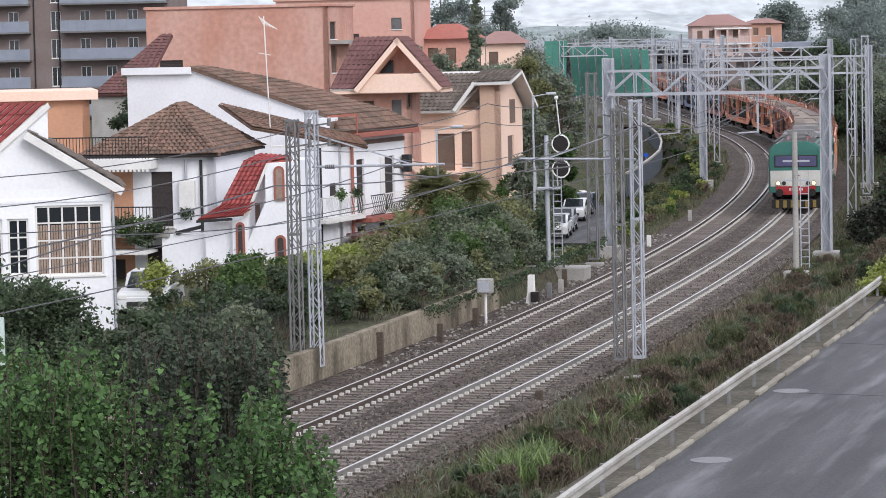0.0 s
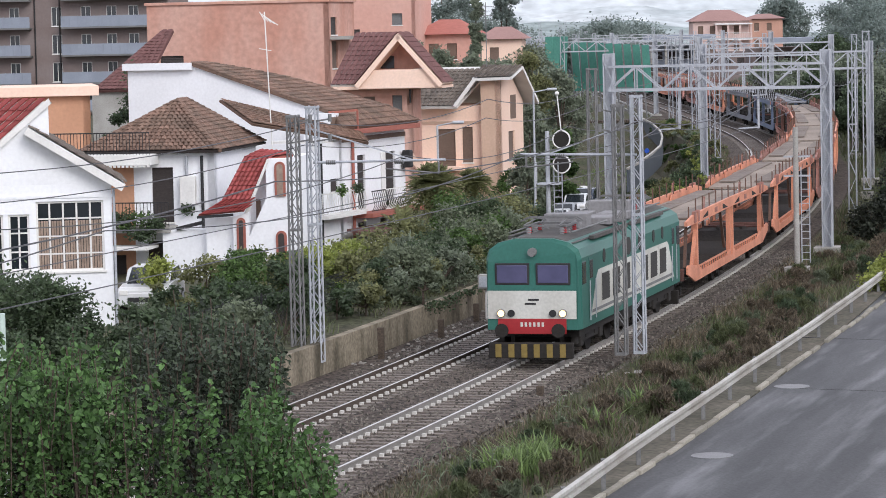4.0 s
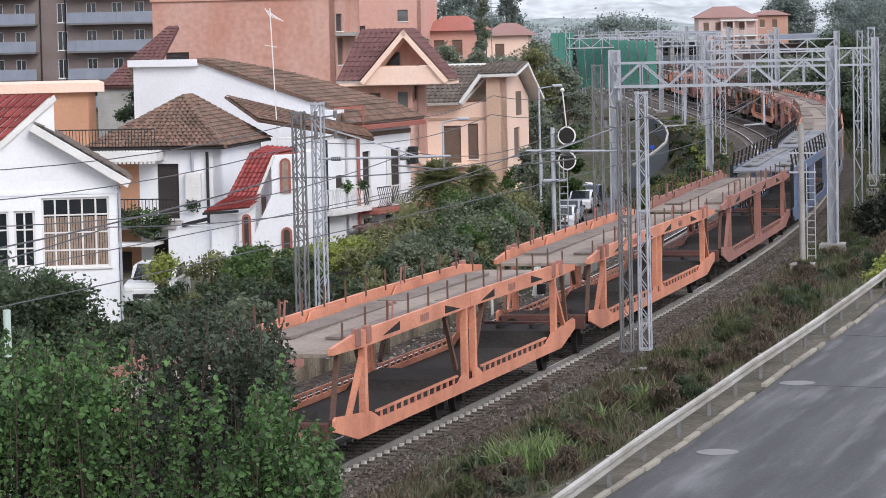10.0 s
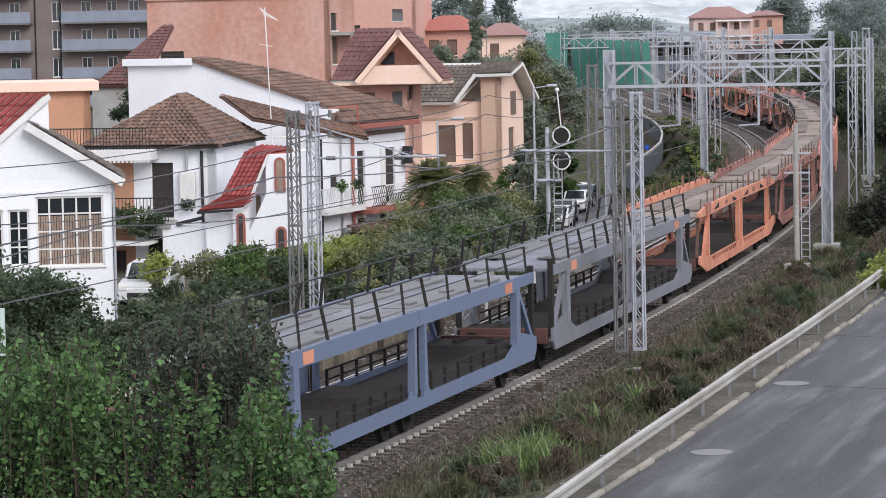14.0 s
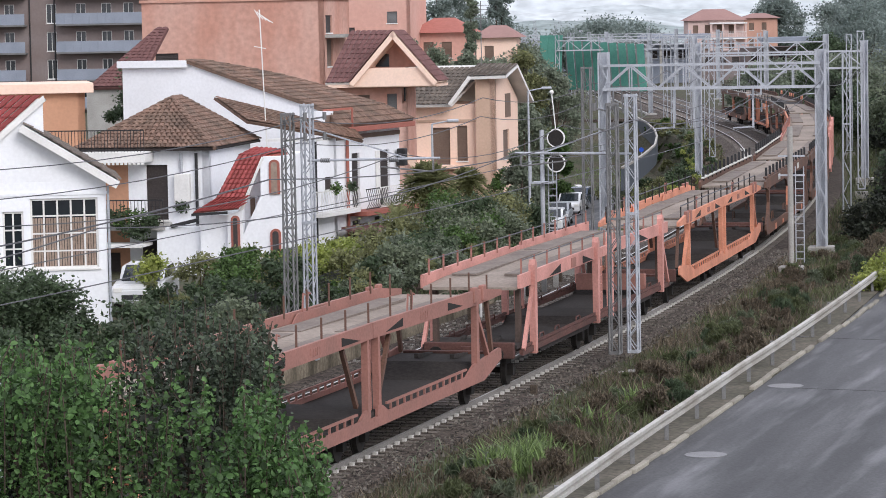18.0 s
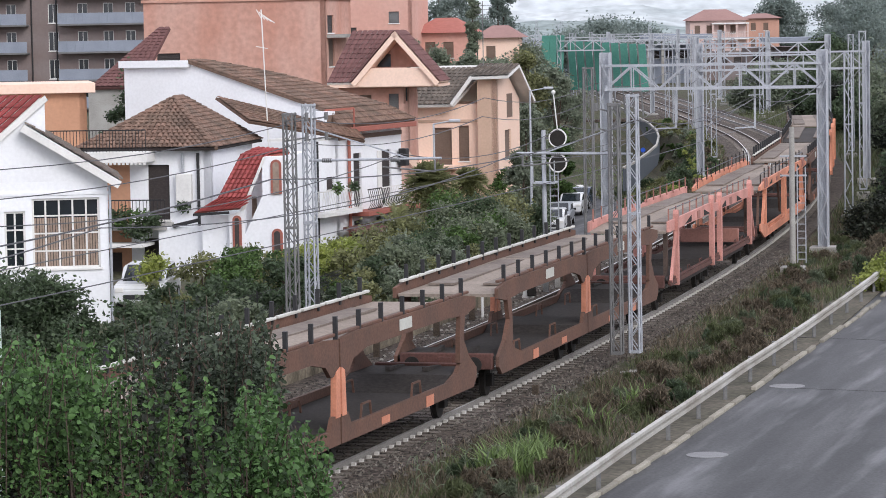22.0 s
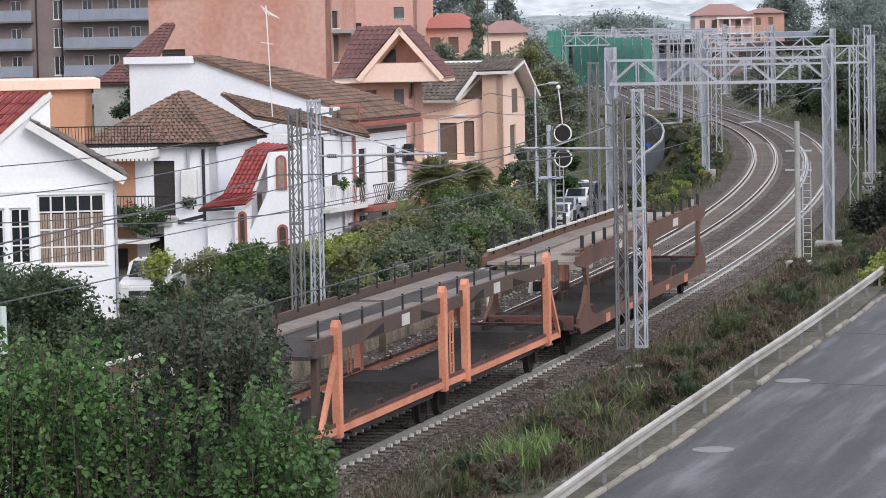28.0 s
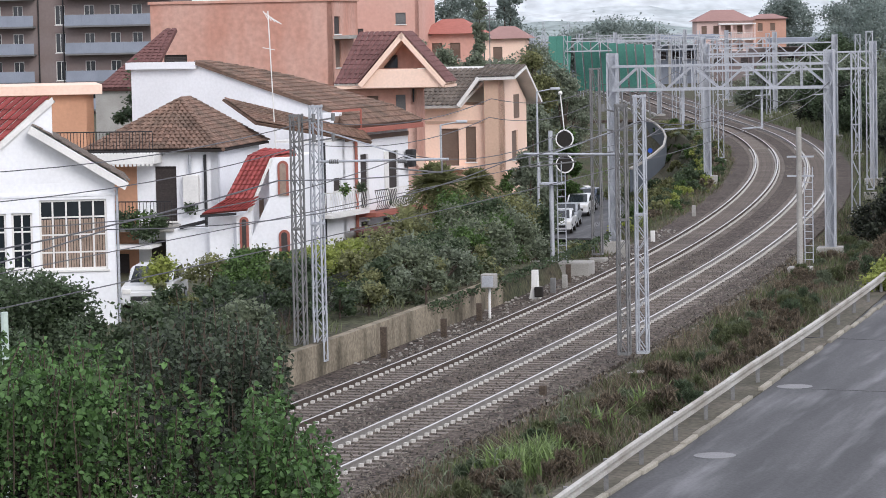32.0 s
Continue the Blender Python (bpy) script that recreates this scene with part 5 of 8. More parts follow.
    bmesh.ops.create_uvsphere(bm, u_segments=10, v_segments=8, radius=0.09, matrix=Matrix.Translation((0.15, -0.3, 7.3)))
    part("whip_rod", bm, M["trim_white"], root, "thin rod with a white knob")
    # relay box on a post, white kilometre marker, small stubs
    root = thing("relay_box", at(106.3, -5.2), "grey cabinet on a white post beside the rails", "relay box")
    bm = bmesh.new()
    beam(bm, (0, 0, -0.3), (0, 0, 0.95), 0.1, sides=10)
    part("post", bm, M["trim_white"], root)
    bm = bmesh.new()
    bx(bm, -0.26, 0.26, -0.22, 0.22, 0.9, 1.4, bevel=0.03)
    cab = part("cabinet", bm, M["concrete"], root)
    bm = bmesh.new()
    bx(bm, -0.2, 0.2, -0.235, -0.215, 0.95, 1.34, bevel=0.008)
    part("cabinet_door", bm, M["galv"], cab)
    root = thing("dwarf_signal", at(113.7, -5.2), "white concrete marker with a small black signal", "dwarf signal")
    bm = bmesh.new()
    prism(bm, [(-0.22, -0.25), (0.22, -0.25), (0.12, 0.25), (0.1, 0.9), (-0.1, 0.9), (-0.12, 0.25)], -0.16, 0.16)
    part("marker_body", bm, M["trim_white"], root)
    bm = bmesh.new()
    bx(bm, 0.02, 0.34, -0.3, -0.1, -0.1, 0.28, bevel=0.03)
    part("signal_head", bm, M["black"], root)
    for y, d, h, c in ((94, -5.5, 0.8, "bark"), (100, -5.2, 0.45, "bark"), (105.4, -5.35, 0.45, "bark"), (116, -5.0, 0.4, "galv_dark"), (118, -4.95, 0.35, "concrete"), (120.5, -5.3, 0.55, "bark"),
                       (85.5, 1.75, 0.1, "bark"), (133, -5.2, 0.5, "concrete"), (142, -5.2, 0.35, "trim_white"), (160, -5.3, 0.4, "concrete")):
        bm = bmesh.new()
        bx(bm, -0.1, 0.1, -0.08, 0.08, -0.35, h, bevel=0.02)
        bx(bm, -0.13, 0.13, -0.1, 0.1, -0.35, -0.18, bevel=0.02)
        solid("lineside_stub", bm, M[c], "short weathered post stub in the ballast", "post stub", "stubs beside the track", m=at(y, d))
    # wires
    def wire(d, z0, sag, ys, name="contact_wire", r=0.014):
        bm = bmesh.new()
        for a, b in zip(ys, ys[1:]):
            k = 10
            A, B = off(arc_at(a), d, z0), off(arc_at(b), d, z0)
            for i in range(k):
                f0, f1 = i / k, (i + 1) / k
                p, q = A.lerp(B, f0), A.lerp(B, f1)
                p.z -= sag * 4 * f0 * (1 - f0)
                q.z -= sag * 4 * f1 * (1 - f1)
                beam(bm, p, q, r * 2)
        solid(name, bm, M["wire"], "thin overhead wire strung above the line", "overhead wire", "overhead wires")
    spans = [30, 60, 90.5, 113, 136.3, 164, 192, 228, 262, 330, 385, 450]
    for d in (-3.55, 0.0):
        wire(d, 5.25, 0.02, spans, "contact_wire", 0.01)
        wire(d, 6.35, 0.55, spans, "messenger_wire", 0.011)
    for d, z in ((-6.6, 7.4), (-6.7, 6.7), (3.6, 7.3)):
        wire(d, z, 0.45, spans, "feeder_wire", 0.012)


build_line()


# ---- guard rail, kerb and road details ----
def build_roadside():
    s0, s1 = arc_at(59), arc_at(172)
    ys = [60, 64, 72, 86, 104, 115, 200]

    def rail_d(s):
        """The barrier runs a little straighter than the line."""
        return float(np.interp(s, [arc_at(y) for y in ys], [8.2, 8.0, 7.68, 7.48, 7.6, 7.75, 8.2]))

    prof = [(0.0, 0.43), (0.085, 0.455), (0.085, 0.535), (0.0, 0.56), (0.0, 0.59), (0.085, 0.61), (0.085, 0.69), (0.0, 0.715)]
    root = thing("guard_rail", Matrix(), "weathered galvanised crash barrier along the road edge", "guard rail")
    k = int((s1 - s0) / 4.0)
    for i in range(k):
        vs, fs, n = [], [], 2 * len(prof)
        for s in (s0 + i * 4.0, s0 + (i + 1) * 4.0 + 0.12):
            vs += [off(s, rail_d(s) + a, z) for a, z in prof] + [off(s, rail_d(s) + a - 0.006, z) for a, z in prof[::-1]]
        fs = [(j, (j + 1) % n, n + (j + 1) % n, n + j) for j in range(n)]
        part("rail_panel", flat("rail_panel", vs, fs, M["barrier"]), None, root)
        bm = bmesh.new()
        p = off(s0 + i * 4.0 + 2, rail_d(s0 + i * 4.0 + 2) - 0.08, 0)
        bx(bm, p.x - 0.05, p.x + 0.05, p.y - 0.07, p.y + 0.07, -0.5, 0.7)
        part("post", bm, M["galv_dark"], root)
    vs, fs, n = [], [], 2 * len(prof)
    for s, dz, dd in ((s0 + 0.1, 0.0, 0.0), (s0 - 1.2, -0.12, -0.02), (s0 - 2.3, -0.42, -0.1)):
        vs += [off(s, rail_d(s) + a + dd, z + dz) for a, z in prof] + [off(s, rail_d(s) + a + dd - 0.006, z + dz) for a, z in prof[::-1]]
    fs = [(r * n + j, r * n + (j + 1) % n, (r + 1) * n + (j + 1) % n, (r + 1) * n + j) for r in range(2) for j in range(n)]
    part("end_terminal", flat("end_terminal", vs, fs, M["barrier"]), None, root, "down-turned rail end")
    kerb = bmesh.new()
    bx(kerb, -0.075, 0.075, -0.74, 0.74, -0.25, 0.07, bevel=0.025)
    kerb = done("kerb_stone", kerb, M["kerb"])
    root = thing("kerb", Matrix(), "row of worn pale kerb stones with gaps", "kerb", kind="structure")
    s = arc_at(48)
    while s < arc_at(150):
        if random.random() > 0.1:
            part("kerb_stone", kerb, None, root, m=at_s(s, float(np.interp(s, [arc_at(60), arc_at(67), arc_at(76.5), arc_at(89), arc_at(99), arc_at(109)], [8.0, 7.92, 7.88, 7.8, 7.95, 8.2])) + random.uniform(-0.03, 0.03), random.uniform(-0.03, 0.02)))
        s += 1.55
    lane("footway", 6.5, 7.9, -0.06, 0.0, 45, 175, 2.5, M["dirt"], "dirty strip of earth and concrete under the crash barrier", 0.15)
    bm = bmesh.new()
    bmesh.ops.create_cone(bm, cap_ends=True, segments=28, radius1=0.5, radius2=0.5, depth=0.02)
    solid("manhole_cover", bm, M["patch"], "round pale manhole cover set in the asphalt", "manhole cover", m=Matrix.Translation((6.3, 71.4, -0.015)))
    bm = bmesh.new()
    bmesh.ops.create_cone(bm, cap_ends=True, segments=28, radius1=0.5, radius2=0.5, depth=0.02)
    solid("manhole_cover", bm, M["patch"], "round pale manhole cover set in the asphalt", "manhole cover", m=Matrix.Translation((9.7, 84.5, -0.015)))
    # hollow in the road edge and long sealed seams
    for y, d, L, turn in ((98, 12.0, 14, 74), (86, 11.8, 7, 80), (92, 14.4, 22, -3)):
        bm = bmesh.new()
        bx(bm, -0.05, 0.05, -L / 2, L / 2, -0.03, -0.014)
        solid("road_seam", bm, M["tar"], "dark tar-sealed seam across the asphalt", "road seam", "seams in the road", "structure", m=at(y, d, 0, turn))


M["barrier"] = mat("weathered_barrier", (0.46, 0.45, 0.42), 0.6, 0.14, 0.5, 12.0, 0.08, metal=0.1, second=(0.2, 0.165, 0.125), mix=0.6)
M["dirt"] = mat("road_edge_dirt", (0.13, 0.115, 0.09), 0.95, 0.35, 0.5, 6.0, 0.4, second=(0.06, 0.06, 0.04), mix=0.8)
M["kerb"] = mat("worn_kerb", (0.3, 0.28, 0.235), 0.9, 0.2, 1.0, 12.0, 0.3, second=(0.25, 0.23, 0.19), mix=0.7, obj=0.2)
M["patch"] = mat("pale_iron", (0.22, 0.22, 0.225), 0.6, 0.15, 3.0, 30.0, 0.2)
M["tar"] = mat("tar_seam", (0.03, 0.03, 0.032), 0.5, 0.2, 2.0, 20.0, 0.1)
build_roadside()
# ---- houses ----
M["roof_red_piece"] = mat("red_tile", (0.29, 0.06, 0.058), 0.6, 0.15, 0.9, 8.0, 0.1, second=(0.2, 0.045, 0.045), mix=0.7, obj=0.2)


def panel(L, z0, z1, holes, t=0.3):
    """A wall from u = 0 to L with rectangular openings through it, outer face at y = 0."""
    bm = bmesh.new()
    us = sorted({0.0, L, *[h[0] for h in holes], *[h[1] for h in holes]})
    zs = sorted({z0, z1, *[h[2] for h in holes], *[h[3] for h in holes]})
    us, zs = [u for u in us if 0 <= u <= L], [z for z in zs if z0 <= z <= z1]
    for a, b in zip(us, us[1:]):
        for c, d in zip(zs, zs[1:]):
            if not any(h[0] <= a and b <= h[1] and h[2] <= c and d <= h[3] for h in holes):
                bx(bm, a, b, 0, t, c, d)
    bmesh.ops.remove_doubles(bm, verts=bm.verts, dist=0.0005)
    return bm


def fill(parent, m, h):
    """What stands in an opening: (u0, u1, z0, z1, kind)."""
    u0, u1, z0, z1, kind = h[:5]
    if kind in ("dark", "brown", "grey"):
        k = max(3, int((z1 - z0) / 0.09))
        zz = [z0 + (z1 - z0) * (i + g) / k for i in range(k) for g in (0.02, 0.98)]
        bm = bmesh.new()
        prism(bm, [(0.2, z0), (0.14, z0)] + [(0.08 if i % 2 == 0 else 0.13, z) for i, z in enumerate(zz)] + [(0.2, z1)], u0, u1, axis="x")
        part("shutter", bm, M[dict(dark="dark_wood", brown="brown_shutter", grey="galv_dark")[kind]], parent, kind + " louvred shutter", m)
    else:
        bm = bmesh.new()
        w = 0.07
        for a, b, c, d in ((u0, u0 + w, z0, z1), (u1 - w, u1, z0, z1), (u0, u1, z0, z0 + w), (u0, u1, z1 - w, z1)):
            bx(bm, a, b, 0.06, 0.16, c, d)
        nx, nz = h[5] if len(h) > 5 else (2, 1)
        for i in range(1, nx):
            u = u0 + (u1 - u0) * i / nx
            bx(bm, u - 0.03, u + 0.03, 0.07, 0.15, z0, z1)
        for i in range(1, nz):
            z = z0 + (z1 - z0) * i / nz
            bx(bm, u0, u1, 0.07, 0.15, z - 0.025, z + 0.025)
        fr = part("window_frame", bm, M["trim_white"], parent, "white window frame", m)
        bm = bmesh.new()
        bx(bm, u0 + w, u1 - w, 0.11, 0.12, z0 + w, z1 - w)
        part("pane", bm, M["pane"], fr)
        if kind == "curtain":
            bm = bmesh.new()
            k = int((u1 - u0) / 0.09)
            for i in range(k):
                a = u0 + w + (u1 - u0 - 2 * w) * i / k
                bx(bm, a, a + (u1 - u0 - 2 * w) / k * 0.8, 0.085, 0.1 + 0.02 * (i % 2), z0 + w, z0 + (z1 - z0) * 0.72)
            part("curtain", bm, M["curtain"], fr, "tan curtain behind the panes")
    bm = bmesh.new()
    bx(bm, u0 - 0.06, u1 + 0.06, -0.06, 0.12, z0 - 0.07, z0 + 0.002, bevel=0.01)
    part("sill", bm, M["trim_white"], parent, "", m)


def wall(root, m, L, z0, z1, holes, material, label="", t=0.3):
    w = part("wall", panel(L, z0, z1, holes, t), material, root, label, m)
    for h in holes:
        fill(w, None, h)
    return w


def tiles(root, p00, p10, p11, p01, material, name="roof_tiles", wave=0.24, course_len=0.36, label="rows of curved roof tiles", lift=0.05):
    """A tiled roof plane: p00-p10 the eave, p01-p11 the ridge; stepped courses of half-round tiles, each course its own piece."""
    p00, p10, p11, p01 = (Vector(p) for p in (p00, p10, p11, p01))
    n = (p10 - p00).cross(p01 - p00).normalized()
    if n.z < 0:
        n = -n
    k = max(2, int((p01 - p00).length / course_len))
    vs, fs = [], []
    for i in range(k):
        a0, b0 = p00.lerp(p01, i / k), p10.lerp(p11, i / k)
        a1, b1 = p00.lerp(p01, min(1, (i + 1.25) / k)), p10.lerp(p11, min(1, (i + 1.25) / k))
        L = (b0 - a0).length
        q = max(1, int(L / wave))
        for j in range(q):
            c = len(vs)
            for f, hgt in ((0.02, 0.0), (0.28, 0.045), (0.72, 0.045), (0.98, 0.0)):
                u = (j + f) / q
                vs += [a0.lerp(b0, u) + n * (lift + hgt + 0.03), a1.lerp(b1, u) + n * (lift + hgt - 0.015)]
            for s in range(3):
                fs.append((c + 2 * s, c + 2 * s + 2, c + 2 * s + 3, c + 2 * s + 1))
            fs.append((c, c + 2, c + 4, c + 6))
    ob = part(name, flat(name, vs, fs, material), None, root, label)
    return tagged(ob, kind="stuff")


TILE = {}


def tile_mesh(wave, length, material, slant=0.0):
    key = (round(wave, 3), round(length, 3), material.name, round(slant, 3))
    if key not in TILE:
        vs, fs = [], []
        for f, hgt in ((0.02, 0.0), (0.16, 0.035), (0.5, 0.06), (0.84, 0.035), (0.98, 0.0)):
            vs += [((f - 0.5) * wave, 0, hgt + 0.03), ((f - 0.5) * wave + slant * length * 1.22, length * 1.22, hgt - 0.012)]
        fs = [(2 * i, 2 * i + 2, 2 * i + 3, 2 * i + 1) for i in range(4)] + [(0, 8, 6, 4, 2)]
        TILE[key] = flat("tile", vs, fs, material)
    return TILE[key]


def laid_tiles(root, p00, p10, p11, p01, material, wave=0.27, course_len=0.4, lift=0.03):
    """A roof plane laid with single tiles, each a part: p00-p10 the eave, p01-p11 the ridge."""
    p00, p10, p11, p01 = (Vector(p) for p in (p00, p10, p11, p01))
    x = (p10 - p00).normalized()
    n = x.cross(p01 - p00).normalized()
    if n.z < 0:
        n = -n
    up = n.cross(x)
    if up.z < 0:
        up = -up
    rise = (p01 - p00).dot(up)
    k = max(1, round(rise / course_len))
    me = tile_mesh(wave, rise / k, material, (p01 - p00).dot(x) / rise)
    for i in range(k):
        a, b = p00.lerp(p01, (i + 0.02) / k), p10.lerp(p11, (i + 0.02) / k)
        q = max(1, int((b - a).length / wave))
        for j in range(q):
            c = a.lerp(b, (j + 0.5) / q) + n * lift
            part("tile", me, None, root, m=Matrix(((x.x, up.x, n.x, c.x), (x.y, up.y, n.y, c.y), (x.z, up.z, n.z, c.z), (0, 0, 0, 1))))


def slab(root, pts, t, material, name, label=""):
    """A plate of thickness t under a flat polygon."""
    bm = bmesh.new()
    pts = [Vector(p) for p in pts]
    n = (pts[1] - pts[0]).cross(pts[2] - pts[0]).normalized()
    if n.z < 0:
        n = -n
    a = [bm.verts.new(p) for p in pts]
    b = [bm.verts.new(p - n * t) for p in pts]
    bm.faces.new(a), bm.faces.new(b[::-1])
    for i in range(len(pts)):
        j = (i + 1) % len(pts)
        bm.faces.new((a[i], a[j], b[j], b[i]))
    return part(name, bm, material, root, label)


def railing(root, m, L, h, material, name="railing", gap=0.13, belly=0.0):
    bm = bmesh.new()
    beam(bm, (0, 0, h), (L, 0, h), 0.045)
    beam(bm, (0, 0, 0.08), (L, 0, 0.08), 0.035)
    k = int(L / gap)
    for i in range(k + 1):
        u = L * i / k
        if belly:
            beam(bm, (u, 0, 0.08), (u, -belly, 0.32), 0.022)
            beam(bm, (u, -belly, 0.32), (u, 0, h), 0.022)
        else:
            beam(bm, (u, 0, 0.0), (u, 0, h), 0.022)
    return tagged(part(name, bm, material, root, "", m), kind="stuff")


def gutter_pipe(root, x, y, z0, z1, material, r=0.1):
    bm = bmesh.new()
    beam(bm, (x, y, z0), (x, y, z1), r, sides=10)
    part("downpipe", bm, material, root, "downpipe")


def potted(root, x, y, z, r, material):
    vs, fs = [], []
    scatter_leaves(vs, fs, [(x, y, z + r * 0.6, r)], 130, 0.085)
    part("balcony_plant", flat("balcony_plant", vs, fs, material), None, root, "leafy balcony plant")


def arch(root, x0, x1, z0, z1, y, material, m=None, inset=None):
    """An arched opening: brown surround, dark recess."""
    def outline(g):
        c, r = (x0 + x1) / 2, (x1 - x0) / 2 - g
        return [(x0 + g, z0), (x1 - g, z0)] + [(c + r * math.cos(a), z1 - (x1 - x0) / 2 + r * math.sin(a)) for a in [math.pi * k / 12 for k in range(13)]]
    bm = bmesh.new()
    prism(bm, outline(0), y - 0.03, y + 0.05)
    s = part("arch_surround", bm, material, root, "brown arched surround", m)
    bm = bmesh.new()
    prism(bm, outline(0.09), y - 0.045, y - 0.02)
    part("arch_door", bm, inset or M["dark_wood"], s)


def house_gabled():
    """White house with a glazed veranda window, red tiles and a white eave."""
    root = thing("house", pose(-10.71, 100, 0, 0, 0, 8), "white rendered house with a big glazed window and red tiles", "house", "houses along the line")
    m = pose(-6.6, 0, 0)
    wall(root, m, 6.6, 0.2, 5.3, [(4.12, 6.32, 2.45, 4.75, "curtain", (5, 4)), (3.22, 3.9, 2.5, 4.35, "window", (2, 3)), (2.3, 3.05, 2.5, 4.35, "window", (2, 3)),
                                 (0.8, 1.5, 2.5, 4.35, "window", (2, 3))], M["white_wall"], "white front wall")
    bm = bmesh.new()
    prism(bm, [(-6.6, 5.3), (0, 5.3), (0, 5.45), (-1.97, 6.72), (-1.97, 7.95), (-5.15, 5.3)], 0.0, 0.3)
    part("gable", bm, M["white_wall"], root, "white gable")
    bm = bmesh.new()
    bx(bm, -6.6, 0.02, -0.03, 0.0, 4.85, 4.95)
    part("string_course", bm, M["white_wall"], root)
    wall(root, pose(0, 0.3, 0, 0, 0, 90), 4.8, 0.2, 5.3, [], M["white_wall"])
    slab(root, [(-2.65, -0.5, 7.2), (0.45, -0.5, 5.26), (0.45, 5.0, 5.26), (-2.65, 5.0, 7.2)], 0.26, M["trim_white"], "eave_board", "white boxed eave")
    tiles(root, (0.45, -0.5, 5.28), (0.45, 5.0, 5.28), (-2.65, 5.0, 7.22), (-2.65, -0.5, 7.22), M["roof_grey"], lift=0.03)
    rf = slab(root, [(-1.9, -0.05, 8.02), (-6.6, -0.05, 4.1), (-9.2, 0.75, 4.1), (-4.5, 0.75, 8.02)], 0.2, M["trim_white"], "roof", "roof slab with a white verge")
    laid_tiles(rf, (-6.6, 0.0, 4.12), (-9.2, 0.75, 4.12), (-4.5, 0.75, 8.04), (-2.1, 0.0, 8.04), M["roof_red_piece"], 0.26, 0.34)
    bm = bmesh.new()
    prism(bm, [(-6.65, 4.14), (-6.58, 4.0), (-1.88, 7.94), (-1.95, 8.12)], -0.1, 0.04)
    part("verge_board", bm, M["trim_white"], root, "white board along the red tiled verge")
    bm = bmesh.new()
    prism(bm, [(-6.6, 0.3), (-0.3, 0.3), (-0.3, 5.0), (-1.99, 6.4), (-6.6, 4.0)], 0.32, 5.0)
    part("rear_block", bm, M["white_wall"], root)
    gutter_pipe(root, 0.06, -0.08, 0.3, 5.1, M["galv"], 0.09)


def house_hipped():
    """White cottage with a hipped brown tile roof and a balcony full of plants."""
    root = thing("house", pose(-8.77, 120, 0, 0, 0, -10), "white house with hipped brown tile roof and planted balcony", "house", "houses along the line")
    wall(root, pose(-3.3, 0, 0), 3.3, 0.5, 5.5, [(0.73, 1.6, 2.68, 4.85, "dark"), (0.5, 1.35, 0.6, 1.95, "dark")], M["white_wall"])
    wall(root, pose(-6.6, 0, 0), 3.3, 0.5, 5.5, [(2.2, 2.9, 0.6, 1.4, "dark")], M["orange_wall"], "ochre side of the house")
    wall(root, pose(0, 0, 0, 0, 0, 90), 7.0, 0.5, 5.5, [], M["white_wall"])
    bm = bmesh.new()
    bx(bm, -6.6, -0.32, 0.3, 7.0, 0.5, 5.4)
    part("rear_block", bm, M["white_wall"], root)
    e = [(-5.4, -0.45, 5.5), (0.35, -0.45, 5.5), (0.35, 7.4, 5.5), (-5.4, 7.4, 5.5)]
    r0, r1 = (-2.2, 2.9, 7.42), (-2.2, 4.4, 7.42)
    for a, b, c, d in ((e[0], e[1], r0, r0), (e[1], e[2], r1, r0), (e[2], e[3], r1, r1), (e[3], e[0], r0, r1)):
        tiles(root, a, b, c, d, M["roof_brown"], wave=0.22, course_len=0.33)
        slab(root, [a, b, c] if c == d else [a, b, c, d], 0.1, M["dark_wood"], "roof", "roof boards under brown tiles")
    bm = bmesh.new()
    beam(bm, e[1], r0, 0.16, sides=8)
    beam(bm, e[0], r0, 0.16, sides=8)
    beam(bm, r0, r1, 0.2, sides=8)
    part("hip_ridge", bm, M["roof_brown"], root, "rounded hip tiles")
    # canopy slab, terrace railing, balcony
    bm = bmesh.new()
    bx(bm, -6.8, -2.25, -1.3, 0.0, 5.0, 5.42, bevel=0.02)
    part("canopy", bm, M["trim_white"], root, "white flat canopy")
    bm = bmesh.new()
    for k in range(14):
        bx(bm, -4.6 + k * 0.17, -4.5 + k * 0.17, -1.32, -1.28, 4.92, 5.0)
    part("fringe", bm, M["trim_white"], root)
    railing(root, pose(-6.8, -1.2, 5.42), 4.5, 0.85, M["iron"], "terrace_railing", 0.13)
    bm = bmesh.new()
    bx(bm, -6.6, -1.55, -1.25, 0.0, 2.35, 2.58, bevel=0.02)
    part("balcony_slab", bm, M["concrete"], root)
    bm = bmesh.new()
    bx(bm, -6.6, -2.2, -2.3, -0.6, 1.75, 1.85)
    part("ledge", bm, M["trim_white"], root)
    railing(root, pose(-6.6, -1.2, 2.58), 5.0, 0.95, M["iron"], "balcony_railing", 0.14)
    for k in range(15):
        potted(root, -4.6 + k * 0.19 + random.uniform(-0.1, 0.1), -1.35, 2.05 + random.uniform(0, 0.7), random.uniform(0.25, 0.42), M["leaf_dark"] if k % 3 else M["leaf"])
    potted(root, -1.1, -0.3, 3.0, 0.32, M["leaf_dark"])
    bm = bmesh.new()
    bx(bm, -1.38, -0.75, -0.3, -0.02, 3.35, 4.5, bevel=0.03)
    hv = part("boiler_box", bm, M["trim_white"], root, "white wall heater")
    bm = bmesh.new()
    beam(bm, (-1.1, -0.15, 4.5), (-1.1, -0.15, 5.3), 0.12, sides=10)
    part("flue", bm, M["galv"], hv)
    gutter_pipe(root, -0.5, -0.1, 0.6, 5.3, M["iron"], 0.12)
    bm = bmesh.new()
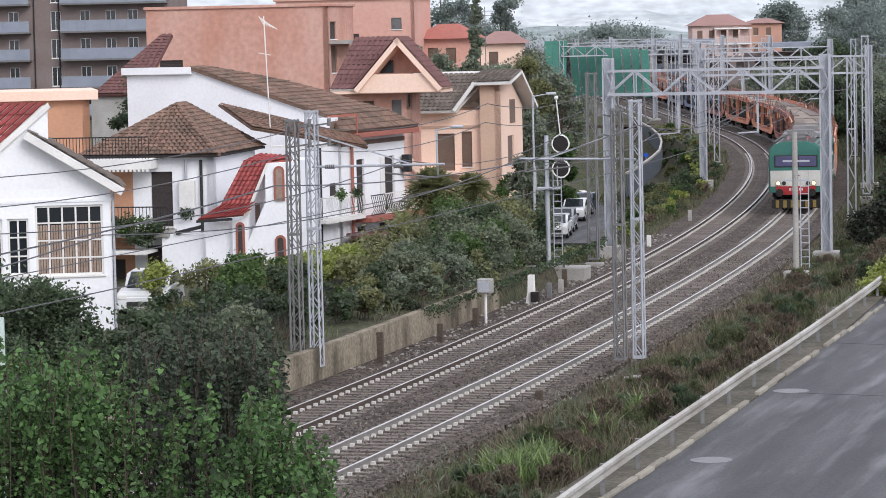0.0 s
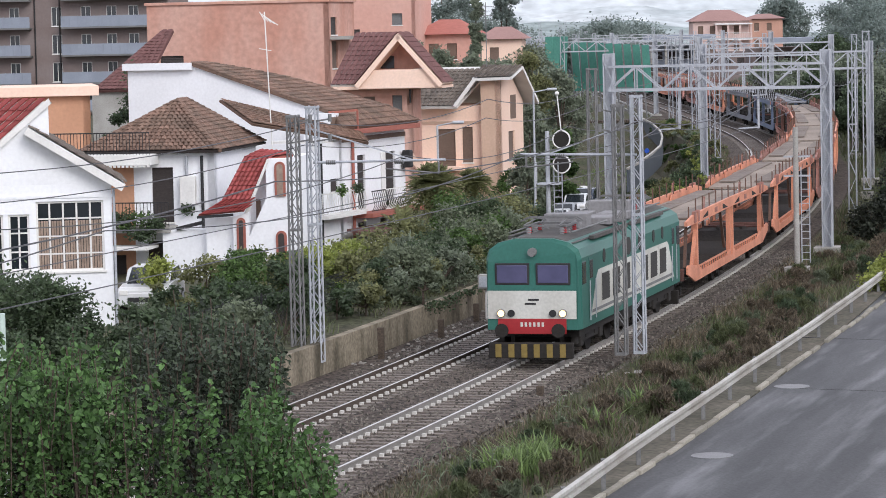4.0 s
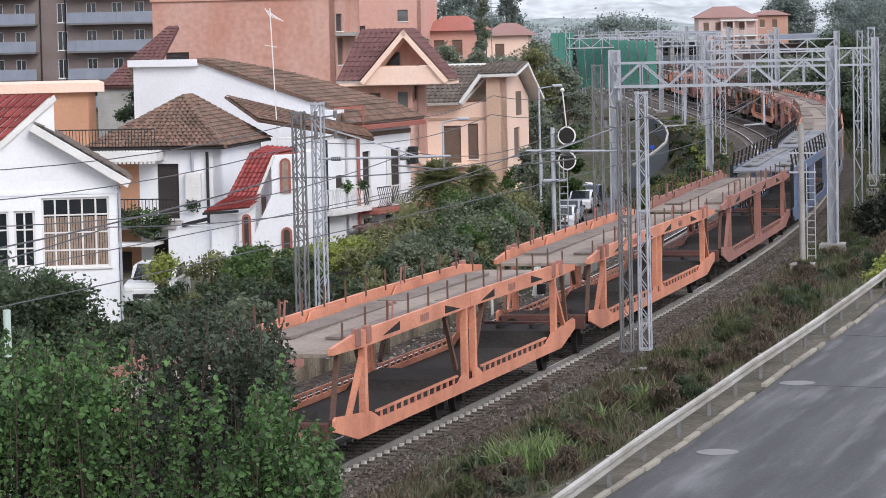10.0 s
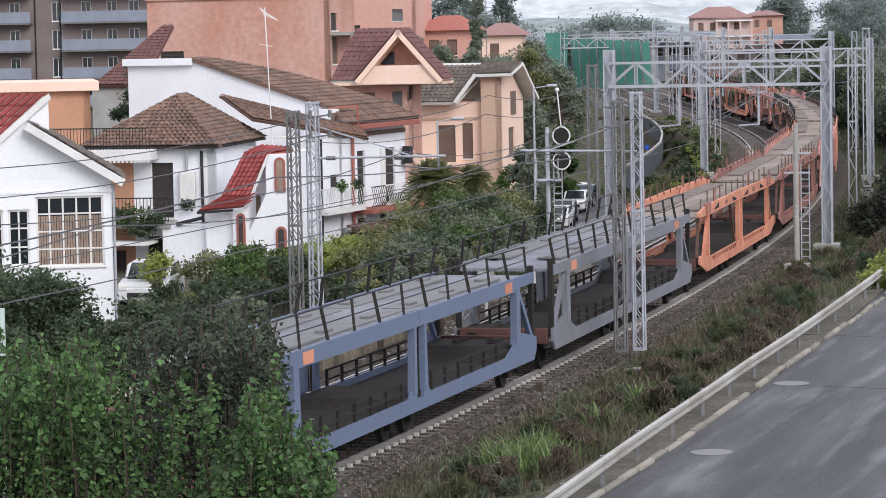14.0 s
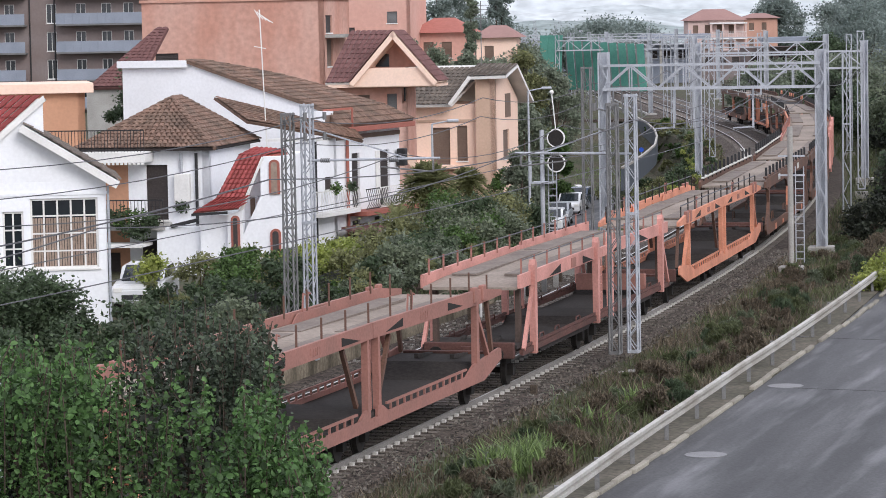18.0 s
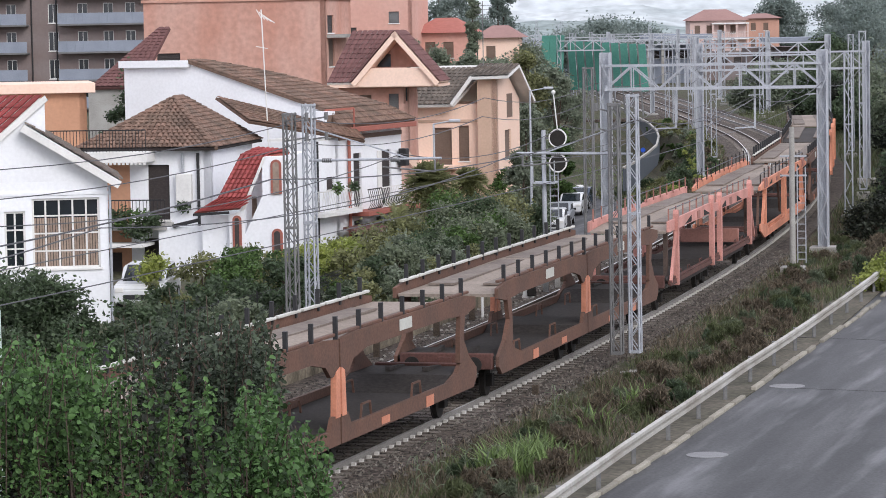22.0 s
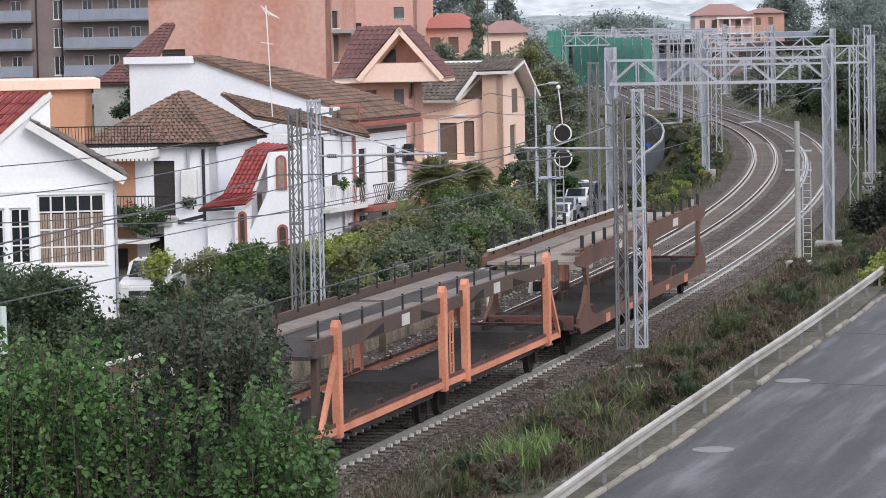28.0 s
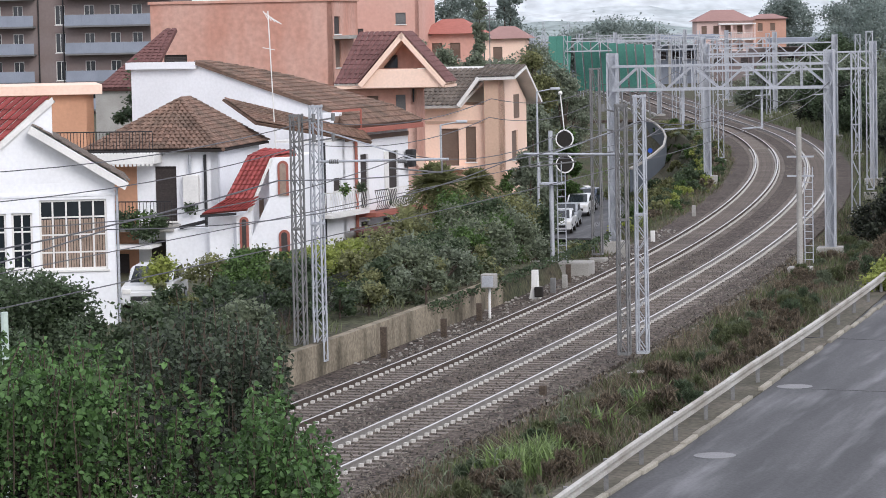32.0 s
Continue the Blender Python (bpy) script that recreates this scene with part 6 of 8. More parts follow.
    bx(bm, -1.9, -0.1, -1.1, 0.0, 0.5, 2.45, bevel=0.02)
    part("porch_block", bm, M["white_wall"], root)
    bm = bmesh.new()
    beam(bm, (-1.3, -1.15, 2.5), (-0.2, -1.15, 2.75), 0.14)
    part("porch_roof", bm, M["iron"], root)
    # annex roof strip climbing towards the long house
    a, b, c, d = (0.35, 5.2, 6.35), (4.4, 9.0, 5.35), (4.0, 9.2, 5.75), (-1.6, 7.5, 7.3)
    tiles(root, a, b, c, d, M["roof_brown"], wave=0.24, course_len=0.33)
    slab(root, [a, b, c, d], 0.12, M["roof_brown"], "annex_roof", "narrow brown annex roof")
    # roof aerial
    bm = bmesh.new()
    beam(bm, (0.95, 6.0, 5.2), (0.75, 6.0, 10.9), 0.05, sides=8)
    beam(bm, (0.5, 6.0, 9.4), (1.0, 6.0, 9.3), 0.03)
    for k in range(5):
        beam(bm, (0.55 + 0.1 * k, 6.0, 10.9 - 0.08 * k), (0.75 + 0.14 * k, 6.0, 10.55 - 0.05 * k), 0.03)
    part("aerial", bm, M["trim_white"], root, "thin roof aerial mast")


def house_stairs():
    """White outside staircase with arches under a steep red tiled roof."""
    root = thing("stair_house", pose(-7.3, 118, 0, 0, 0, -10), "white outside stair with arches and steep red tile roof", "stair house", "houses along the line")
    bm = bmesh.new()
    prism(bm, [(-1.85, 0.5), (-0.69, 0.5), (-0.69, 2.95), (-1.85, 2.95)], 0.3, 0.5)
    part("porch_wall", bm, M["white_wall"], root, "white porch wall under the eave")
    bm = bmesh.new()
    prism(bm, [(-0.69, 0.5), (-0.08, 0.5), (-0.08, 3.2), (-0.22, 3.1), (-0.69, 2.95)], 0.0, 0.35)
    part("arch_pier", bm, M["white_wall"], root, "white pier with an arched doorway")
    bm = bmesh.new()
    prism(bm, [(-0.08, 0.5), (1.55, 0.5), (1.55, 5.2), (0.8, 5.2), (0.65, 4.95), (0.65, 3.7), (-0.08, 2.19)], 0.02, 0.32)
    part("stair_parapet", bm, M["white_wall"], root, "white sloping stair parapet")
    bm = bmesh.new()
    prism(bm, [(-0.22, 3.1), (-0.04, 3.18), (0.72, 4.97), (0.82, 5.2), (0.72, 5.2)], -0.05, 0.02)
    part("verge_board", bm, M["trim_white"], root, "white band along the roof edge")
    bm = bmesh.new()
    prism(bm, [(-0.6, 0.5), (1.2, 0.5), (1.2, 5.1), (0.5, 5.0), (-0.6, 2.9)], 1.1, 2.2)
    part("stair_wall", bm, M["white_wall"], root, "white wall behind the stair flight")
    bm = bmesh.new()
    bx(bm, -0.02, 0.16, 1.06, 1.1, 2.6, 3.6)
    part("stair_door", bm, M["brown_shutter"], root)
    bm = bmesh.new()
    bx(bm, 0.7, 1.54, 0.33, 5.0, 0.5, 5.2)
    part("landing_block", bm, M["white_wall"], root)
    rows = [((-1.99, -0.35, 3.07), (-0.19, -0.3, 3.22)), ((-1.08, -0.15, 3.63), (-0.02, -0.15, 3.62)), ((-0.36, 0.55, 5.2), (0.82, 0.5, 5.22)), ((0.14, 1.15, 5.48), (1.5, 1.1, 5.32))]
    for (p, q), (r, t) in zip(rows, rows[1:]):
        laid_tiles(slab(root, [p, q, t, r], 0.09, M["roof_red"], "roof", "glossy crimson tiled roof"), p, q, t, r, M["roof_red_piece"], 0.17, 0.2)
    bm = bmesh.new()
    beam(bm, (-2.02, -0.38, 3.0), (-0.6, -0.36, 3.08), 0.1)
    part("gutter", bm, M["iron"], root, "dark eave gutter")
    arch(root, -0.55, -0.2, 0.9, 2.94, -0.02, M["red_trim"])
    arch(root, 1.0, 1.42, 3.75, 5.09, -0.01, M["red_trim"], inset=M["curtain"])
    arch(root, 1.0, 1.42, 0.9, 2.42, -0.01, M["red_trim"])


def house_long():
    """Long white two-storey house with a brown hipped roof, balconies and terracotta trim."""
    root = thing("house", pose(-4.33, 134, 0, 0, 0, -22), "long white house with brown tile roof and balconies", "house", "houses along the line")
    wall(root, pose(-10.3, 0, 0), 10.3, 0.4, 5.4, [(7.6, 8.2, 2.7, 4.5, "dark")], M["white_wall"], "white end wall")
    bm = bmesh.new()
    prism(bm, [(-10.3, 5.4), (0, 5.4), (0, 6.3), (-7.06, 8.62), (-10.3, 8.64)], 0.0, 0.3)
    part("gable", bm, M["white_wall"], root, "white sloping gable")
    bm = bmesh.new()
    bx(bm, -10.45, -7.0, -0.25, 0.3, 8.45, 8.76)
    part("parapet", bm, M["white_wall"], root)
    holes = [(3.87, 4.74, 2.05, 4.5, "dark"), (6.95, 8.2, 2.05, 4.5, "dark"), (3.83, 4.67, 0.5, 1.5, "dark"), (6.34, 7.12, 0.5, 1.52, "dark"), (0.9, 1.74, 3.04, 3.6, "dark")]
    wall(root, pose(0, -1.9, 0, 0, 0, 90), 9.4, 0.4, 5.5, holes, M["white_wall"], "white balcony front")
    wall(root, pose(-2.4, -1.9, 0), 2.1, 0.4, 5.2, [(1.3, 1.75, 2.2, 4.5, "dark"), (1.3, 1.75, 0.5, 1.46, "dark")], M["white_wall"], "white bay end wall")
    # open white shutter beside the balcony door, awning and hanging cage further on
    bm = bmesh.new()
    bx(bm, 0.02, 0.07, 4.6, 5.05, 2.05, 4.5, bevel=0.01)
    part("shutter", bm, M["trim_white"], root, "white shutter folded against the wall")
    slab(root, [(0.02, 7.4, 4.3), (0.02, 8.4, 4.3), (0.75, 8.4, 3.5), (0.75, 7.4, 3.5)], 0.03, M["tan_wall"], "awning", "faded tan canvas awning")
    bm = bmesh.new()
    bx(bm, 0.1, 0.5, 6.9, 7.3, 3.7, 4.5, bevel=0.05)
    part("hanging_cage", bm, M["iron"], root, "dark cage hung by the balcony door")
    bm = bmesh.new()
    bx(bm, -2.4, 0.0, -1.88, 0.0, 5.2, 5.3)
    part("bay_roof", bm, M["trim_white"], root, "white flat bay roof")
    bm = bmesh.new()
    bx(bm, -1.1, 0.05, -1.25, -0.05, 5.3, 6.45)
    at_b = part("attic_box", bm, M["white_wall"], root, "white attic box")
    bm = bmesh.new()
    bx(bm, 0.05, 0.09, -0.95, -0.2, 5.35, 6.3)
    part("shutter", bm, M["brown_shutter"], at_b, "brown attic shutter")
    bm = bmesh.new()
    bx(bm, 0.0, 0.05, 0.3, 7.5, 5.14, 5.34)
    part("string_course", bm, M["brown_shutter"], root, "brown band under the eave")
    bm = bmesh.new()
    bx(bm, -10.0, -0.3, 0.3, 7.4, 0.4, 5.4)
    part("rear_block", bm, M["white_wall"], root)
    # roof: a hip runs from the short ridge down to the far corner of the eave
    hip = [(-7.06, 1.2, 8.78), (-5.78, 3.4, 8.35), (-4.55, 5.0, 7.94), (-3.2, 5.75, 7.49), (-1.5, 6.0, 6.93), (-0.28, 6.6, 6.52), (0.6, 7.9, 5.83)]
    edge = [(x, -0.15, z) for x, y, z in hip[:-1]] + [(0.6, -0.9, 5.83)]
    for (p, q), (r, t) in zip(zip(edge[1:], hip[1:]), zip(edge, hip)):
        slab(root, [p, q, t, r], 0.14, M["roof_brown"], "roof", "brown roof slab under the tiles")
        tiles(root, p, q, t, r, M["roof_brown"], wave=0.24, course_len=0.36, lift=0.01)
    bm = bmesh.new()
    bx(bm, 0.05, 0.68, -0.85, 7.8, 5.5, 5.72, bevel=0.02)
    part("eave_fascia", bm, M["red_trim"], root, "terracotta eave band")
    bm = bmesh.new()
    beam(bm, (-0.35, -0.25, 6.48), (0.62, 0.7, 6.55), 0.1)
    beam(bm, (0.62, 0.7, 6.55), (0.62, 0.7, 5.7), 0.07)
    part("roof_pipe", bm, M["red_trim"], root)
    gutter_pipe(root, 0.12, 1.24, 0.5, 5.6, M["red_trim"], 0.14)
    gutter_pipe(root, 0.02, -2.0, 0.5, 5.2, M["iron"], 0.13)
    bm = bmesh.new()
    bx(bm, 0.0, 0.95, 1.4, 7.45, 1.74, 1.95, bevel=0.02)
    part("balcony_slab", bm, M["red_trim"], root, "terracotta-edged balcony slab")
    for y, L, mt in ((1.45, 1.5, "iron"), (2.95, 4.45, "trim_white")):
        railing(root, pose(0.9, y, 1.97, 0, 0, 90), L, 0.95, M[mt], "balcony_railing", 0.19, 0.14)
    bm = bmesh.new()
    prism(bm, [(-1.5, -2.75), (0.65, -2.75), (0.65, 1.38), (0.0, 1.38), (0.0, -1.9), (-1.5, -1.9)], 1.95, 2.1)
    for v in bm.verts:
        v.co = (v.co.x, v.co.z, v.co.y)
    part("balcony_slab", bm, M["trim_white"], root, "white stair side balcony slab")
    railing(root, pose(-1.5, -2.7, 2.1), 1.2, 0.95, M["iron"], "balcony_railing", 0.2, 0.12)
    railing(root, pose(-0.3, -2.7, 2.1), 0.9, 0.95, M["trim_white"], "balcony_railing", 0.2, 0.12)
    railing(root, pose(0.6, -2.7, 2.1, 0, 0, 90), 4.05, 0.95, M["trim_white"], "balcony_railing", 0.24, 0.12)
    potted(root, 0.7, -1.4, 2.95, 0.3, M["leaf"])
    potted(root, 0.7, 0.3, 2.95, 0.28, M["leaf_dark"])
    for k in range(3):
        potted(root, 0.6, 4.4 + k, 2.1, 0.22, M["leaf_dark"])
    # lean-to shed roof at the foot
    slab(root, [(0.3, 0.0, 1.35), (2.0, 0.0, 1.0), (2.0, 3.6, 1.0), (0.3, 3.6, 1.35)], 0.1, M["roof_maroon"], "shed_roof", "rusty lean-to roof")


def block_house(name, label, m, w, d, z0, z1, material, front=(), side=(), flat_top=None):
    root = thing(name, m, label, "house", "houses along the line")
    wall(root, pose(-w, 0, 0), w, z0, z1, list(front), material)
    wall(root, pose(0, 0, 0, 0, 0, 90), d, z0, z1, list(side), material)
    bm = bmesh.new()
    bx(bm, -w, -0.3, 0.3, d, z0, z1 - 0.02)
    part("rear_block", bm, material, root)
    if flat_top:
        bm = bmesh.new()
        bx(bm, -w - flat_top, flat_top, -flat_top, d + flat_top, z1, z1 + (0.18 if flat_top < 0.3 else 0.4), bevel=0.02)
        part("roof", bm, material if flat_top < 0.3 else M["peach_wall"], root)
    return root


def house_dormer():
    """Salmon house with a maroon roof and a deep open gable."""
    root = block_house("house", "salmon house with maroon roof and open gable loggia", pose(-1.46, 182, 0, 0, 0, -10), 5.2, 3.0, -3.6, 6.5, M["salmon_wall"],
                       [(2.25, 2.95, 5.45, 6.0, "brown"), (4.0, 4.6, 5.0, 6.05, "grey")], [])
    # overhanging gable box, open in the middle
    bm = bmesh.new()
    y0 = -1.2
    prism(bm, [(-3.1, 6.5), (2.0, 6.5), (2.0, 6.75), (0.95, 7.6), (-2.0, 7.6), (-3.1, 6.75)], y0, y0 + 0.3)
    part("gable_band", bm, M["peach_wall"], root, "peach gable band")
    bm = bmesh.new()
    prism(bm, [(-2.05, 7.6), (1.0, 7.6), (-0.53, 9.4)], y0 + 1.6, y0 + 1.8)
    part("loggia_wall", bm, M["salmon_wall"], root)
    bm = bmesh.new()
    bx(bm, -1.9, -1.1, y0 + 1.52, y0 + 1.6, 7.65, 8.4)
    part("loggia_window", bm, M["pane"], root)
    bm = bmesh.new()
    bx(bm, -4.7, 2.0, y0 + 0.3, 3.0, 6.45, 6.6)
    part("loggia_floor", bm, M["peach_wall"], root)
    for s, e in ((-3.2, -1), (2.12, 1)):
        back = 2.2
        a, b, c, d = (s, y0 - 0.2, 6.72), (s, back, 6.72), (-0.53, back, 9.75), (-0.53, y0 - 0.2, 9.75)
        slab(root, [a, b, c, d], 0.3, M["peach_wall"], "gable_verge", "peach verge board")
        up = Vector((0, 0, 0.02))
        tiles(root, *[Vector(p) + up for p in (a, b, c, d)], M["roof_maroon"], wave=0.3, course_len=0.4)
    # long maroon plane towards the tower
    a, b, c, d = (-4.75, -0.9, 6.72), (-2.9, -0.9, 6.72), (-0.53, 2.2, 9.78), (-3.76, 2.2, 9.78)
    slab(root, [a, b, c, d], 0.15, M["trim_white"], "roof")
    tiles(root, a, b, c, d, M["roof_maroon"], wave=0.3, course_len=0.4)
    gutter_pipe(root, -0.1, -0.1, 5.6, 6.4, M["iron"])
    k = 0.9
    root.matrix_world = pose(-1.46 * k, 182 * k, EYE[2] * (1 - k), 0, 0, -10) @ Matrix.Diagonal((k, k, k, 1))


def house_peach():
    root = thing("house", pose(3.65, 172, 0, 0, 0, -12), "peach villa with brown-grey tile roof and tan corner bay", "house", "houses along the line")
    wall(root, pose(-5.4, 0, 0), 4.3, -3.6, 5.6, [(1.6, 2.7, 2.2, 4.3, "brown"), (3.1, 3.7, 2.4, 4.4, "brown")], M["peach_wall"])
    wall(root, pose(-1.12, -0.4, 0), 1.12, -3.6, 7.0, [], M["tan_wall"], "tan corner bay")
    wall(root, pose(0, -0.4, 0, 0, 0, 90), 7.0, -3.6, 5.7, [(3.2, 4.6, 4.75, 6.15, "brown"), (2.3, 4.2, 2.4, 4.05, "brown")][1:], M["peach_wall"])
    bm = bmesh.new()
    prism(bm, [(-0.4, 5.7), (6.6, 5.7), (3.1, 7.15), (-0.4, 7.1)], -0.3, 0.0, axis="x")
    part("gable", bm, M["peach_wall"], root)
    bm = bmesh.new()
    bx(bm, -0.02, 0.03, 2.6, 4.2, 4.75, 6.1)
    part("shutter", bm, M["brown_shutter"], root, "brown shutter")
    bm = bmesh.new()
    bx(bm, -5.4, -0.3, 0.3, 6.6, -3.6, 5.6)
    part("rear_block", bm, M["peach_wall"], root)
    # roof: long plane over the front, gable to the track side
    a, b, c, d = (-5.6, -0.9, 5.6), (-2.4, -0.9, 5.6), (-1.1, 2.6, 7.6), (-5.6, 2.6, 7.6)
    slab(root, [a, b, c, d], 0.15, M["trim_white"], "roof")
    tiles(root, a, b, c, d, M["roof_grey"], wave=0.28, course_len=0.36)
    a, b, c, d = (-1.5, -0.9, 7.15), (0.75, -0.9, 7.2), (0.75, 2.8, 7.75), (-5.6, 2.8, 7.75)
    slab(root, [a, b, c, (-1.6, 2.8, 7.75)], 0.16, M["trim_white"], "roof", "white-edged roof")
    tiles(root, a, b, c, (-1.6, 2.8, 7.8), M["roof_grey"], wave=0.28, course_len=0.36)
    a, b, c, d = (0.75, 7.8, 5.6), (-5.6, 7.8, 5.6), (-5.6, 2.8, 7.75), (0.75, 2.8, 7.75)
    slab(root, [a, b, c, d], 0.2, M["trim_white"], "roof", "white-edged rear roof plane")
    bm = bmesh.new()
    beam(bm, (-2.5, -0.95, 5.6), (-1.3, -0.95, 7.15), 0.2)
    part("verge_board", bm, M["trim_white"], root, "white verge board")
    bm = bmesh.new()
    bx(bm, -5.4, -1.1, -0.06, 0.0, 4.6, 4.75)
    part("string_course", bm, M["tan_wall"], root)
    bm = bmesh.new()
    bx(bm, -5.4, -2.2, -1.1, 0.0, 2.0, 2.2)
    part("balcony_slab", bm, M["peach_wall"], root)
    # aerial
    bm = bmesh.new()
    beam(bm, (-1.2, 2.0, 7.0), (-1.2, 2.0, 11.4), 0.05, sides=8)
    for k in range(4):
        beam(bm, (-1.6, 2.0, 10.4 + 0.25 * k), (-0.8, 2.0, 10.4 + 0.25 * k), 0.03)
    part("aerial", bm, M["galv_dark"], root, "roof aerial")


def apartment_block():
    root = thing("apartment_building", pose(-28.6, 330, 0, 0, 0, -4), "brown-grey apartment block with long grey balconies", "apartment building")
    floors = [7.75 + 3.0 * k for k in range(-2, 4)]
    top = floors[-1] + 3.0
    holes = []
    for z in floors:
        for u in (1.6, 4.2, 6.6, 11.2, 14.4, 17.2, 19.6, 22.0):
            holes.append((u, u + 1.1, z + 0.1, z + 2.2, "window"))
    wall(root, pose(-24, 0, 0), 24, 0.8, top, holes, M["block_wall"])
    bm = bmesh.new()
    bx(bm, -24, 0, 0.3, 14, 0.8, top)
    part("rear_block", bm, M["block_wall"], root)
    for z in floors:
        for x0, x1 in ((-24, -11.5 - 3.4), (-11.5, 0.0)):
            bm = bmesh.new()
            bx(bm, x0, x1, -1.5, 0, z - 0.2, z, bevel=0.02)
            bl = part("balcony", bm, M["galv_dark"], root)
            bm = bmesh.new()
            bx(bm, x0, x1, -1.52, -1.46, z, z + 1.15)
            for k in range(int((x1 - x0) / 0.9)):
                bx(bm, x0 + k * 0.9, x0 + k * 0.9 + 0.06, -1.55, -1.52, z, z + 1.2)
            part("parapet_panel", bm, M["balcony_grey"], bl, "pale grey balcony front")
    for x in (-14.6, -11.9):
        gutter_pipe(root, x, -0.1, 1.0, top, M["iron"], 0.14)


M["block_wall"] = mat("block_render", (0.2, 0.155, 0.145), 0.9, 0.06, 0.3, 4.0, 0.05, second=(0.25, 0.22, 0.215), mix=0.6)
M["balcony_grey"] = mat("grey_balcony_panel", (0.27, 0.3, 0.36), 0.7, 0.06, 0.6, 8.0, 0.03)
# far_wall, far_orange and far_roof are paled in colour for distance haze.
M["far_wall"] = mat("haze_paled_pink_render", (0.62, 0.46, 0.42), 0.95, 0.05, 0.2, 3.0, 0.0)
M["pink_wall"] = mat("rose_render", (0.6, 0.33, 0.27), 0.95, 0.06, 0.2, 3.0, 0.0, second=(0.66, 0.42, 0.36), mix=0.7)
M["far_orange"] = mat("haze_paled_orange_render", (0.52, 0.3, 0.23), 0.95, 0.05, 0.2, 3.0, 0.0)
M["far_roof"] = mat("haze_paled_red_roof", (0.33, 0.2, 0.18), 0.95, 0.06, 0.2, 3.0, 0.0)
M["red_far"] = mat("bright_red_roof", (0.42, 0.16, 0.13), 0.95, 0.08, 0.2, 3.0, 0.0)
M["dark_mesh"] = mat("dark_mesh_panel", (0.09, 0.105, 0.125), 0.7, 0.12, 0.5, 8.0, 0.0)
M["barrier_green"] = mat("green_noise_panel", (0.08, 0.25, 0.2), 0.7, 0.12, 0.5, 6.0, 0.0, obj=0.06)


def far_house(name, label, x, y, w, d, z0, z1, ridge, wm, rm, turn=0, wins=3):
    root = thing(name, pose(x, y, 0, 0, 0, turn), label, "house", "distant houses")
    hs = [(0.8 + k * (w - 1.4) / max(1, wins), 0.8 + k * (w - 1.4) / max(1, wins) + 0.9, zz, zz + 1.4, "brown") for k in range(wins) for zz in ([z1 - 2.2] + ([z1 - 5.2] if z1 - z0 > 6 else []))]
    wall(root, pose(0, 0, 0), w, z0, z1, hs, wm)
    bm = bmesh.new()
    bx(bm, 0, w, 0.3, d, z0, z1)
    part("rear_block", bm, wm, root)
    o = 0.6
    e = [(-o, -o, z1), (w + o, -o, z1), (w + o, d + o, z1), (-o, d + o, z1)]
    r0, r1 = (w * 0.3, d / 2, z1 + ridge), (w * 0.7, d / 2, z1 + ridge)
    bm = bmesh.new()
    v = [bm.verts.new(p) for p in e + [r0, r1]]
    for f in ((0, 1, 5, 4), (1, 2, 5), (2, 3, 4, 5), (3, 0, 4), (3, 2, 1, 0)):
        bm.faces.new([v[i] for i in f])
    part("roof", bm, rm, root)
    return root


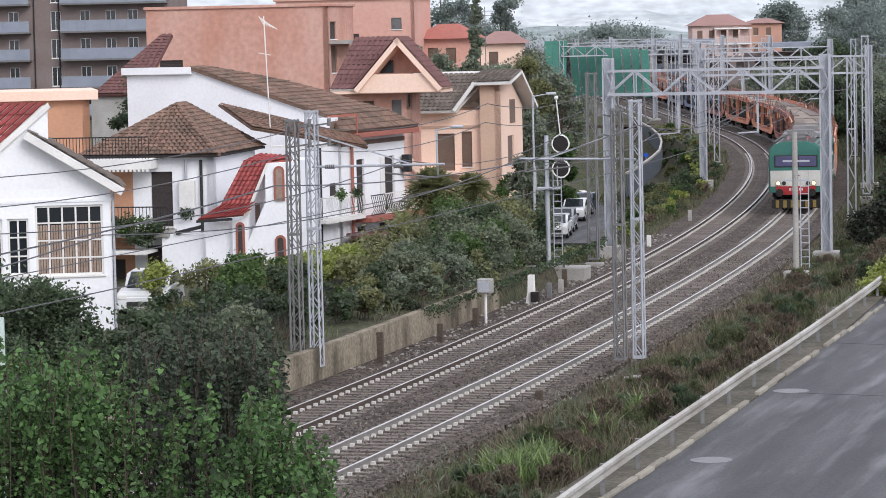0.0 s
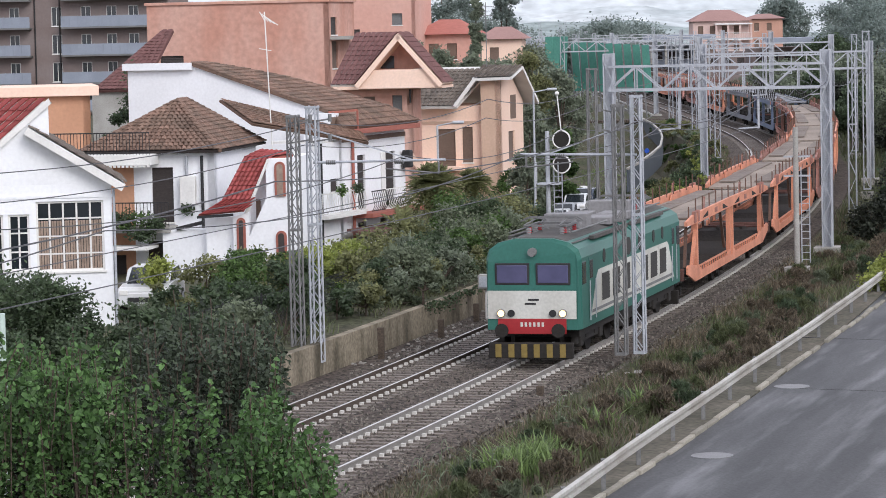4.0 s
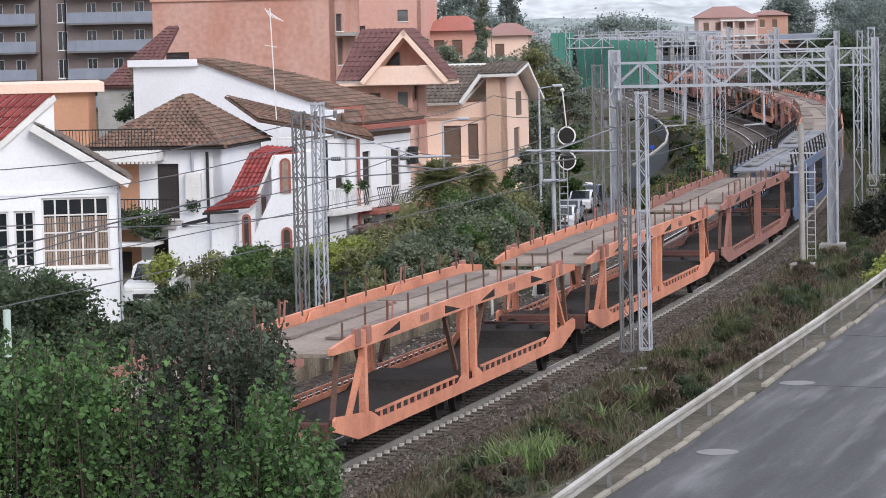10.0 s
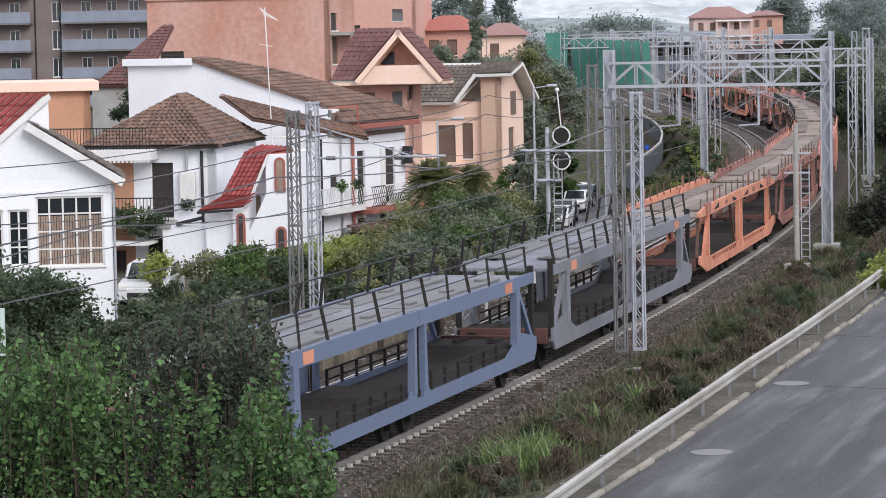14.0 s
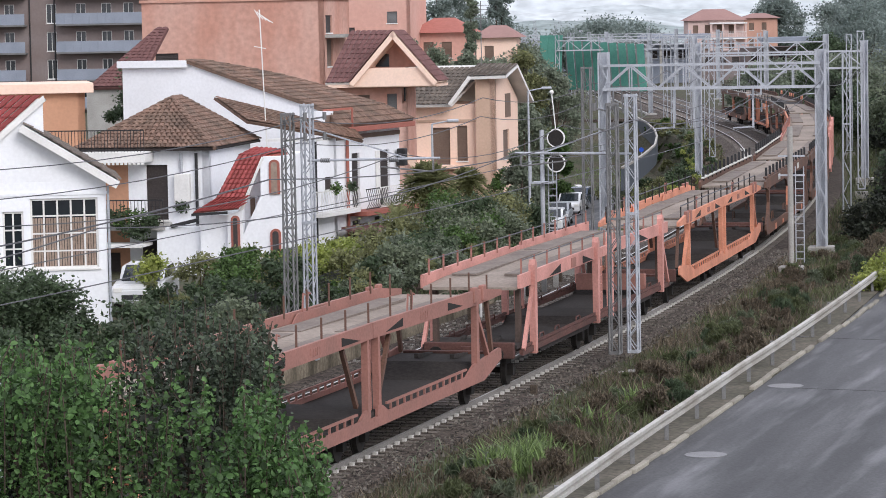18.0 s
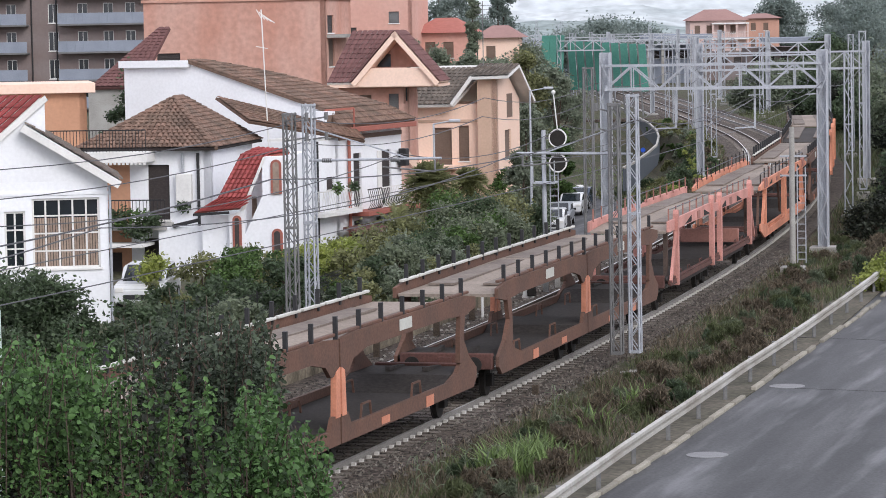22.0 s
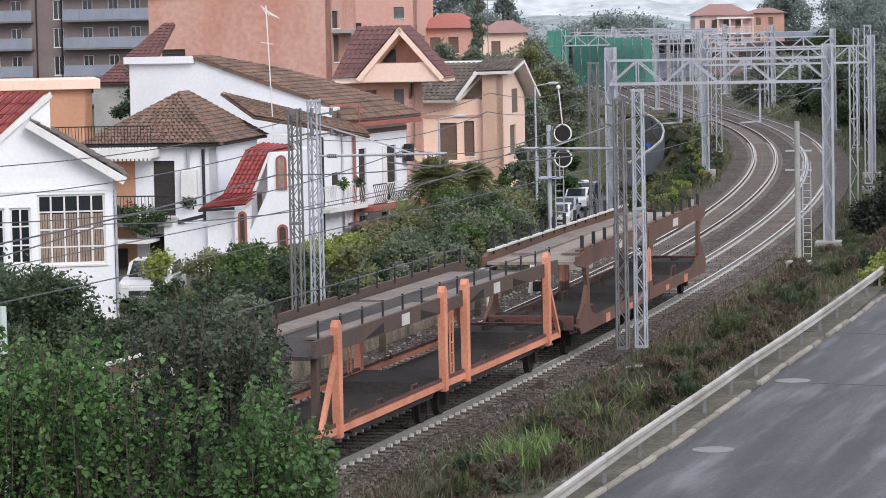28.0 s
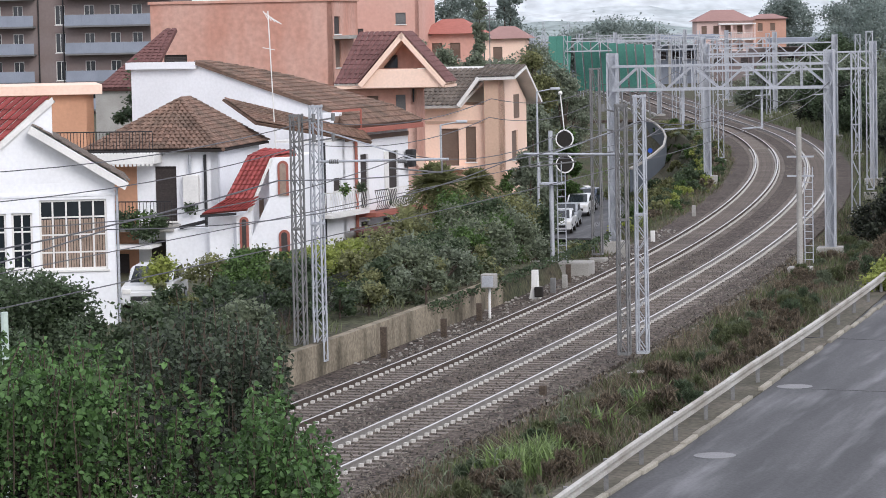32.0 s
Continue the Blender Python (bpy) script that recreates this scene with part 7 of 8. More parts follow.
def build_houses():
    house_gabled()
    house_hipped()
    house_stairs()
    house_long()
    r = block_house("house", "tall salmon plaster house with a bare stained side", pose(-6.61, 190, 0, 0, 0, -10), 11.6, 8.0, -3.6, 11.75, M["salmon_wall"],
                    [(0.8, 2.3, 8.0, 8.6, "dark")], [(0.7, 2.6, 9.7, 10.8, "dark"), (0.9, 2.7, 7.6, 9.3, "brown"), (0.9, 2.7, 4.6, 6.4, "brown")], 0.12)
    bm = bmesh.new()
    bx(bm, 0.0, 1.2, 0.4, 6.5, 9.4, 9.6)
    part("balcony_slab", bm, M["concrete"], r)
    house_dormer()
    house_peach()
    apartment_block()
    block_house("house", "low orange house with a cream flat roof edge", pose(-14.15, 125, 0, 0, 0, 9), 6.0, 5.0, 0.8, 7.65, M["orange_wall"], flat_top=0.35)
    r = block_house("house", "grey-walled house with a steep maroon roof", pose(-16.4, 168, 0, 0, 0, -10), 2.6, 7.0, 0.8, 6.9, M["concrete"])
    slab(r, [(-2.45, -0.3, 7.0), (0.4, -0.3, 7.0), (1.2, 3.5, 10.2), (0.55, 3.5, 10.2)], 0.15, M["roof_maroon"], "roof", "maroon roof plane")
    tiles(r, (-2.45, -0.3, 7.02), (0.4, -0.3, 7.02), (1.2, 3.5, 10.22), (0.55, 3.5, 10.22), M["roof_maroon"], wave=0.3, course_len=0.3)
    block_house("house", "pink apartment house behind the salmon house", pose(-1.7, 262, 0, 0, 0, -8), 12, 10, 1, 12.8, M["pink_wall"], [(5.5, 7.2, 9.3, 9.9, "dark"), (10.0, 10.9, 10.2, 11.2, "grey")], flat_top=0.2)
    far_house("house", "orange house with a red tiled roof among trees", -1.4, 268, 4.6, 6, 1, 9.3, 1.3, M["pink_wall"], M["red_far"], -8, 2)
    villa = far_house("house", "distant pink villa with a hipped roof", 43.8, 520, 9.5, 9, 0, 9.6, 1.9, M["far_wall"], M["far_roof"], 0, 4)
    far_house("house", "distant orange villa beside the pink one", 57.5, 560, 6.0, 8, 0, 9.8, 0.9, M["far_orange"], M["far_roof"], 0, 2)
    far_house("house", "small pale house among far trees", 4.5, 300, 4.0, 6, 0, 8.6, 1.2, M["peach_wall"], M["far_roof"], -5, 1)
    r = villa
    for z in (3.6, 6.6, 9.2):
        bm = bmesh.new()
        bx(bm, 3.6, 9.9, -1.6, 0.0, z - 0.25, z, bevel=0.03)
        part("balcony_slab", bm, M["trim_white"], r, "white balcony slab")
    for x in (3.8, 5.8, 7.8, 9.7):
        bm = bmesh.new()
        bx(bm, x - 0.15, x + 0.15, -1.5, -1.2, 0.0, 9.0)
        part("column", bm, M["far_wall"], r)
    for z in (3.6, 6.6):
        railing(r, pose(3.7, -1.5, z), 6.0, 1.0, M["trim_white"], "balcony_railing", 0.3)
    # flat station roofs in the distance
    for x0, x1, y, z, t in ((51, 72, 470, 6.2, 0.7), (52, 80, 430, 4.6, 0.5), (16, 30, 500, 6.1, 0.9), (33, 44, 480, 6.8, 0.8), (66, 84, 400, 5.2, 0.5)):
        root = thing("station_canopy", Matrix.Translation((0, y, 0)), "distant pale flat canopy on columns", "canopy", "station canopies")
        bm = bmesh.new()
        bx(bm, x0, x1, 0, 8, z, z + t, bevel=0.05)
        part("roof", bm, M["balcony_grey"], root)
        for k in range(5):
            bm = bmesh.new()
            beam(bm, (x0 + 1 + (x1 - x0 - 2) * k / 4, 2, -0.2), (x0 + 1 + (x1 - x0 - 2) * k / 4, 2, z), 0.4)
            part("column", bm, M["concrete"], root)
    # low station buildings under the canopies
    for x0, x1, y, z1, wm in ((49, 66, 476, 5.4, "block_wall"), (66, 86, 440, 4.6, "balcony_grey"), (18, 27, 506, 5.2, "balcony_grey"), (34, 42, 486, 6.0, "balcony_grey"), (44, 52, 500, 4.6, "block_wall")):
        block_house("station_building", "distant low station building with small windows", pose(x1, y, 0), x1 - x0, 9, -0.2, z1, M[wm],
                    [(0.8 + 2.2 * k, 2.0 + 2.2 * k, z1 - 2.2, z1 - 1.0, "dark") for k in range(int((x1 - x0 - 1) / 2.2))])
    # green noise barrier
    root = thing("noise_barrier", Matrix(), "green noise barrier panels beside the far tracks", "noise barrier")
    for k in range(9):
        x, y = 15.3 + k * 0.86, 336 - k * 1.6
        bm = bmesh.new()
        bx(bm, 0, 0.84, -0.05, 0.05, 2.5, 7.9 - 0.05 * k, bevel=0.02)
        part("barrier_panel", bm, M["barrier_green"], root, m=pose(x, y, 0, 0, -4, -20))
        bm = bmesh.new()
        bx(bm, -0.06, 0.06, -0.1, 0.1, -0.3, 7.9 - 0.05 * k)
        part("post", bm, M["galv_dark"], root, m=pose(x, y, 0, 0, -4, -20))
    for k in range(3):
        bm = bmesh.new()
        bx(bm, 0, 0.84, -0.05, 0.05, 0.0, 8.6, bevel=0.02)
        part("barrier_panel", bm, M["barrier_green"], root, m=pose(11.4 + k * 0.8, 330, 0, 0, 3, -10))
    # curved parapet of the side road
    root = thing("road_parapet", Matrix(), "pale curved parapet rail of a side road", "parapet")
    P = [(21.3, 325), (21.1, 301), (20.4, 280), (19.5, 265), (18.0, 247), (16.3, 233), (14.4, 219), (13.0, 210)]
    for a, b in zip(P, P[1:]):
        bm = bmesh.new()
        beam(bm, (*a, 0.0), (*b, 0.0), 0.16)
        part("top_rail", bm, M["barrier"], root)
        u = Vector((b[0] - a[0], b[1] - a[1])).normalized() * 0.06
        q = [(x + s * u.y, y - s * u.x, z) for z in (-1.6, 0.0) for s in (1, -1) for x, y in ((a, b) if s > 0 else (b, a))]
        part("panel", flat("panel", q, [(0, 1, 5, 4), (1, 2, 6, 5), (2, 3, 7, 6), (3, 0, 4, 7), (4, 5, 6, 7)], M["dark_mesh"]), None, root, "dark blue-grey mesh panel")


build_houses()
# ---- plants ----
M["rubble"] = mat("pale_rubble", (0.26, 0.245, 0.225), 0.9, 0.2, 1.0, 10.0, 0.1, island=0.4)
M["reed"] = leafy("reed_leaves", (0.1, 0.14, 0.05), (0.07, 0.1, 0.04), 0.5)
M["lawn"] = leafy("lawn_grass", (0.1, 0.15, 0.05), (0.08, 0.11, 0.045))
M["stones"] = mat("ballast_stones", (0.12, 0.11, 0.096), 0.9, 0.2, 0.5, 10.0, 0.0, second=(0.07, 0.058, 0.048), mix=0.8, island=0.7)

def limbs(root, base, tips, r0, material=None):
    bm = bmesh.new()
    top = Vector(base) + Vector((0, 0, max(0.3, (min(t[2] for t in tips) - base[2]) * 0.8)))
    beam(bm, base, top, r0 * 2, r0 * 1.3, 8)
    for t in tips:
        mid = top.lerp(Vector(t), 0.5) + Vector((0, 0, 0.1 * (t[2] - top.z)))
        beam(bm, top, mid, r0 * 1.1, r0 * 0.7, 6)
        beam(bm, mid, t, r0 * 0.7, r0 * 0.2, 5)
    return part("trunk", bm, material or M["bark"], root, "branching trunk")


def bush(p, w, h, leaf, label, size=0.16, per=120, name="shrub", group="shrubs along the line", n=None, lean=0.0, blade=0.55):
    """A ragged shrub or small tree, w wide and h high, standing at p."""
    root = thing(name, Matrix.Translation(p), label, name.replace("_", " "), group)
    n = n or max(9, int(w * h * 3.2))
    per = int(per * 0.75)
    cl = []
    for k in range(n):
        t, q = random.uniform(0, 6.28), math.sqrt(random.random())
        z = random.random() ** 0.8
        rad = w * 0.5 * (1 - 0.55 * z ** 2) * q
        cl.append((rad * math.cos(t) + lean * z, rad * math.sin(t), h * (0.12 + 0.8 * z), random.uniform(0.13, 0.25) * min(w, h)))
    st = limbs(root, (0, 0, -0.3), [c[:3] for c in cl[:6]], 0.03 + 0.02 * h)
    if name == "weed_clump":
        st.name = "brushwood"
        tagged(st, kind="stuff")
    part("crown", leaf_mesh("crown", cloud(cl, per), size, leaf, blade, up=1.3 if blade < 0.4 else 0.0), None, root)
    return root


def bush_at(y, d, w, h, leaf, label, **kw):
    p = off(arc_at(y), d)
    p.z = ground_z(d, y) - 0.05
    if 0.0265 < p.x / p.y < 0.056 and p.y > 118:
        # height cut to fit the camera's view, clearing its sight line to the side street
        h = min(h, 10.1 - 0.0715 * p.y - p.z)
        if h < 0.2:
            return None
    return bush(p, w, h, leaf, label, **kw)


def tall_tree(x, y, z, w, h, leaf, label, size=0.5, per=330, n=40, cone=False):
    if x < 15:
        q = [(Vector((x, y, 0)) - v).length for v in COURSE[::4]]
        g = ground_z(-min(q), COURSE[4 * q.index(min(q))].y) if y < 420 else 1.3
        z, h = min(z, g), h + max(0, z - g)
    root = thing("tree", Matrix.Translation((x, y, z)), label, "tree", "trees behind the houses")
    cl = []
    for k in range(n):
        t, q, f = random.uniform(0, 6.28), math.sqrt(random.random()), random.random()
        prof = (1 - f) * 0.9 + 0.08 if cone else math.sin(math.pi * min(1, 0.18 + 0.8 * f)) ** 0.7
        cl.append((w * 0.5 * prof * q * math.cos(t), w * 0.5 * prof * q * math.sin(t), h * (0.15 + 0.82 * f), random.uniform(0.1, 0.17) * w * (0.6 if cone else 1)))
    limbs(root, (0, 0, -0.5), [c[:3] for c in cl[:7]], 0.12 + 0.01 * h)
    part("crown", leaf_mesh("crown", cloud(cl, per), size, leaf), None, root)


def shoot_tree(x, y, label, boxes, leaf, size, nsh, z0=-0.1):
    """A near tree of many upright leafy shoots; boxes: (x0, x1, z0, z1) of its crown about its foot."""
    root = thing("tree", Matrix.Translation((x, y, z0)), label, "tree", "trees before the camera")
    pts, tips, inner = [], [], []
    stems = bmesh.new()
    for x0, x1, za, zb in boxes:
        for k in range(nsh):
            fx = random.random()
            bxp = Vector((x0 + (x1 - x0) * fx, random.uniform(-1.5, 1.5), za + (zb - za) * random.random() * 0.75))
            top = zb - (zb - za) * 0.25 * random.random() - 0.35 * abs(fx - 0.5) * (zb - za) * 0.8
            top += random.gauss(0, 0.13) + (0.3 if random.random() < 0.1 else 0)
            L = min(random.uniform(0.7, 1.7), max(0.4, top - bxp.z))
            tip = bxp + Vector((random.gauss(0, 0.1), random.gauss(0, 0.12), L))
            tips.append(tuple(bxp))
            if k % 2 == 0:
                beam(stems, bxp, tip, 0.014, 0.01)
            m = int(40 * L)
            for i in range(m):
                f = i / m
                r = 0.085 * (1.25 - f)
                c = bxp.lerp(tip, f)
                pts.append((c.x + random.gauss(0, r), c.y + random.gauss(0, r), c.z + random.gauss(0, 0.03)))
        # Extra near-black leaves behind the shoots paint the shade inside the crown.
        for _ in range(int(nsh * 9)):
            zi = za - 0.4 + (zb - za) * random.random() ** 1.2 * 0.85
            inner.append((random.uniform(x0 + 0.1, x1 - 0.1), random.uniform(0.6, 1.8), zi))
    limbs(root, (0, 0, -0.3), random.sample(tips, 26), 0.11)
    tagged(part("brushwood", stems, M["bark"], root, "thin upright twigs"), kind="stuff")
    part("crown", broad_leaf_mesh("crown", pts, size, leaf), None, root)
    part("inner_foliage", broad_leaf_mesh("inner_foliage", inner, size * 1.2, M["leaf_shade"]), None, root, "inner foliage coloured near-black for crown shade")


def palm(x, y, z, h, label, n=26, L=1.5):
    root = thing("palm", Matrix.Translation((x, y, z)), label, "palm", "palms in the gardens")
    bm = bmesh.new()
    beam(bm, (0, 0, -0.4), (0, 0, h), 0.3, 0.24, 10)
    part("trunk", bm, M["bark"], root)
    vs, fs = [], []
    for k in range(n):
        t, e = 2.4 * k + random.uniform(-0.2, 0.2), random.uniform(-0.7, 1.4)
        d = Vector((math.cos(t) * math.cos(e), math.sin(t) * math.cos(e), math.sin(e)))
        side = Vector((-math.sin(t), math.cos(t), 0))
        for j in range(9):
            f = (j + 1) / 9
            c = Vector((0, 0, h)) + d * L * f + Vector((0, 0, -0.5 * L * f * f * (1.2 - 0.5 * e)))
            for s in (-1, 1):
                q = c + side * s * 0.34 * L * math.sin(math.pi * min(0.97, f * 0.85 + 0.12)) * 0.8 + d * 0.22 - Vector((0, 0, 0.12))
                w = d * 0.06 * L
                i = len(vs)
                vs += [c - w, c + w, q]
                fs.append((i, i + 1, i + 2))
    part("fronds", flat("fronds", vs, fs, M["leaf_olive"]), None, root, "feathered fronds")


def blades(name, y0, y1, d0, d1, n, h, material, label, spread=0.25, power=1.0):
    """Grass or weed blades strewn over a strip beside the line: one mesh."""
    s0, s1 = arc_at(y0), arc_at(y1)
    vs, fs = [], []
    for _ in range(n):
        d = d0 + (d1 - d0) * random.random() ** power
        p = off(s0 + (s1 - s0) * random.random(), d)
        nz = noise.noise((p.x * 0.45, p.y * 0.45, len(name)))
        if nz < -0.18 + 0.25 * random.random():
            continue
        p.z = ground_z(d, p.y) - 0.03
        t, hh = random.uniform(0, 6.28), h * random.uniform(0.5, 1.25) * (0.8 + nz)
        lean = Vector((random.gauss(0, spread), random.gauss(0, spread), 1)) * hh
        w = Vector((math.cos(t), math.sin(t), 0)) * (0.012 + 0.012 * hh)
        k = len(vs)
        vs += [p - w, p + w, p + lean * 0.6 + w * 0.8, p + lean * 0.6 - w * 0.8, p + lean + Vector((lean.x, lean.y, 0)) * 0.4]
        fs += [(k, k + 1, k + 2, k + 3), (k + 3, k + 2, k + 4)]
    tagged(new(name, flat(name, vs, fs, material)), label, "grass", kind="stuff")


def build_plants():
    # trees right before the camera
    shoot_tree(-4.3, 36, "fresh green tree with upright leafy shoots", [(-1.9, 1.7, 3.6, 6.65), (-1.6, 0.5, 5.0, 6.6)], M["near_leaf"], 0.085, 170)
    shoot_tree(-2.95, 39, "dark grey-green bushy tree", [(-1.0, 0.35, 4.0, 7.0), (0.2, 0.8, 4.8, 6.6)], M["near_leaf_dark"], 0.075, 165)
    shoot_tree(-1.95, 34.5, "green sapling reaching over the near rails", [(-0.7, 0.3, 4.0, 5.7), (-0.25, 0.05, 4.6, 6.3), (0.1, 0.6, 4.4, 5.75)], M["near_leaf"], 0.085, 78)
    shoot_tree(-6.6, 44, "dark green tree at the foot of the bank", [(-2.0, 1.6, 3.2, 6.2)], M["near_leaf_blue"], 0.085, 190)
    bush((16.7, 113.5, -0.2), 2.4, 1.7, M["leaf_yellow"], "bright leafy bush hanging over the crash barrier", per=300, size=0.14)
    # garden before the white house
    for x, y, w, h, lf in ((-11.0, 84, 2.6, 2.9, "leaf_dark"), (-13.0, 86, 3.4, 3.0, "leaf_dark"), (-10.4, 83.5, 2.4, 2.6, "leaf_dark"), (-12.0, 82.5, 2.8, 2.9, "leaf_dark"), (-9.9, 82, 1.8, 1.7, "leaf_dark"), (-9.0, 88, 1.8, 1.5, "leaf_grey"), (-12, 78, 3.5, 2.4, "leaf_dark"),
                           (-8.2, 84, 2.6, 2.0, "leaf_dark"), (-6.6, 82, 2.8, 1.8, "leaf_dark"), (-7.4, 78, 3.0, 1.6, "leaf_dark"), (-5.6, 86, 2.2, 1.7, "leaf_grey")):
        bush((x, y, 0.75), w, h, M[lf], "dense dark garden shrub below the white house", per=260, size=0.15)
    # gardens between the houses and the wall
    for x, y, w, h, lf in ((-9.6, 103, 1.8, 2.6, "leaf_yellow"), (-8.0, 104, 2.6, 2.6, "leaf_olive"), (-6.5, 102, 3.2, 2.6, "leaf"), (-5.2, 104, 2.6, 2.3, "leaf_olive"), (-7.2, 99, 3.0, 2.0, "leaf_dark"),
                           (-4.5, 108, 2.2, 2.4, "leaf_yellow"), (-3.6, 110, 2.4, 2.5, "leaf_yellow"), (-5.6, 112, 2.4, 2.0, "leaf"), (-7.0, 110, 2.4, 2.2, "leaf_olive"), (-2.4, 104, 2.4, 2.2, "leaf_dark"),
                           (-1.2, 107, 2.6, 2.5, "leaf_grey"), (-0.6, 103, 2.2, 1.9, "leaf_grey"), (-2.6, 113, 2.2, 2.0, "leaf_olive"), (-0.2, 111, 2.8, 2.6, "leaf_dark"), (1.0, 113, 2.2, 2.1, "leaf_olive"),
                           (-3.4, 99, 2.0, 1.4, "leaf_dark"), (-4.6, 98, 1.8, 1.8, "leaf_dark"), (-5.8, 96, 2.6, 2.2, "leaf_dark"), (-7.2, 95, 2.6, 2.2, "leaf_dark"), (-4.8, 93, 2.4, 1.9, "leaf_dark"),
                           (-6.2, 91, 2.6, 1.8, "leaf_grey"), (-8.6, 96, 2.2, 2.0, "leaf_dark"), (-5.0, 101, 2.6, 2.6, "leaf_dark"), (-8.8, 99, 1.8, 1.9, "leaf_olive"), (-6.6, 106, 2.6, 2.6, "leaf"), (-4.2, 106, 2.4, 2.8, "leaf_yellow")):
        bush((x, y, 0.8), w, h * 0.66, M[lf], "leafy garden shrub between houses and railway", per=240, size=0.15)
    for x, y, w, h, lf in ((-0.5, 121, 1.8, 1.5, "leaf_dark"), (0.6, 123, 2.4, 2.5, "leaf_grey"), (1.8, 124, 2.6, 2.6, "leaf_dark"), (2.9, 125, 2.4, 2.6, "leaf_olive"), (3.8, 127, 2.0, 2.2, "leaf_dark"),
                           (0.2, 126, 2.2, 2.7, "leaf"), (1.4, 120, 2.2, 1.9, "leaf"), (2.4, 121.5, 2.2, 2.0, "leaf_grey"), (3.2, 122.5, 1.8, 1.7, "leaf_grey")):
        bush((x, y, 0.5), w, h, M[lf], "tall tangled shrub under the garden palms", per=300, size=0.14)
    lfs = ["leaf_grey", "leaf_olive", "leaf_grey", "leaf_far", "leaf_olive", "leaf"]
    for k in range(62):
        y = 97 + k * 0.75 + random.uniform(-0.5, 0.5)
        d = -7.2 - random.random() ** 1.4 * (6 if y > 120 else 4.5)
        bush_at(y, d, random.uniform(1.6, 2.6), random.uniform(0.75, 1.1) * float(np.interp(y, [97, 104, 112, 118, 124, 140], [0.9, 1.5, 1.8, 1.9, 2.2, 2.2])), M[lfs[k % 6]], "tangled evergreen shrub above the retaining wall", per=230, size=0.15)
    for k in range(26):
        bush_at(122 + k * 1.0, -9.5 - random.random() * 4.0, random.uniform(1.8, 2.8), random.uniform(1.3, 2.1), M[lfs[(k * 5) % 6]], "tangled garden shrub behind the wall", per=200, size=0.17)
    # ivy over the wall
    pts = []
    for k in range(1600):
        y = random.uniform(101, 134)
        d = -6.0 + random.gauss(0, 0.05)
        p = off(arc_at(y), d, 0.85 - abs(random.gauss(0, 0.28)) * (0.4 + 0.6 * (noise.noise((y * 0.4, 0, 5)) + 0.5)))
        pts.append(tuple(p))
    tagged(new("ivy", leaf_mesh("ivy", pts, 0.14, M["leaf_dark"])), "ivy hanging over the retaining wall", "ivy", kind="stuff")
    # beside the far curve, left of the tracks
    for k in range(64):
        y = 136 + k * 1.9
        bush_at(y, -7.6 - random.random() * 5.0, random.uniform(1.4, 2.8), random.uniform(0.7, 1.7), M[("leaf_olive", "leaf_yellow", "leaf_dark", "leaf", "leaf_dark")[k % 5]],
                "bushy growth beside the curve", per=150, size=0.2)
    for k in range(58):
        y = 158 + k * 1.5
        bush_at(y, -9.0 - random.random() * 7.5, random.uniform(1.4, 2.6), random.uniform(0.9, 2.0), M[("leaf_olive", "leaf_dark", "leaf", "leaf_grey", "leaf_olive")[(k * 2) % 5]],
                "bushy growth on the slope inside the curve", per=170, size=0.18)
    for k in range(46):
        bush_at(228 + k * 1.6, -6.9 - random.random() * 2.8, random.uniform(1.3, 2.4), random.uniform(0.5, 1.2), M[("leaf_olive", "leaf", "leaf_far", "leaf_olive")[k % 4]],
                "low bushes between the parapet and the tracks", per=150, size=0.2)
    # Scrub wholly of near-black leaves, the bank's shadow painted in their colour.
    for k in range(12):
        bush_at(140 + k * 3.2, 5.2 + random.random() * 2.4, random.uniform(1.8, 2.8), random.uniform(1.2, 2.2), M["leaf_shade"], "scrub at the foot of the bank, coloured dark as shade", per=170, size=0.2)
    # right of the line: bank of trees, many bushes with shade in their colour
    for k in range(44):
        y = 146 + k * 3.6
        bush_at(y, 6.4 + random.random() * 3.0, random.uniform(2.6, 4.2), random.uniform(2.4, 4.6), M[("leaf_shade", "leaf_dark", "leaf_shade", "leaf_shade", "leaf_grey")[k % 5]], "bank of bushes beyond the barrier, many coloured dark as shade", per=170, size=0.25)
    # The farther of these trees use leaf colours paled for haze.
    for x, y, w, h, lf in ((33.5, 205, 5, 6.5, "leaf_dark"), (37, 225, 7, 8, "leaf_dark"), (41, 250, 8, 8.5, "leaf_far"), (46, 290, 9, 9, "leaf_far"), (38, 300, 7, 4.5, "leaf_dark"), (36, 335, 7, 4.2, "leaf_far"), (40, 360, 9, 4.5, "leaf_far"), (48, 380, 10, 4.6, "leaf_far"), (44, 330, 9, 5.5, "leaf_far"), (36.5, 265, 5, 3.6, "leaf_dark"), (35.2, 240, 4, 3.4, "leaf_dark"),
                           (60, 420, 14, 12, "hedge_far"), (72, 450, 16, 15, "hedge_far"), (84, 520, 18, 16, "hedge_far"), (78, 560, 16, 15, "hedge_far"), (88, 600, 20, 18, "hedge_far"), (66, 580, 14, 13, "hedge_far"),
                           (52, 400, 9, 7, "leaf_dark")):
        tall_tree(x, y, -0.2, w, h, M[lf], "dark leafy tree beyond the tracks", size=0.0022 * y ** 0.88)
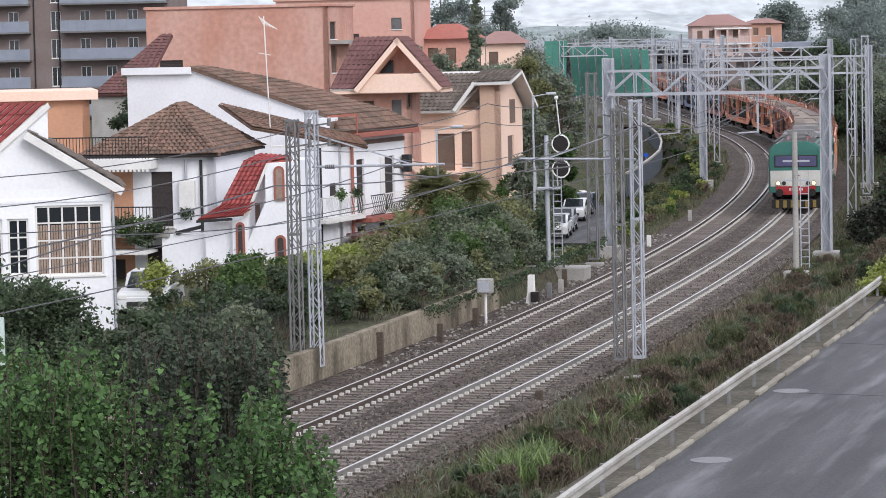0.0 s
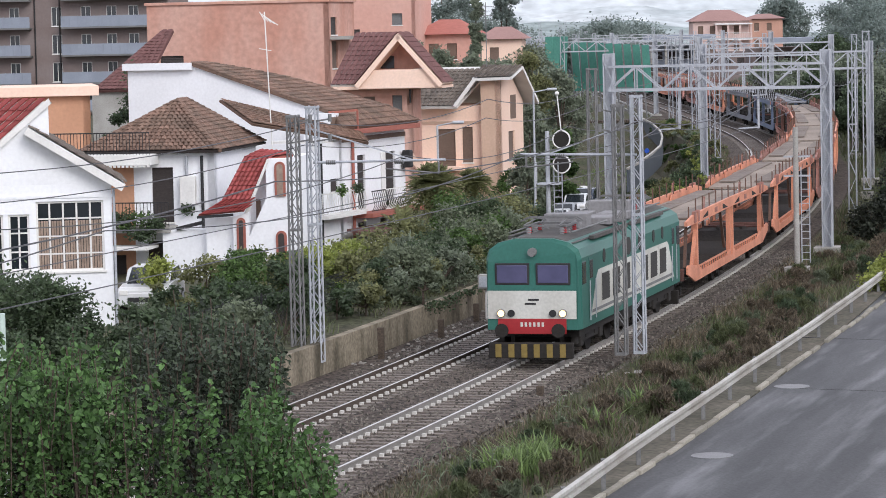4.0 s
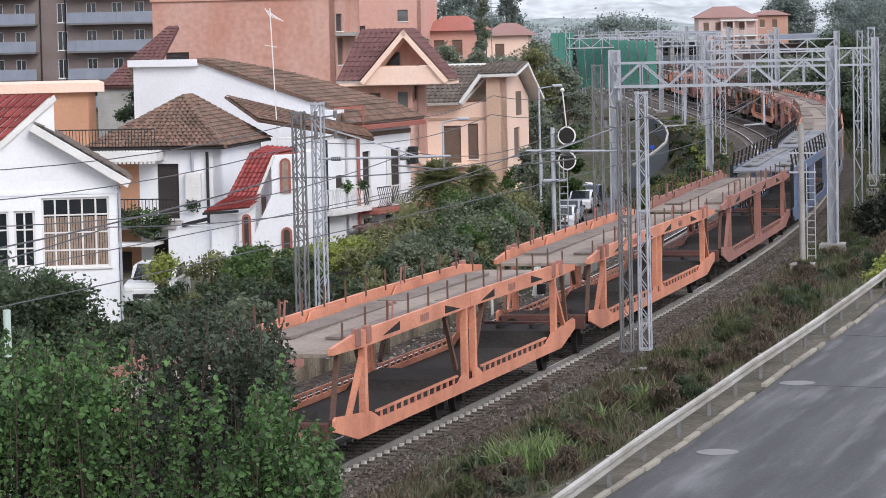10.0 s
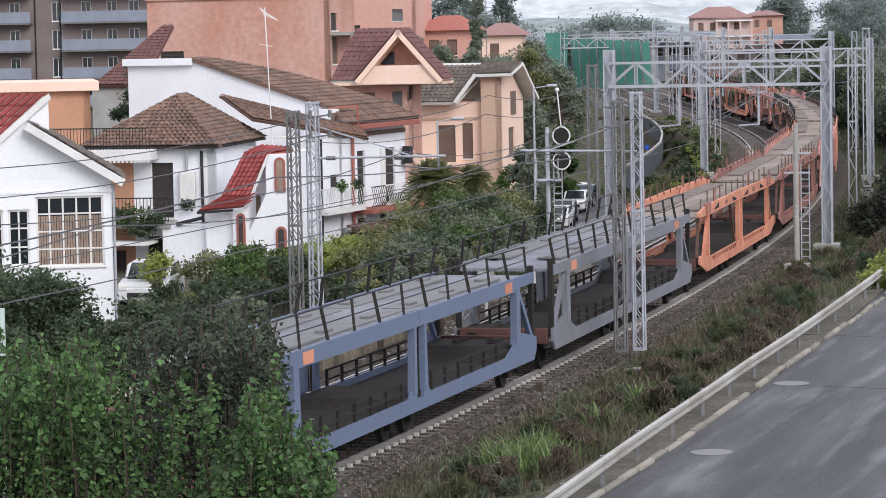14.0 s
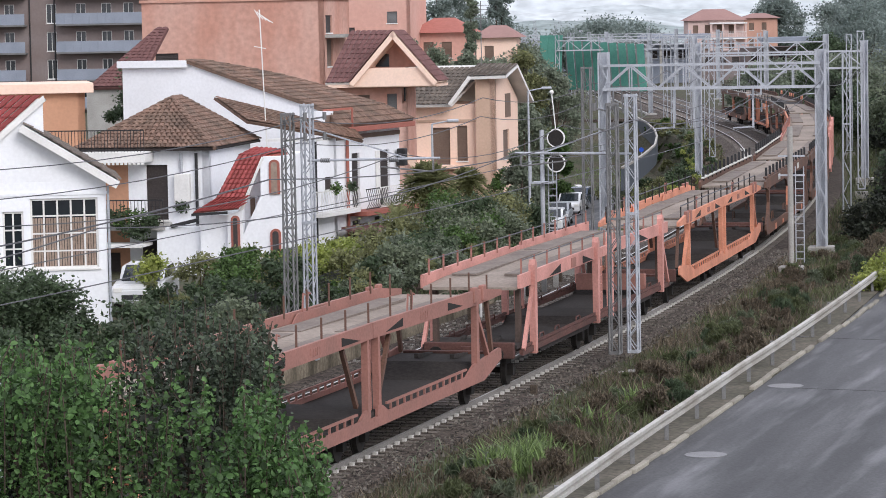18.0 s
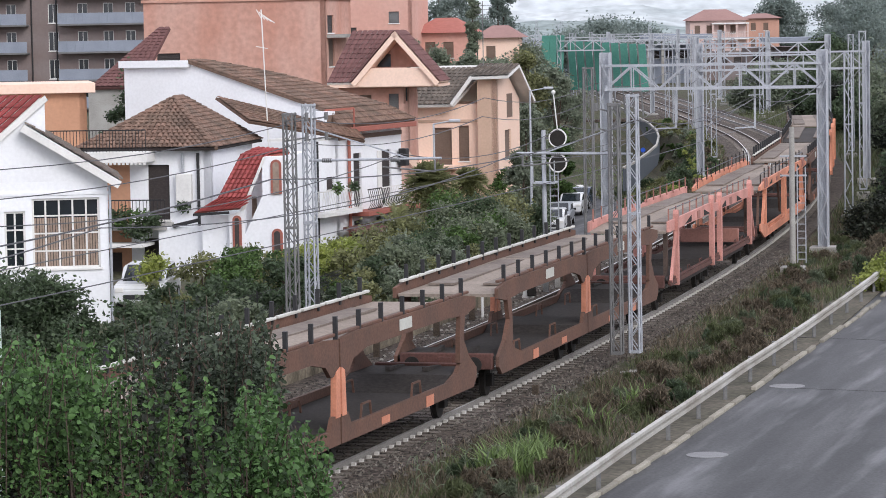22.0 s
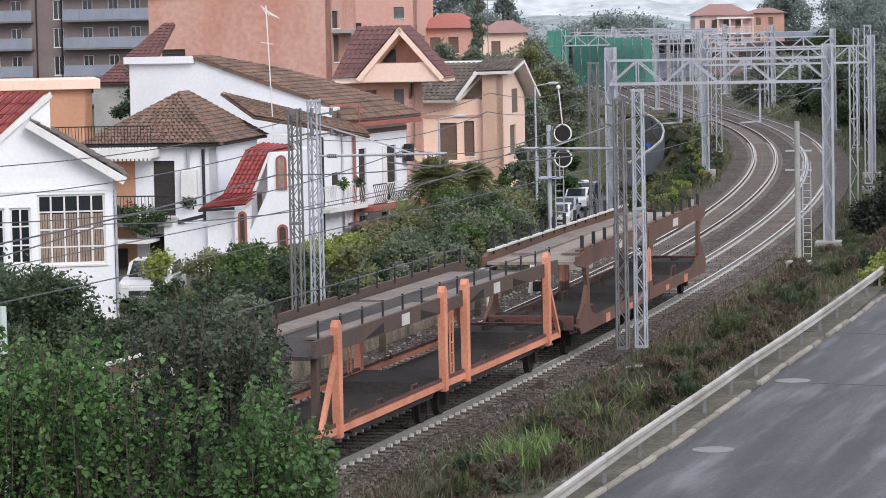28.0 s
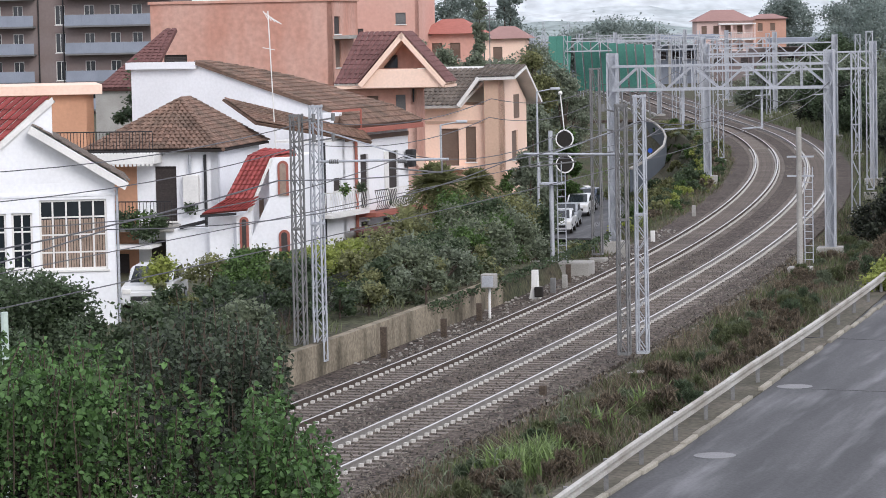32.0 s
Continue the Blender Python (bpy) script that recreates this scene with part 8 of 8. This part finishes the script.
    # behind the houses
    # Most of these trees take haze-lightened leaf colours.
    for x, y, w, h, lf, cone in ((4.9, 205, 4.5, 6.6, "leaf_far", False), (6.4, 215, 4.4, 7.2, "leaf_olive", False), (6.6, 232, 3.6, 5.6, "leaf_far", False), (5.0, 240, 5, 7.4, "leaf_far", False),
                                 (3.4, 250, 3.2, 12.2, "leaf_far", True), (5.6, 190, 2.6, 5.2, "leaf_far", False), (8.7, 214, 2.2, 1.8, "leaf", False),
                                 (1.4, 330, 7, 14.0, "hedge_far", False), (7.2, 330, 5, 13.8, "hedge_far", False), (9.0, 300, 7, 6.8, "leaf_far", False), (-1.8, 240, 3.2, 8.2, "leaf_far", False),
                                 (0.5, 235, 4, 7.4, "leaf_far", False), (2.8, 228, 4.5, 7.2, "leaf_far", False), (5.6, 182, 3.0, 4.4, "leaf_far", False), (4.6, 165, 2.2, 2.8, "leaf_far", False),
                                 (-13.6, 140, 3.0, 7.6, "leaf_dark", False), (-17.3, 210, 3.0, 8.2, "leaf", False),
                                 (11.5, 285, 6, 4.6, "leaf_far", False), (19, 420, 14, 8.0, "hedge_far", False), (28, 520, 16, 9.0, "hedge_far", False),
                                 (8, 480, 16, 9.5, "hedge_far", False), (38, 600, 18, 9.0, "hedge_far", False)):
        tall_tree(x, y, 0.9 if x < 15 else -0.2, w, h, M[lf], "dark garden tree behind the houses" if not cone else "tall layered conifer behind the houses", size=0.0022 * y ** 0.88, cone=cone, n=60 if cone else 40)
    palm(-0.2, 128, 0.5, 3.0, "feathery garden palm above the shrubs", 170, 1.3)
    palm(1.5, 134, 0.5, 2.7, "spiky young palm beside the peach villa", 150, 0.95)
    palm(-1.5, 124, 0.5, 1.5, "pale dusty palm by the white house", 26, 1.3)
    # verge between track and road
    blades("verge_grass", 60, 150, 2.6, 6.7, 16000, 0.32, M["grass"], "tangled verge grass between track and road")
    blades("dry_weeds", 60, 165, 2.3, 6.4, 17000, 0.36, M["dry"], "dry brown weeds between track and road", 0.3)
    blades("ballast_weeds", 62, 130, 2.0, 3.2, 3500, 0.22, M["dry"], "thin dry weeds creeping over the ballast edge", 0.5)
    blades("bank_grass", 84, 180, -6.6, -15, 17000, 0.4, M["grass"], "rough grass under the shrubs", 0.4)
    blades("far_verge", 150, 330, 2.4, 7.5, 9000, 0.7, M["grass"], "rough grass along the far curve", 0.3)
    blades("curve_grass", 126, 270, -5.9, -10.5, 9000, 0.42, M["grass"], "rough grass on the inner bank of the curve", 0.35)
    blades("curve_weeds", 126, 270, -5.8, -8.5, 7000, 0.35, M["dry"], "dry weeds on the inner bank of the curve", 0.4)
    blades("lawn", 214, 292, -11.5, -26, 9000, 0.3, M["lawn"], "mown green lawn beyond the side street", 0.4)
    for k in range(60):
        y = 128 + k * 2.0
        bush_at(y, -6.6 - random.random() * 2.0, random.uniform(0.9, 1.8), random.uniform(0.4, 0.9), M[("leaf_yellow", "leaf_olive", "dry", "leaf_dark", "leaf")[(k * 3) % 5]],
                "low scrub on the inner bank of the curve", per=90, size=0.14, group="weeds on the verge", name="weed_clump")
    for k in range(120):
        y = 64 + k * 0.8 + random.uniform(-1, 1)
        d = random.uniform(3.6, 6.4)
        bush_at(y, d, random.uniform(0.8, 1.7), random.uniform(0.3, 0.62) * (1 + 0.5 * (d > 4.8)), M[("grass", "dry", "leaf_dark", "grass", "dry", "leaf_grey", "dry")[k % 7]], "low scrubby weed clump on the verge", per=210, size=0.2, group="weeds on the verge", name="weed_clump", blade=0.13)
    # pale rubble beside the far rail
    vs, fs = [], []
    for _ in range(420):
        y = random.uniform(92, 150)
        q = off(arc_at(y), random.uniform(-6.0, -4.95), -0.17)
        r = random.uniform(0.02, 0.075)
        k = len(vs)
        vs += [q + Vector((random.uniform(0.6, 1) * r * a, random.uniform(0.6, 1) * r * b, r * c * random.uniform(0.5, 0.9))) for a, b, c in ((-1, -1, 0), (1, -1, 0), (1, 1, 0), (-1, 1, 0), (-0.7, -0.6, 1), (0.6, -0.7, 1), (0.7, 0.6, 1), (-0.6, 0.7, 1))]
        fs += [tuple(k + i for i in f) for f in ((4, 5, 6, 7), (0, 1, 5, 4), (1, 2, 6, 5), (2, 3, 7, 6), (3, 0, 4, 7))]
    tagged(new("rubble", flat("rubble", vs, fs, M["rubble"])), "pale broken stones beside the far rail", "rubble", kind="stuff")
    vs, fs = [], []
    for _ in range(15000):
        y = 66 + 70 * random.random() ** 1.3
        d = random.uniform(-5.4, 2.6)
        if any(abs(d - g) < 0.16 for g in (-4.3, -2.8, -0.75, 0.75)):
            continue
        q = off(arc_at(y), d, -0.19)
        r = random.uniform(0.03, 0.06)
        k = len(vs)
        vs += [q + Vector((random.uniform(0.5, 1.2) * r * a, random.uniform(0.5, 1.2) * r * b, r * c)) for a, b, c in ((-1, -1, 0), (1, -1, 0), (0, 1, 0), (random.uniform(-0.4, 0.4), random.uniform(-0.4, 0.4), 1.3))]
        fs += [(k, k + 1, k + 3), (k + 1, k + 2, k + 3), (k + 2, k, k + 3)]
    tagged(new("loose_ballast", flat("loose_ballast", vs, fs, M["stones"])), "loose brown and grey ballast stones", "ballast", kind="stuff")
    # bright reed clump and giant cane
    for x, y, n in ((1.3, 70.2, 190), (1.9, 71.0, 230), (2.5, 70.4, 170), (1.8, 69.4, 120), (2.2, 72.4, 150), (5.4, 81.5, 90), (4.0, 77.5, 70)):
        vs, fs = [], []
        for _ in range(n):
            t, e = random.uniform(0, 6.28), random.uniform(0.1, 0.75)
            h = random.uniform(0.5, 1.15)
            b = Vector((random.gauss(0, 0.25), random.gauss(0, 0.35), -0.1))
            d = Vector((math.cos(t) * e, math.sin(t) * e, 1))
            w = Vector((-math.sin(t), math.cos(t), 0)) * 0.022
            k = len(vs)
            m = b + d * h * 0.6
            tip = b + d * h + Vector((d.x, d.y, -0.5)) * 0.3 * h
            vs += [b - w, b + w, m + w, m - w, tip]
            fs += [(k, k + 1, k + 2, k + 3), (k + 3, k + 2, k + 4)]
        root = thing("reed_clump", Matrix.Translation((x, y, -0.3)), "bright green clump of long reed leaves", "reeds", "reeds on the verge")
        part("leaf_tuft", flat("leaf_tuft", vs, fs, M["reed"]), None, root)
    for x, y, h in ((-0.15, 66.5, 1.5), (0.95, 66.5, 1.3), (2.9, 78.0, 1.2), (0.5, 69, 1.0), (-0.6, 68, 0.9)):
        root = thing("cane", Matrix.Translation((x, y, -0.4)), "pale drooping cane plant among the weeds", "cane", "canes on the verge")
        bm = bmesh.new()
        beam(bm, (0, 0, 0), (0.1, 0, h), 0.025, 0.015, 6)
        part("stem", bm, M["leaf_grey"], root)
        vs, fs = [], []
        for k in range(11):
            z = h * (0.3 + 0.07 * k)
            t = 2.4 * k + x
            way = Vector((math.cos(t), math.sin(t), 0))
            across = Vector((-way.y, way.x, 0.6)).normalized()
            a = Vector((0.1 * z / h, 0, z))
            run_out = [a + way * 0.13 * i + Vector((0, 0, 0.16 * i - 0.055 * i * i)) for i in range(5)]
            for i in range(4):
                w0, w1 = 0.022 * (1 - i / 4.2), 0.022 * (1 - (i + 1) / 4.2)
                j = len(vs)
                vs += [run_out[i] - across * w0, run_out[i] + across * w0, run_out[i + 1] + across * w1, run_out[i + 1] - across * w1]
                fs.append((j, j + 1, j + 2, j + 3))
        part("leaves", flat("leaves", vs, fs, M["leaf_grey"]), None, root)


build_plants()


# ---- street things ----
def car(m, paint, label):
    root = thing("parked_car", m, label, "car", "parked cars")
    bm = bmesh.new()
    prism(bm, [(-2.05, 0.3), (-2.05, 0.75), (-1.9, 0.92), (-0.95, 0.98), (1.6, 0.98), (2.0, 0.9), (2.05, 0.35)], -0.84, 0.84, axis="x")
    bmesh.ops.bevel(bm, geom=bm.edges[:], offset=0.05, segments=2, affect="EDGES")
    body = part("body", bm, paint, root)
    bm = bmesh.new()
    prism(bm, [(-1.05, 0.96), (-0.35, 1.45), (1.25, 1.47), (1.85, 0.96)], -0.76, 0.76, axis="x")
    bmesh.ops.bevel(bm, geom=bm.edges[:], offset=0.05, segments=2, affect="EDGES")
    part("cabin", bm, paint, root)
    for s in (-1, 1):
        part("side_window", side_shape([(-0.8, 1.02), (-0.32, 1.38), (1.2, 1.4), (1.6, 1.02)], s * 0.765, 0.012), M["pane"], root)
        for y in (-1.3, 1.3):
            bm = bmesh.new()
            beam(bm, (s * 0.68, y, 0.31), (s * 0.86, y, 0.31), 0.62, sides=20)
            w = part("wheel", bm, M["black"], root)
            bm = bmesh.new()
            beam(bm, (s * 0.85, y, 0.31), (s * 0.87, y, 0.31), 0.38, sides=16)
            part("rim", bm, M["galv"], w)
        bm = bmesh.new()
        bx(bm, s * 0.5, s * 0.78, -2.08, -2.0, 0.66, 0.82, bevel=0.02)
        part("headlight", bm, M["trim_white"], root)
    slab(root, [(-0.66, -1.12, 0.98), (0.66, -1.12, 0.98), (0.6, -0.38, 1.47), (-0.6, -0.38, 1.47)], 0.012, M["pane"], "windscreen")
    bm = bmesh.new()
    bx(bm, -0.5, 0.5, -2.09, -2.03, 0.42, 0.58, bevel=0.01)
    part("grille", bm, M["iron"], root)
    return root


def lamp_post(x, y, z, h, s):
    root = thing("street_lamp", Matrix.Translation((x, y, z)), "slim grey street lamp on a curved arm", "street lamp", "street lamps")
    bm = bmesh.new()
    beam(bm, (0, 0, -0.2), (0, 0, h), 0.14, 0.09, 10)
    part("post", bm, M["galv"], root)
    bm = bmesh.new()
    beam(bm, (0, 0, h), (s * 0.7, -0.1, h + 0.12), 0.06, sides=8)
    part("arm", bm, M["galv"], root)
    bm = bmesh.new()
    bx(bm, s * 0.65, s * 1.15, -0.2, 0.0, h + 0.07, h + 0.2, bevel=0.04)
    part("lamp_head", bm, M["galv"], root)


def build_street():
    LOW = -3.3
    M["car_silver"] = mat("silver_car_paint", (0.35, 0.37, 0.4), 0.3, 0.03, 1.0, 20.0, 0.0, spec=0.6)
    M["car_white"] = mat("white_car_paint", (0.75, 0.76, 0.78), 0.25, 0.03, 1.0, 20.0, 0.0, spec=0.6)
    M["car_blue"] = mat("dark_car_paint", (0.06, 0.08, 0.12), 0.25, 0.03, 1.0, 20.0, 0.0, spec=0.6)
    car(pose(7.6, 196, LOW, 0, 0, -7), M["car_white"], "white parked hatchback on the side street")
    car(pose(10.5, 220, LOW, 0, 0, -12), M["car_blue"], "dark parked car on the side street further on")
    car(pose(-9.9, 104.5, 0.72, 0, 0, -4), M["car_white"], "white parked car beside the house")
    lamp_post(0.0, 131, 0.45, 5.45, 1)
    lamp_post(4.75, 150, 0.1, 6.7, 1)
    car(pose(8.25, 202, LOW, 0, 0, -7), M["car_silver"], "silver parked car behind a white one")
    car(pose(9.6, 213, LOW, 0, 0, -10), M["car_white"], "white parked car in the middle of the row")
    lane("side_street", -20.5, -13.5, LOW + 0.004, LOW + 0.004, 188, 240, 2.5, M["asphalt"], "low grey side street inside the curve", 0.1)
    for y, d in ((212, -18.4), (222, -18.4), (232, -18.2), (246, -17)):
        bm = bmesh.new()
        bx(bm, -0.25, 0.25, -3.5, 3.5, 0.0, 0.008)
        solid("street_marking", bm, M["trim_white"], "white line painted on the side street", "road marking", "road markings", m=at(y, d, LOW + 0.006, 8))
    # mesh fence of the garden
    root = thing("mesh_fence", Matrix(), "dark wire mesh fence on thin posts", "fence")
    P = [(-7.6, 89), (-6.6, 92), (-5.6, 95), (-4.7, 98), (-3.9, 101), (-3.2, 104)]
    for a, b in zip(P, P[1:]):
        bm = bmesh.new()
        beam(bm, (*a, 0.7), (*a, 2.0), 0.05)
        part("post", bm, M["iron"], root)
        A, B = Vector((*a, 0)), Vector((*b, 0))
        bm = bmesh.new()
        for k in range(11):
            z = 0.8 + k * 0.11
            beam(bm, A + Vector((0, 0, z)), B + Vector((0, 0, z)), 0.012)
        for k in range(28):
            q = A.lerp(B, k / 28)
            beam(bm, q + Vector((0, 0, 0.75)), q + Vector((0, 0, 1.95)), 0.012)
        part("mesh_panel", bm, M["iron"], root)
    # pale post at the edge of the bank
    bm = bmesh.new()
    beam(bm, (0, 0, -0.1), (0, 0, 6.6), 0.1, 0.1, 12)
    M["pale_green"] = mat("pale_green_paint", (0.5, 0.6, 0.55), 0.6, 0.05, 1.0, 10.0, 0.02)
    solid("pale_post", bm, M["pale_green"], "pale green round post before the trees", "post", m=Matrix.Translation((-5.78, 40, 0)))
    # blue sign by the side road
    root = thing("road_sign", Matrix.Translation((17.1, 250, -2.6)), "small round blue road sign on a pole", "road sign")
    bm = bmesh.new()
    beam(bm, (0, 0, 0), (0, 0, 2.2), 0.06, sides=8)
    part("pole", bm, M["galv"], root)
    bm = bmesh.new()
    bmesh.ops.create_cone(bm, cap_ends=True, segments=20, radius1=0.2, radius2=0.2, depth=0.03, matrix=pose(0, -0.05, 2.1, 90, 0, 0))
    part("disc", bm, M["sign_blue"], root)


M["sign_blue"] = mat("blue_sign", (0.03, 0.1, 0.5), 0.4, 0.03, 1.0, 10.0, 0.0)
build_street()


# ---- distance: hills with haze mixed into their colours ----
def hills(name, y, x0, x1, base, amp, seed, material, label):
    k = 160
    vs, fs = [], []
    for i in range(k + 1):
        x = x0 + (x1 - x0) * i / k
        h = base + amp * (noise.noise((x * 2.2 / (x1 - x0) * 3, seed, 0)) + 0.45 * noise.noise((x / (x1 - x0) * 40, seed, 2)) + 0.12 * noise.noise((x / (x1 - x0) * 150, seed, 4)))
        vs += [(x, y, -2), (x, y + 60 + h * 2.0, h)]
    fs = [(2 * i, 2 * i + 2, 2 * i + 3, 2 * i + 1) for i in range(k)]
    tagged(new(name, flat(name, vs, fs, material, True)), label, kind="structure")


hills("backdrop_near", 780, -300, 500, 7.0, 5.0, 1.3, M["haze_near"], "wooded rise beyond the station, haze painted into its colour")
hills("backdrop_mid", 1500, -700, 900, 12.0, 9.0, 5.7, M["haze_mid"], "hillside paled by haze painted into its colour")
hills("backdrop_far", 3200, -1800, 2200, 95.0, 14.0, 9.1, M["haze_far"], "farthest hills under the overcast sky, haze painted in")


# ---- what moves: the train rolls along the near track ----
def run(t):
    """Arc length of the first wagon's leading sill end at t seconds."""
    if t > 3.0:
        gain = float(np.interp(t, [6, 9, 12, 14, 17, 19, 22, 25, 28, 32], [0, 0.25, 0.9, 1.3, 1.35, 1.15, 0.6, 0.2, -0.9, -1.6]))
        return 235.8 - 19.35 * (t - 6.0) - gain
    u = 3.0 - t
    return 293.85 + 19.35 * u - 0.3 * u * u


def motions():
    for i, ob in enumerate(TRAIN):
        mid = -9.9 if i == 0 else 24.7 * (i - 1) + 11.3
        reach = 6.0 if i == 0 else 9.0
        rows = []
        for k in range(33):
            s = run(k) + mid
            p0, p1 = course(s - reach)[0], course(s + reach)[0]
            d = p1 - p0
            rows.append((k, Matrix.Translation((p0 + p1) / 2) @ pose(0, 0, 0, 0, 0, math.degrees(math.atan2(-d.x, d.y)))))
        walk(ob, rows)


motions()
